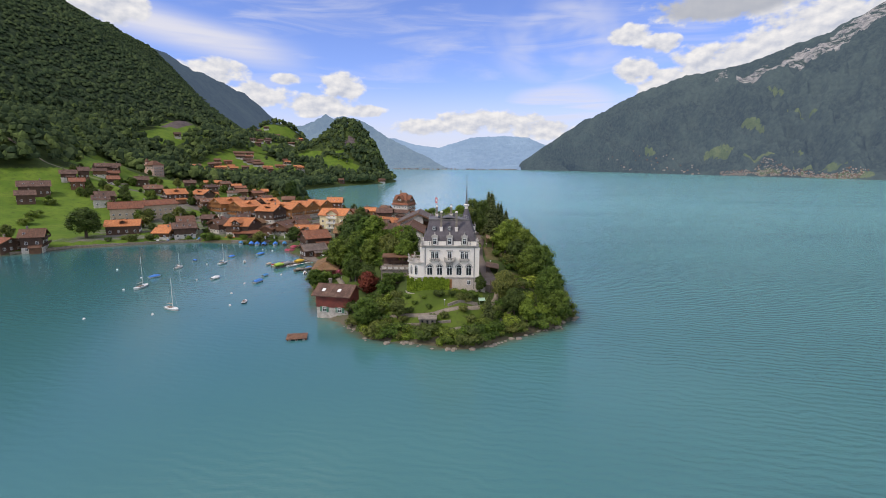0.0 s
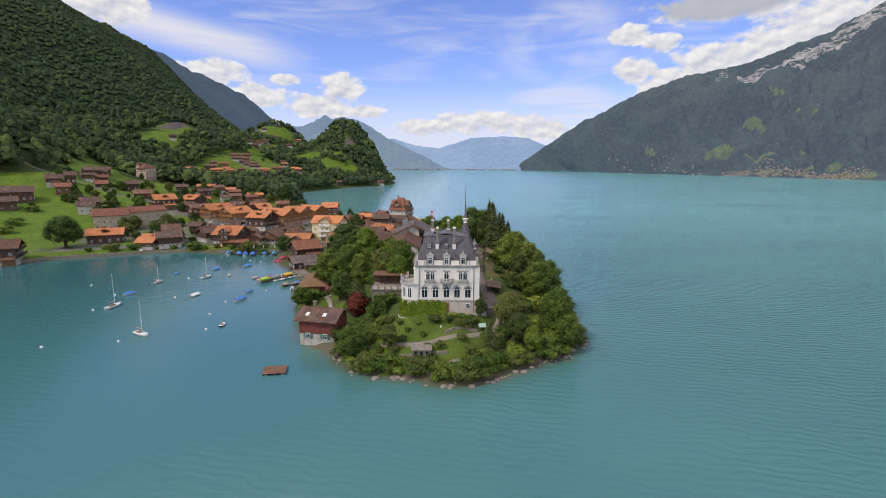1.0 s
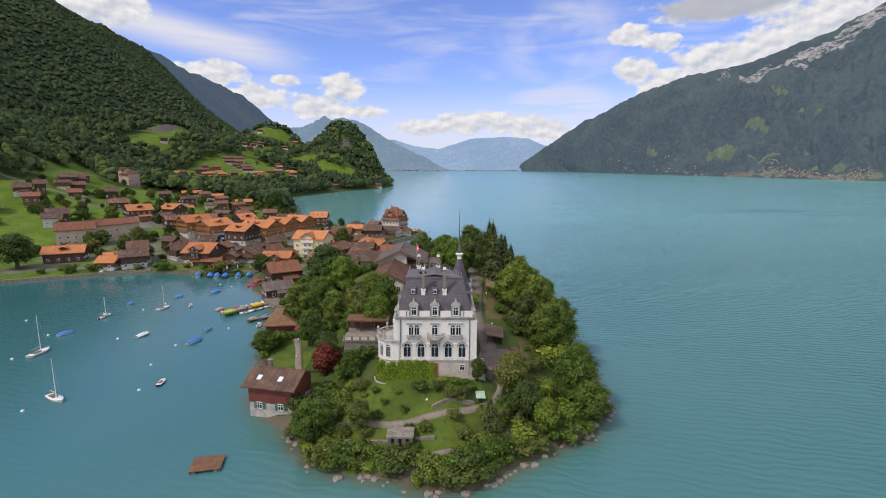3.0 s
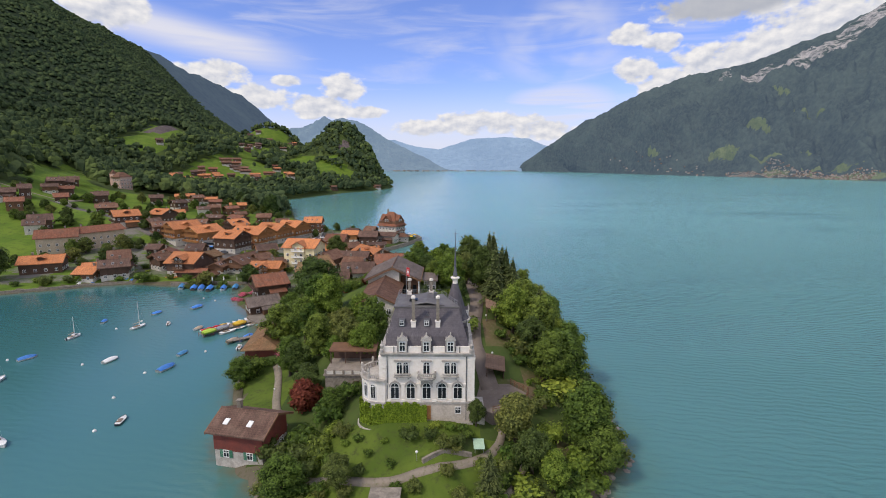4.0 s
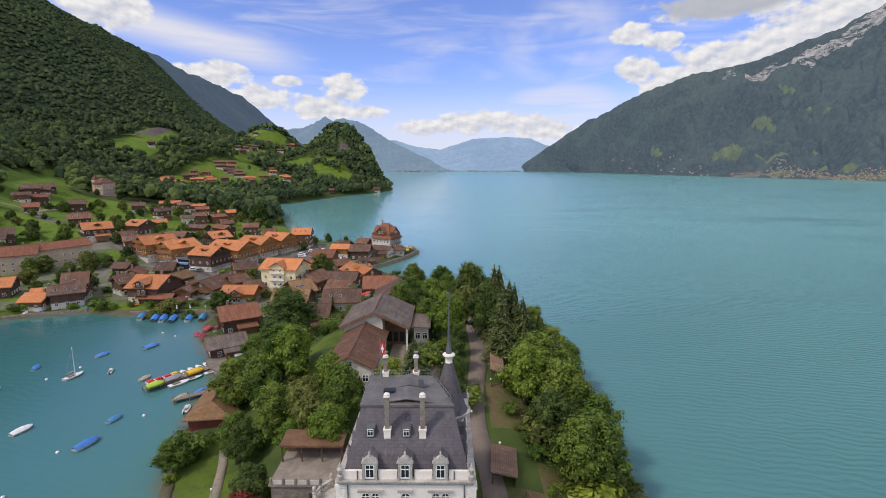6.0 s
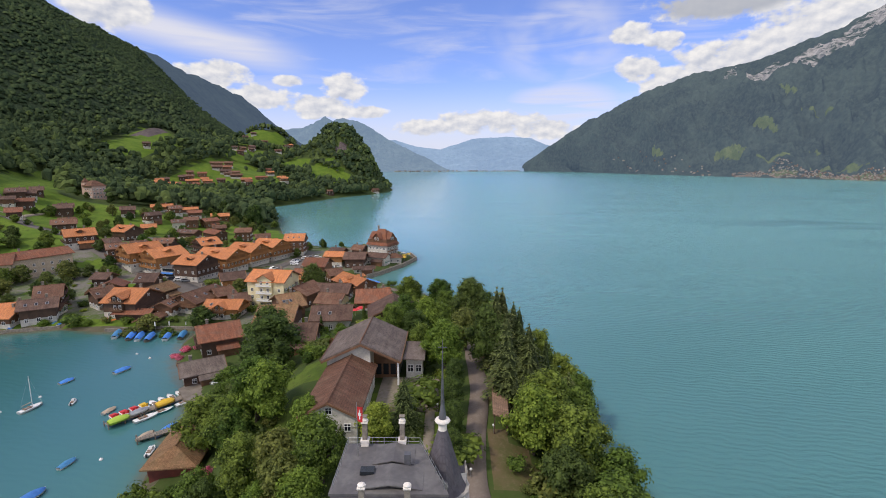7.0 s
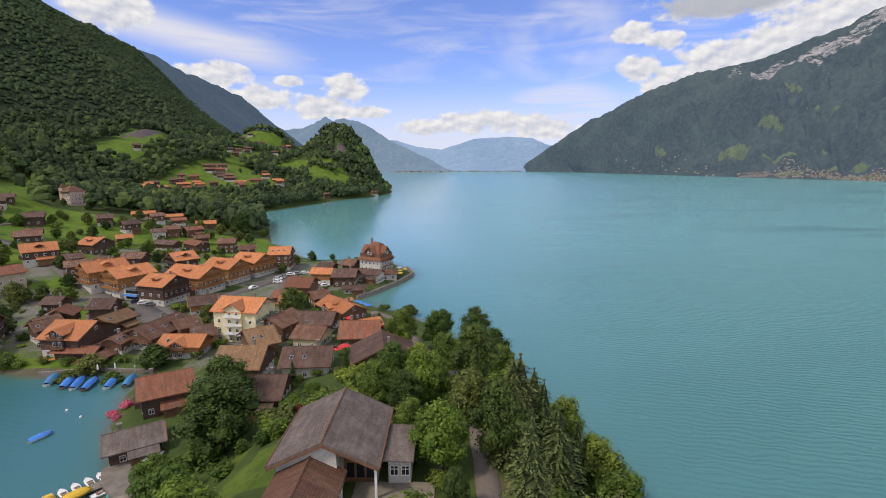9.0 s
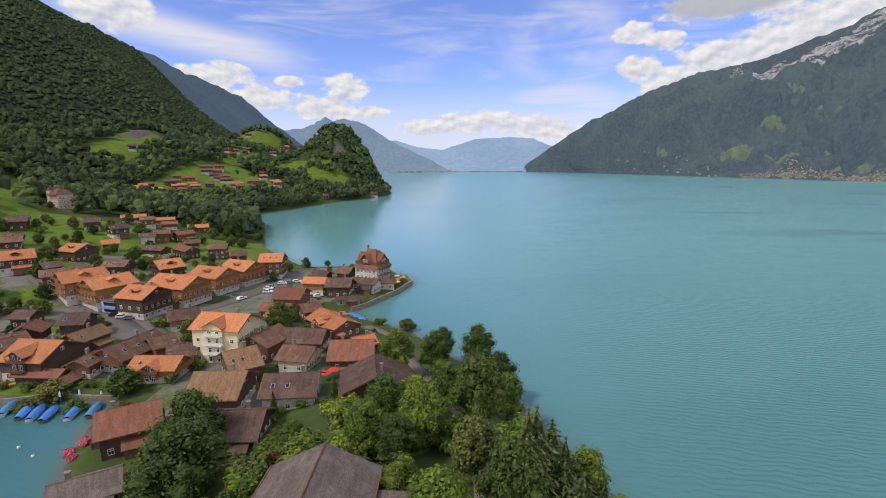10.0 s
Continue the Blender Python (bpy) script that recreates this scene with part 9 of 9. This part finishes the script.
def bank_stones():
    """Pale boulders lying along the waterline of the castle garden."""
    rng = random.Random(61)
    line = SHORE[2:12]
    bm = bmesh.new()
    bmesh.ops.create_icosphere(bm, subdivisions=1, radius=0.5)
    for v in bm.verts:
        v.co *= rng.uniform(0.8, 1.2)
    first = part("boulder", bm, RUBBLE)
    mesh = first.data
    bpy.data.objects.remove(first)
    for (x0, y0), (x1, y1) in zip(line, line[1:]):
        for i in range(int(math.hypot(x1 - x0, y1 - y0) / 1.5)):
            f, w = rng.random(), math.hypot(x1 - x0, y1 - y0)
            o = rng.uniform(-1.5, 0.3)
            x, y = x0 + (x1 - x0) * f - (y1 - y0) / w * o, y0 + (y1 - y0) * f + (x1 - x0) / w * o
            k_ = rng.uniform(0.5, 1.7)
            ob = new("boulder", mesh)
            ob.matrix_basis = Matrix.Translation((x, y, rng.uniform(-0.1, 0.1))) @ Matrix.Rotation(rng.uniform(0, 6.3), 4, "Z") @ Matrix.Diagonal((k_ * 1.2, k_, k_ * 0.6, 1))
            tagged(ob, "rough grey-brown boulder at the waterline", "stone", "waterline boulders")


bank_stones()


def lane_side():
    """Low shrubs on the slope between the lane and the eastern trees."""
    rng = random.Random(31)
    for _ in range(36):
        y = rng.uniform(122, 182)
        x = rng.uniform(11.5, 18.5)
        if x < 14.5 and (130 < y < 141 or 153 < y < 165):
            continue
        plant(rng.choice(("bush", "olivebush", "lightbush", "bush")), x, y, rng.uniform(0.9, 2.2), rng.uniform(1.0, 1.5), "bank shrubs")


undergrowth()
lane_side()
shore_hedge()
for k_, x, y, top, wide in (("spruce", 13.7, 178.8, 29.1, 1.25), ("spruce", 18.5, 175, 23, 1.3), ("spruce", 16.5, 183, 25, 1.2), ("spruce", 13.7, 192, 20.5, 1.3), ("dark", 8.5, 206, 24.5, 0.9),
                            ("dark", -38, 193, 19, 1.3), ("spruce", 23.5, 164, 18, 1.3), ("broad", -2.5, 181, 21, 1.0)):
    plant(k_, x, y, top - gz(x, y), wide)
for x, y, k_, h in ((-1.0, 117.6, "lightbush", 1.3), (1.2, 117.7, "lightbush", 1.3), (3.2, 117.6, "bush", 1.2), (0.5, 114, "olivebush", 2.0), (2.8, 115.2, "olivebush", 1.6), (-26, 118, "olivebush", 3.2), (-22, 120, "bush", 3.4),
                    (-17, 120, "lightbush", 2.2), (-19, 124, "bush", 3.6), (-16, 127, "bush", 3.0), (-41, 150, "bush", 4.0), (-43, 149, "bush", 3.6), (-44.5, 152, "bush", 3.6), (-38, 153.5, "bush", 1.8), (-40.5, 153.8, "bush", 1.8),
                    (-37, 157, "flowers", 1.6), (-73, 214, "flowers", 1.2), (-71, 216, "flowers", 1.3), (-68, 217, "flowers", 1.2), (-70, 211, "flowers", 1.0), (-42, 144, "lightbush", 1.6), (-33.5, 150.5, "olivebush", 1.4),
                    (-20, 112.5, "olivebush", 3.0), (-18, 115.2, "bush", 2.6), (-21, 116.2, "olivebush", 3.0), (-16, 113.4, "bush", 2.0), (-13, 108, "olivebush", 1.6), (-6, 108.2, "bush", 1.3), (1, 110.0, "olivebush", 1.6), (-10.5, 113.5, "bush", 1.0),
                    (-3.5, 107.8, "olivebush", 1.6), (6, 111.4, "bush", 2.2), (8.8, 112, "olivebush", 2.4), (10.5, 114, "bush", 3.0), (-14.5, 116.5, "lightbush", 1.1), (2.2, 113.6, "olivebush", 1.2), (-15.5, 118.8, "olivebush", 2.2), (-12.5, 116.2, "bush", 1.2), (-8.4, 115.2, "lightbush", 0.9), (-1.6, 115.6, "olivebush", 1.6), (4.0, 116.4, "bush", 1.5), (-11.4, 111.0, "olivebush", 1.3), (-7.2, 111.6, "bush", 1.1), (-16.6, 109.0, "bush", 1.8), (-18.6, 117.8, "bush", 2.6), (-5.0, 104.6, "bush", 1.4), (2.6, 106.8, "olivebush", 1.8), (8.0, 109.6, "bush", 2.4)):
    plant(k_, x, y, h)


def village_gardens():
    """Shrubs in the gaps between the houses and along the village shore."""
    rng = random.Random(8)
    n = 0
    while n < 46:
        x, y = rng.uniform(-175, -8), rng.uniform(206, 330)
        d = float(shore_distance(np.array([x]), np.array([y]))[0])
        if d < 2 or (x > -75 and y < 208) or any(math.hypot(x - a, y - b) < r * 0.85 for a, b, r in HOUSES):
            continue
        if min(abs(y - (297 + 0.45 * max(0, -128 - x))), math.hypot(x + 83, y - 325) - 22) < 4 and x > -170 and x < -70:
            continue
        n += 1
        plant(rng.choice(("bush", "olivebush", "lightbush", "bush")), x, y, rng.uniform(1.0, 2.6), rng.uniform(0.9, 1.6), "garden shrubs")
    line = HARBOUR[4:12]
    for (x0, y0), (x1, y1) in zip(line, line[1:]):
        for i in range(max(1, int(math.hypot(x1 - x0, y1 - y0) / 7.0))):
            f = rng.random()
            w = math.hypot(x1 - x0, y1 - y0)
            o = rng.uniform(2.0, 6.0)
            plant(rng.choice(("bush", "lightbush", "olivebush", "small")), x0 + (x1 - x0) * f - (y1 - y0) / w * o, y0 + (y1 - y0) * f + abs(x1 - x0) / w * o, rng.uniform(1.2, 3.4), rng.uniform(1.0, 1.4), "garden shrubs")


village_gardens()


def slope_garden():
    """Close-set garden bushes on the slope between the hall and the village roofs."""
    rng = random.Random(44)
    n = 0
    while n < 46:
        x, y = rng.uniform(-52, -6), rng.uniform(184, 238)
        if any(math.hypot(x - a, y - b) < r * 0.8 for a, b, r in HOUSES) or math.hypot((x + 12.5) / 8.5, (y - 174) / 9.5) < 1.15:
            continue
        n += 1
        plant(rng.choice(("small", "small", "lightbush", "bush")), x, y, rng.uniform(1.4, 3.4), rng.uniform(1.0, 1.4), "slope garden bushes")
    for x, y, h in ((-24.5, 196, 2.2), (-16.5, 189, 2.4), (-29, 190, 1.8)):
        plant("red", x, y, h, 1.1, "slope garden bushes")


slope_garden()


def village_trees():
    """Small garden trees between the houses of the village and on the near meadow."""
    rng = random.Random(17)
    n = 0
    while n < 120:
        x, y = (rng.uniform(-200, -45), rng.uniform(245, 400)) if n < 55 else (rng.uniform(-310, -135), rng.uniform(300, 530))
        if float(shore_distance(np.array([x]), np.array([y]))[0]) < 3 or any(math.hypot(x - a, y - b) < r + 2.5 for a, b, r in HOUSES):
            continue
        if min(abs(y - (297 + 0.45 * max(0, -128 - x))), math.hypot(x + 83, y - 325) - 22) < 6:
            continue
        n += 1
        plant("small", x, y, rng.uniform(3.0, 6.5) * (1.35 if y > 400 else 1.0), rng.uniform(1.0, 1.35), "village garden trees")


village_trees()
grow_woods()
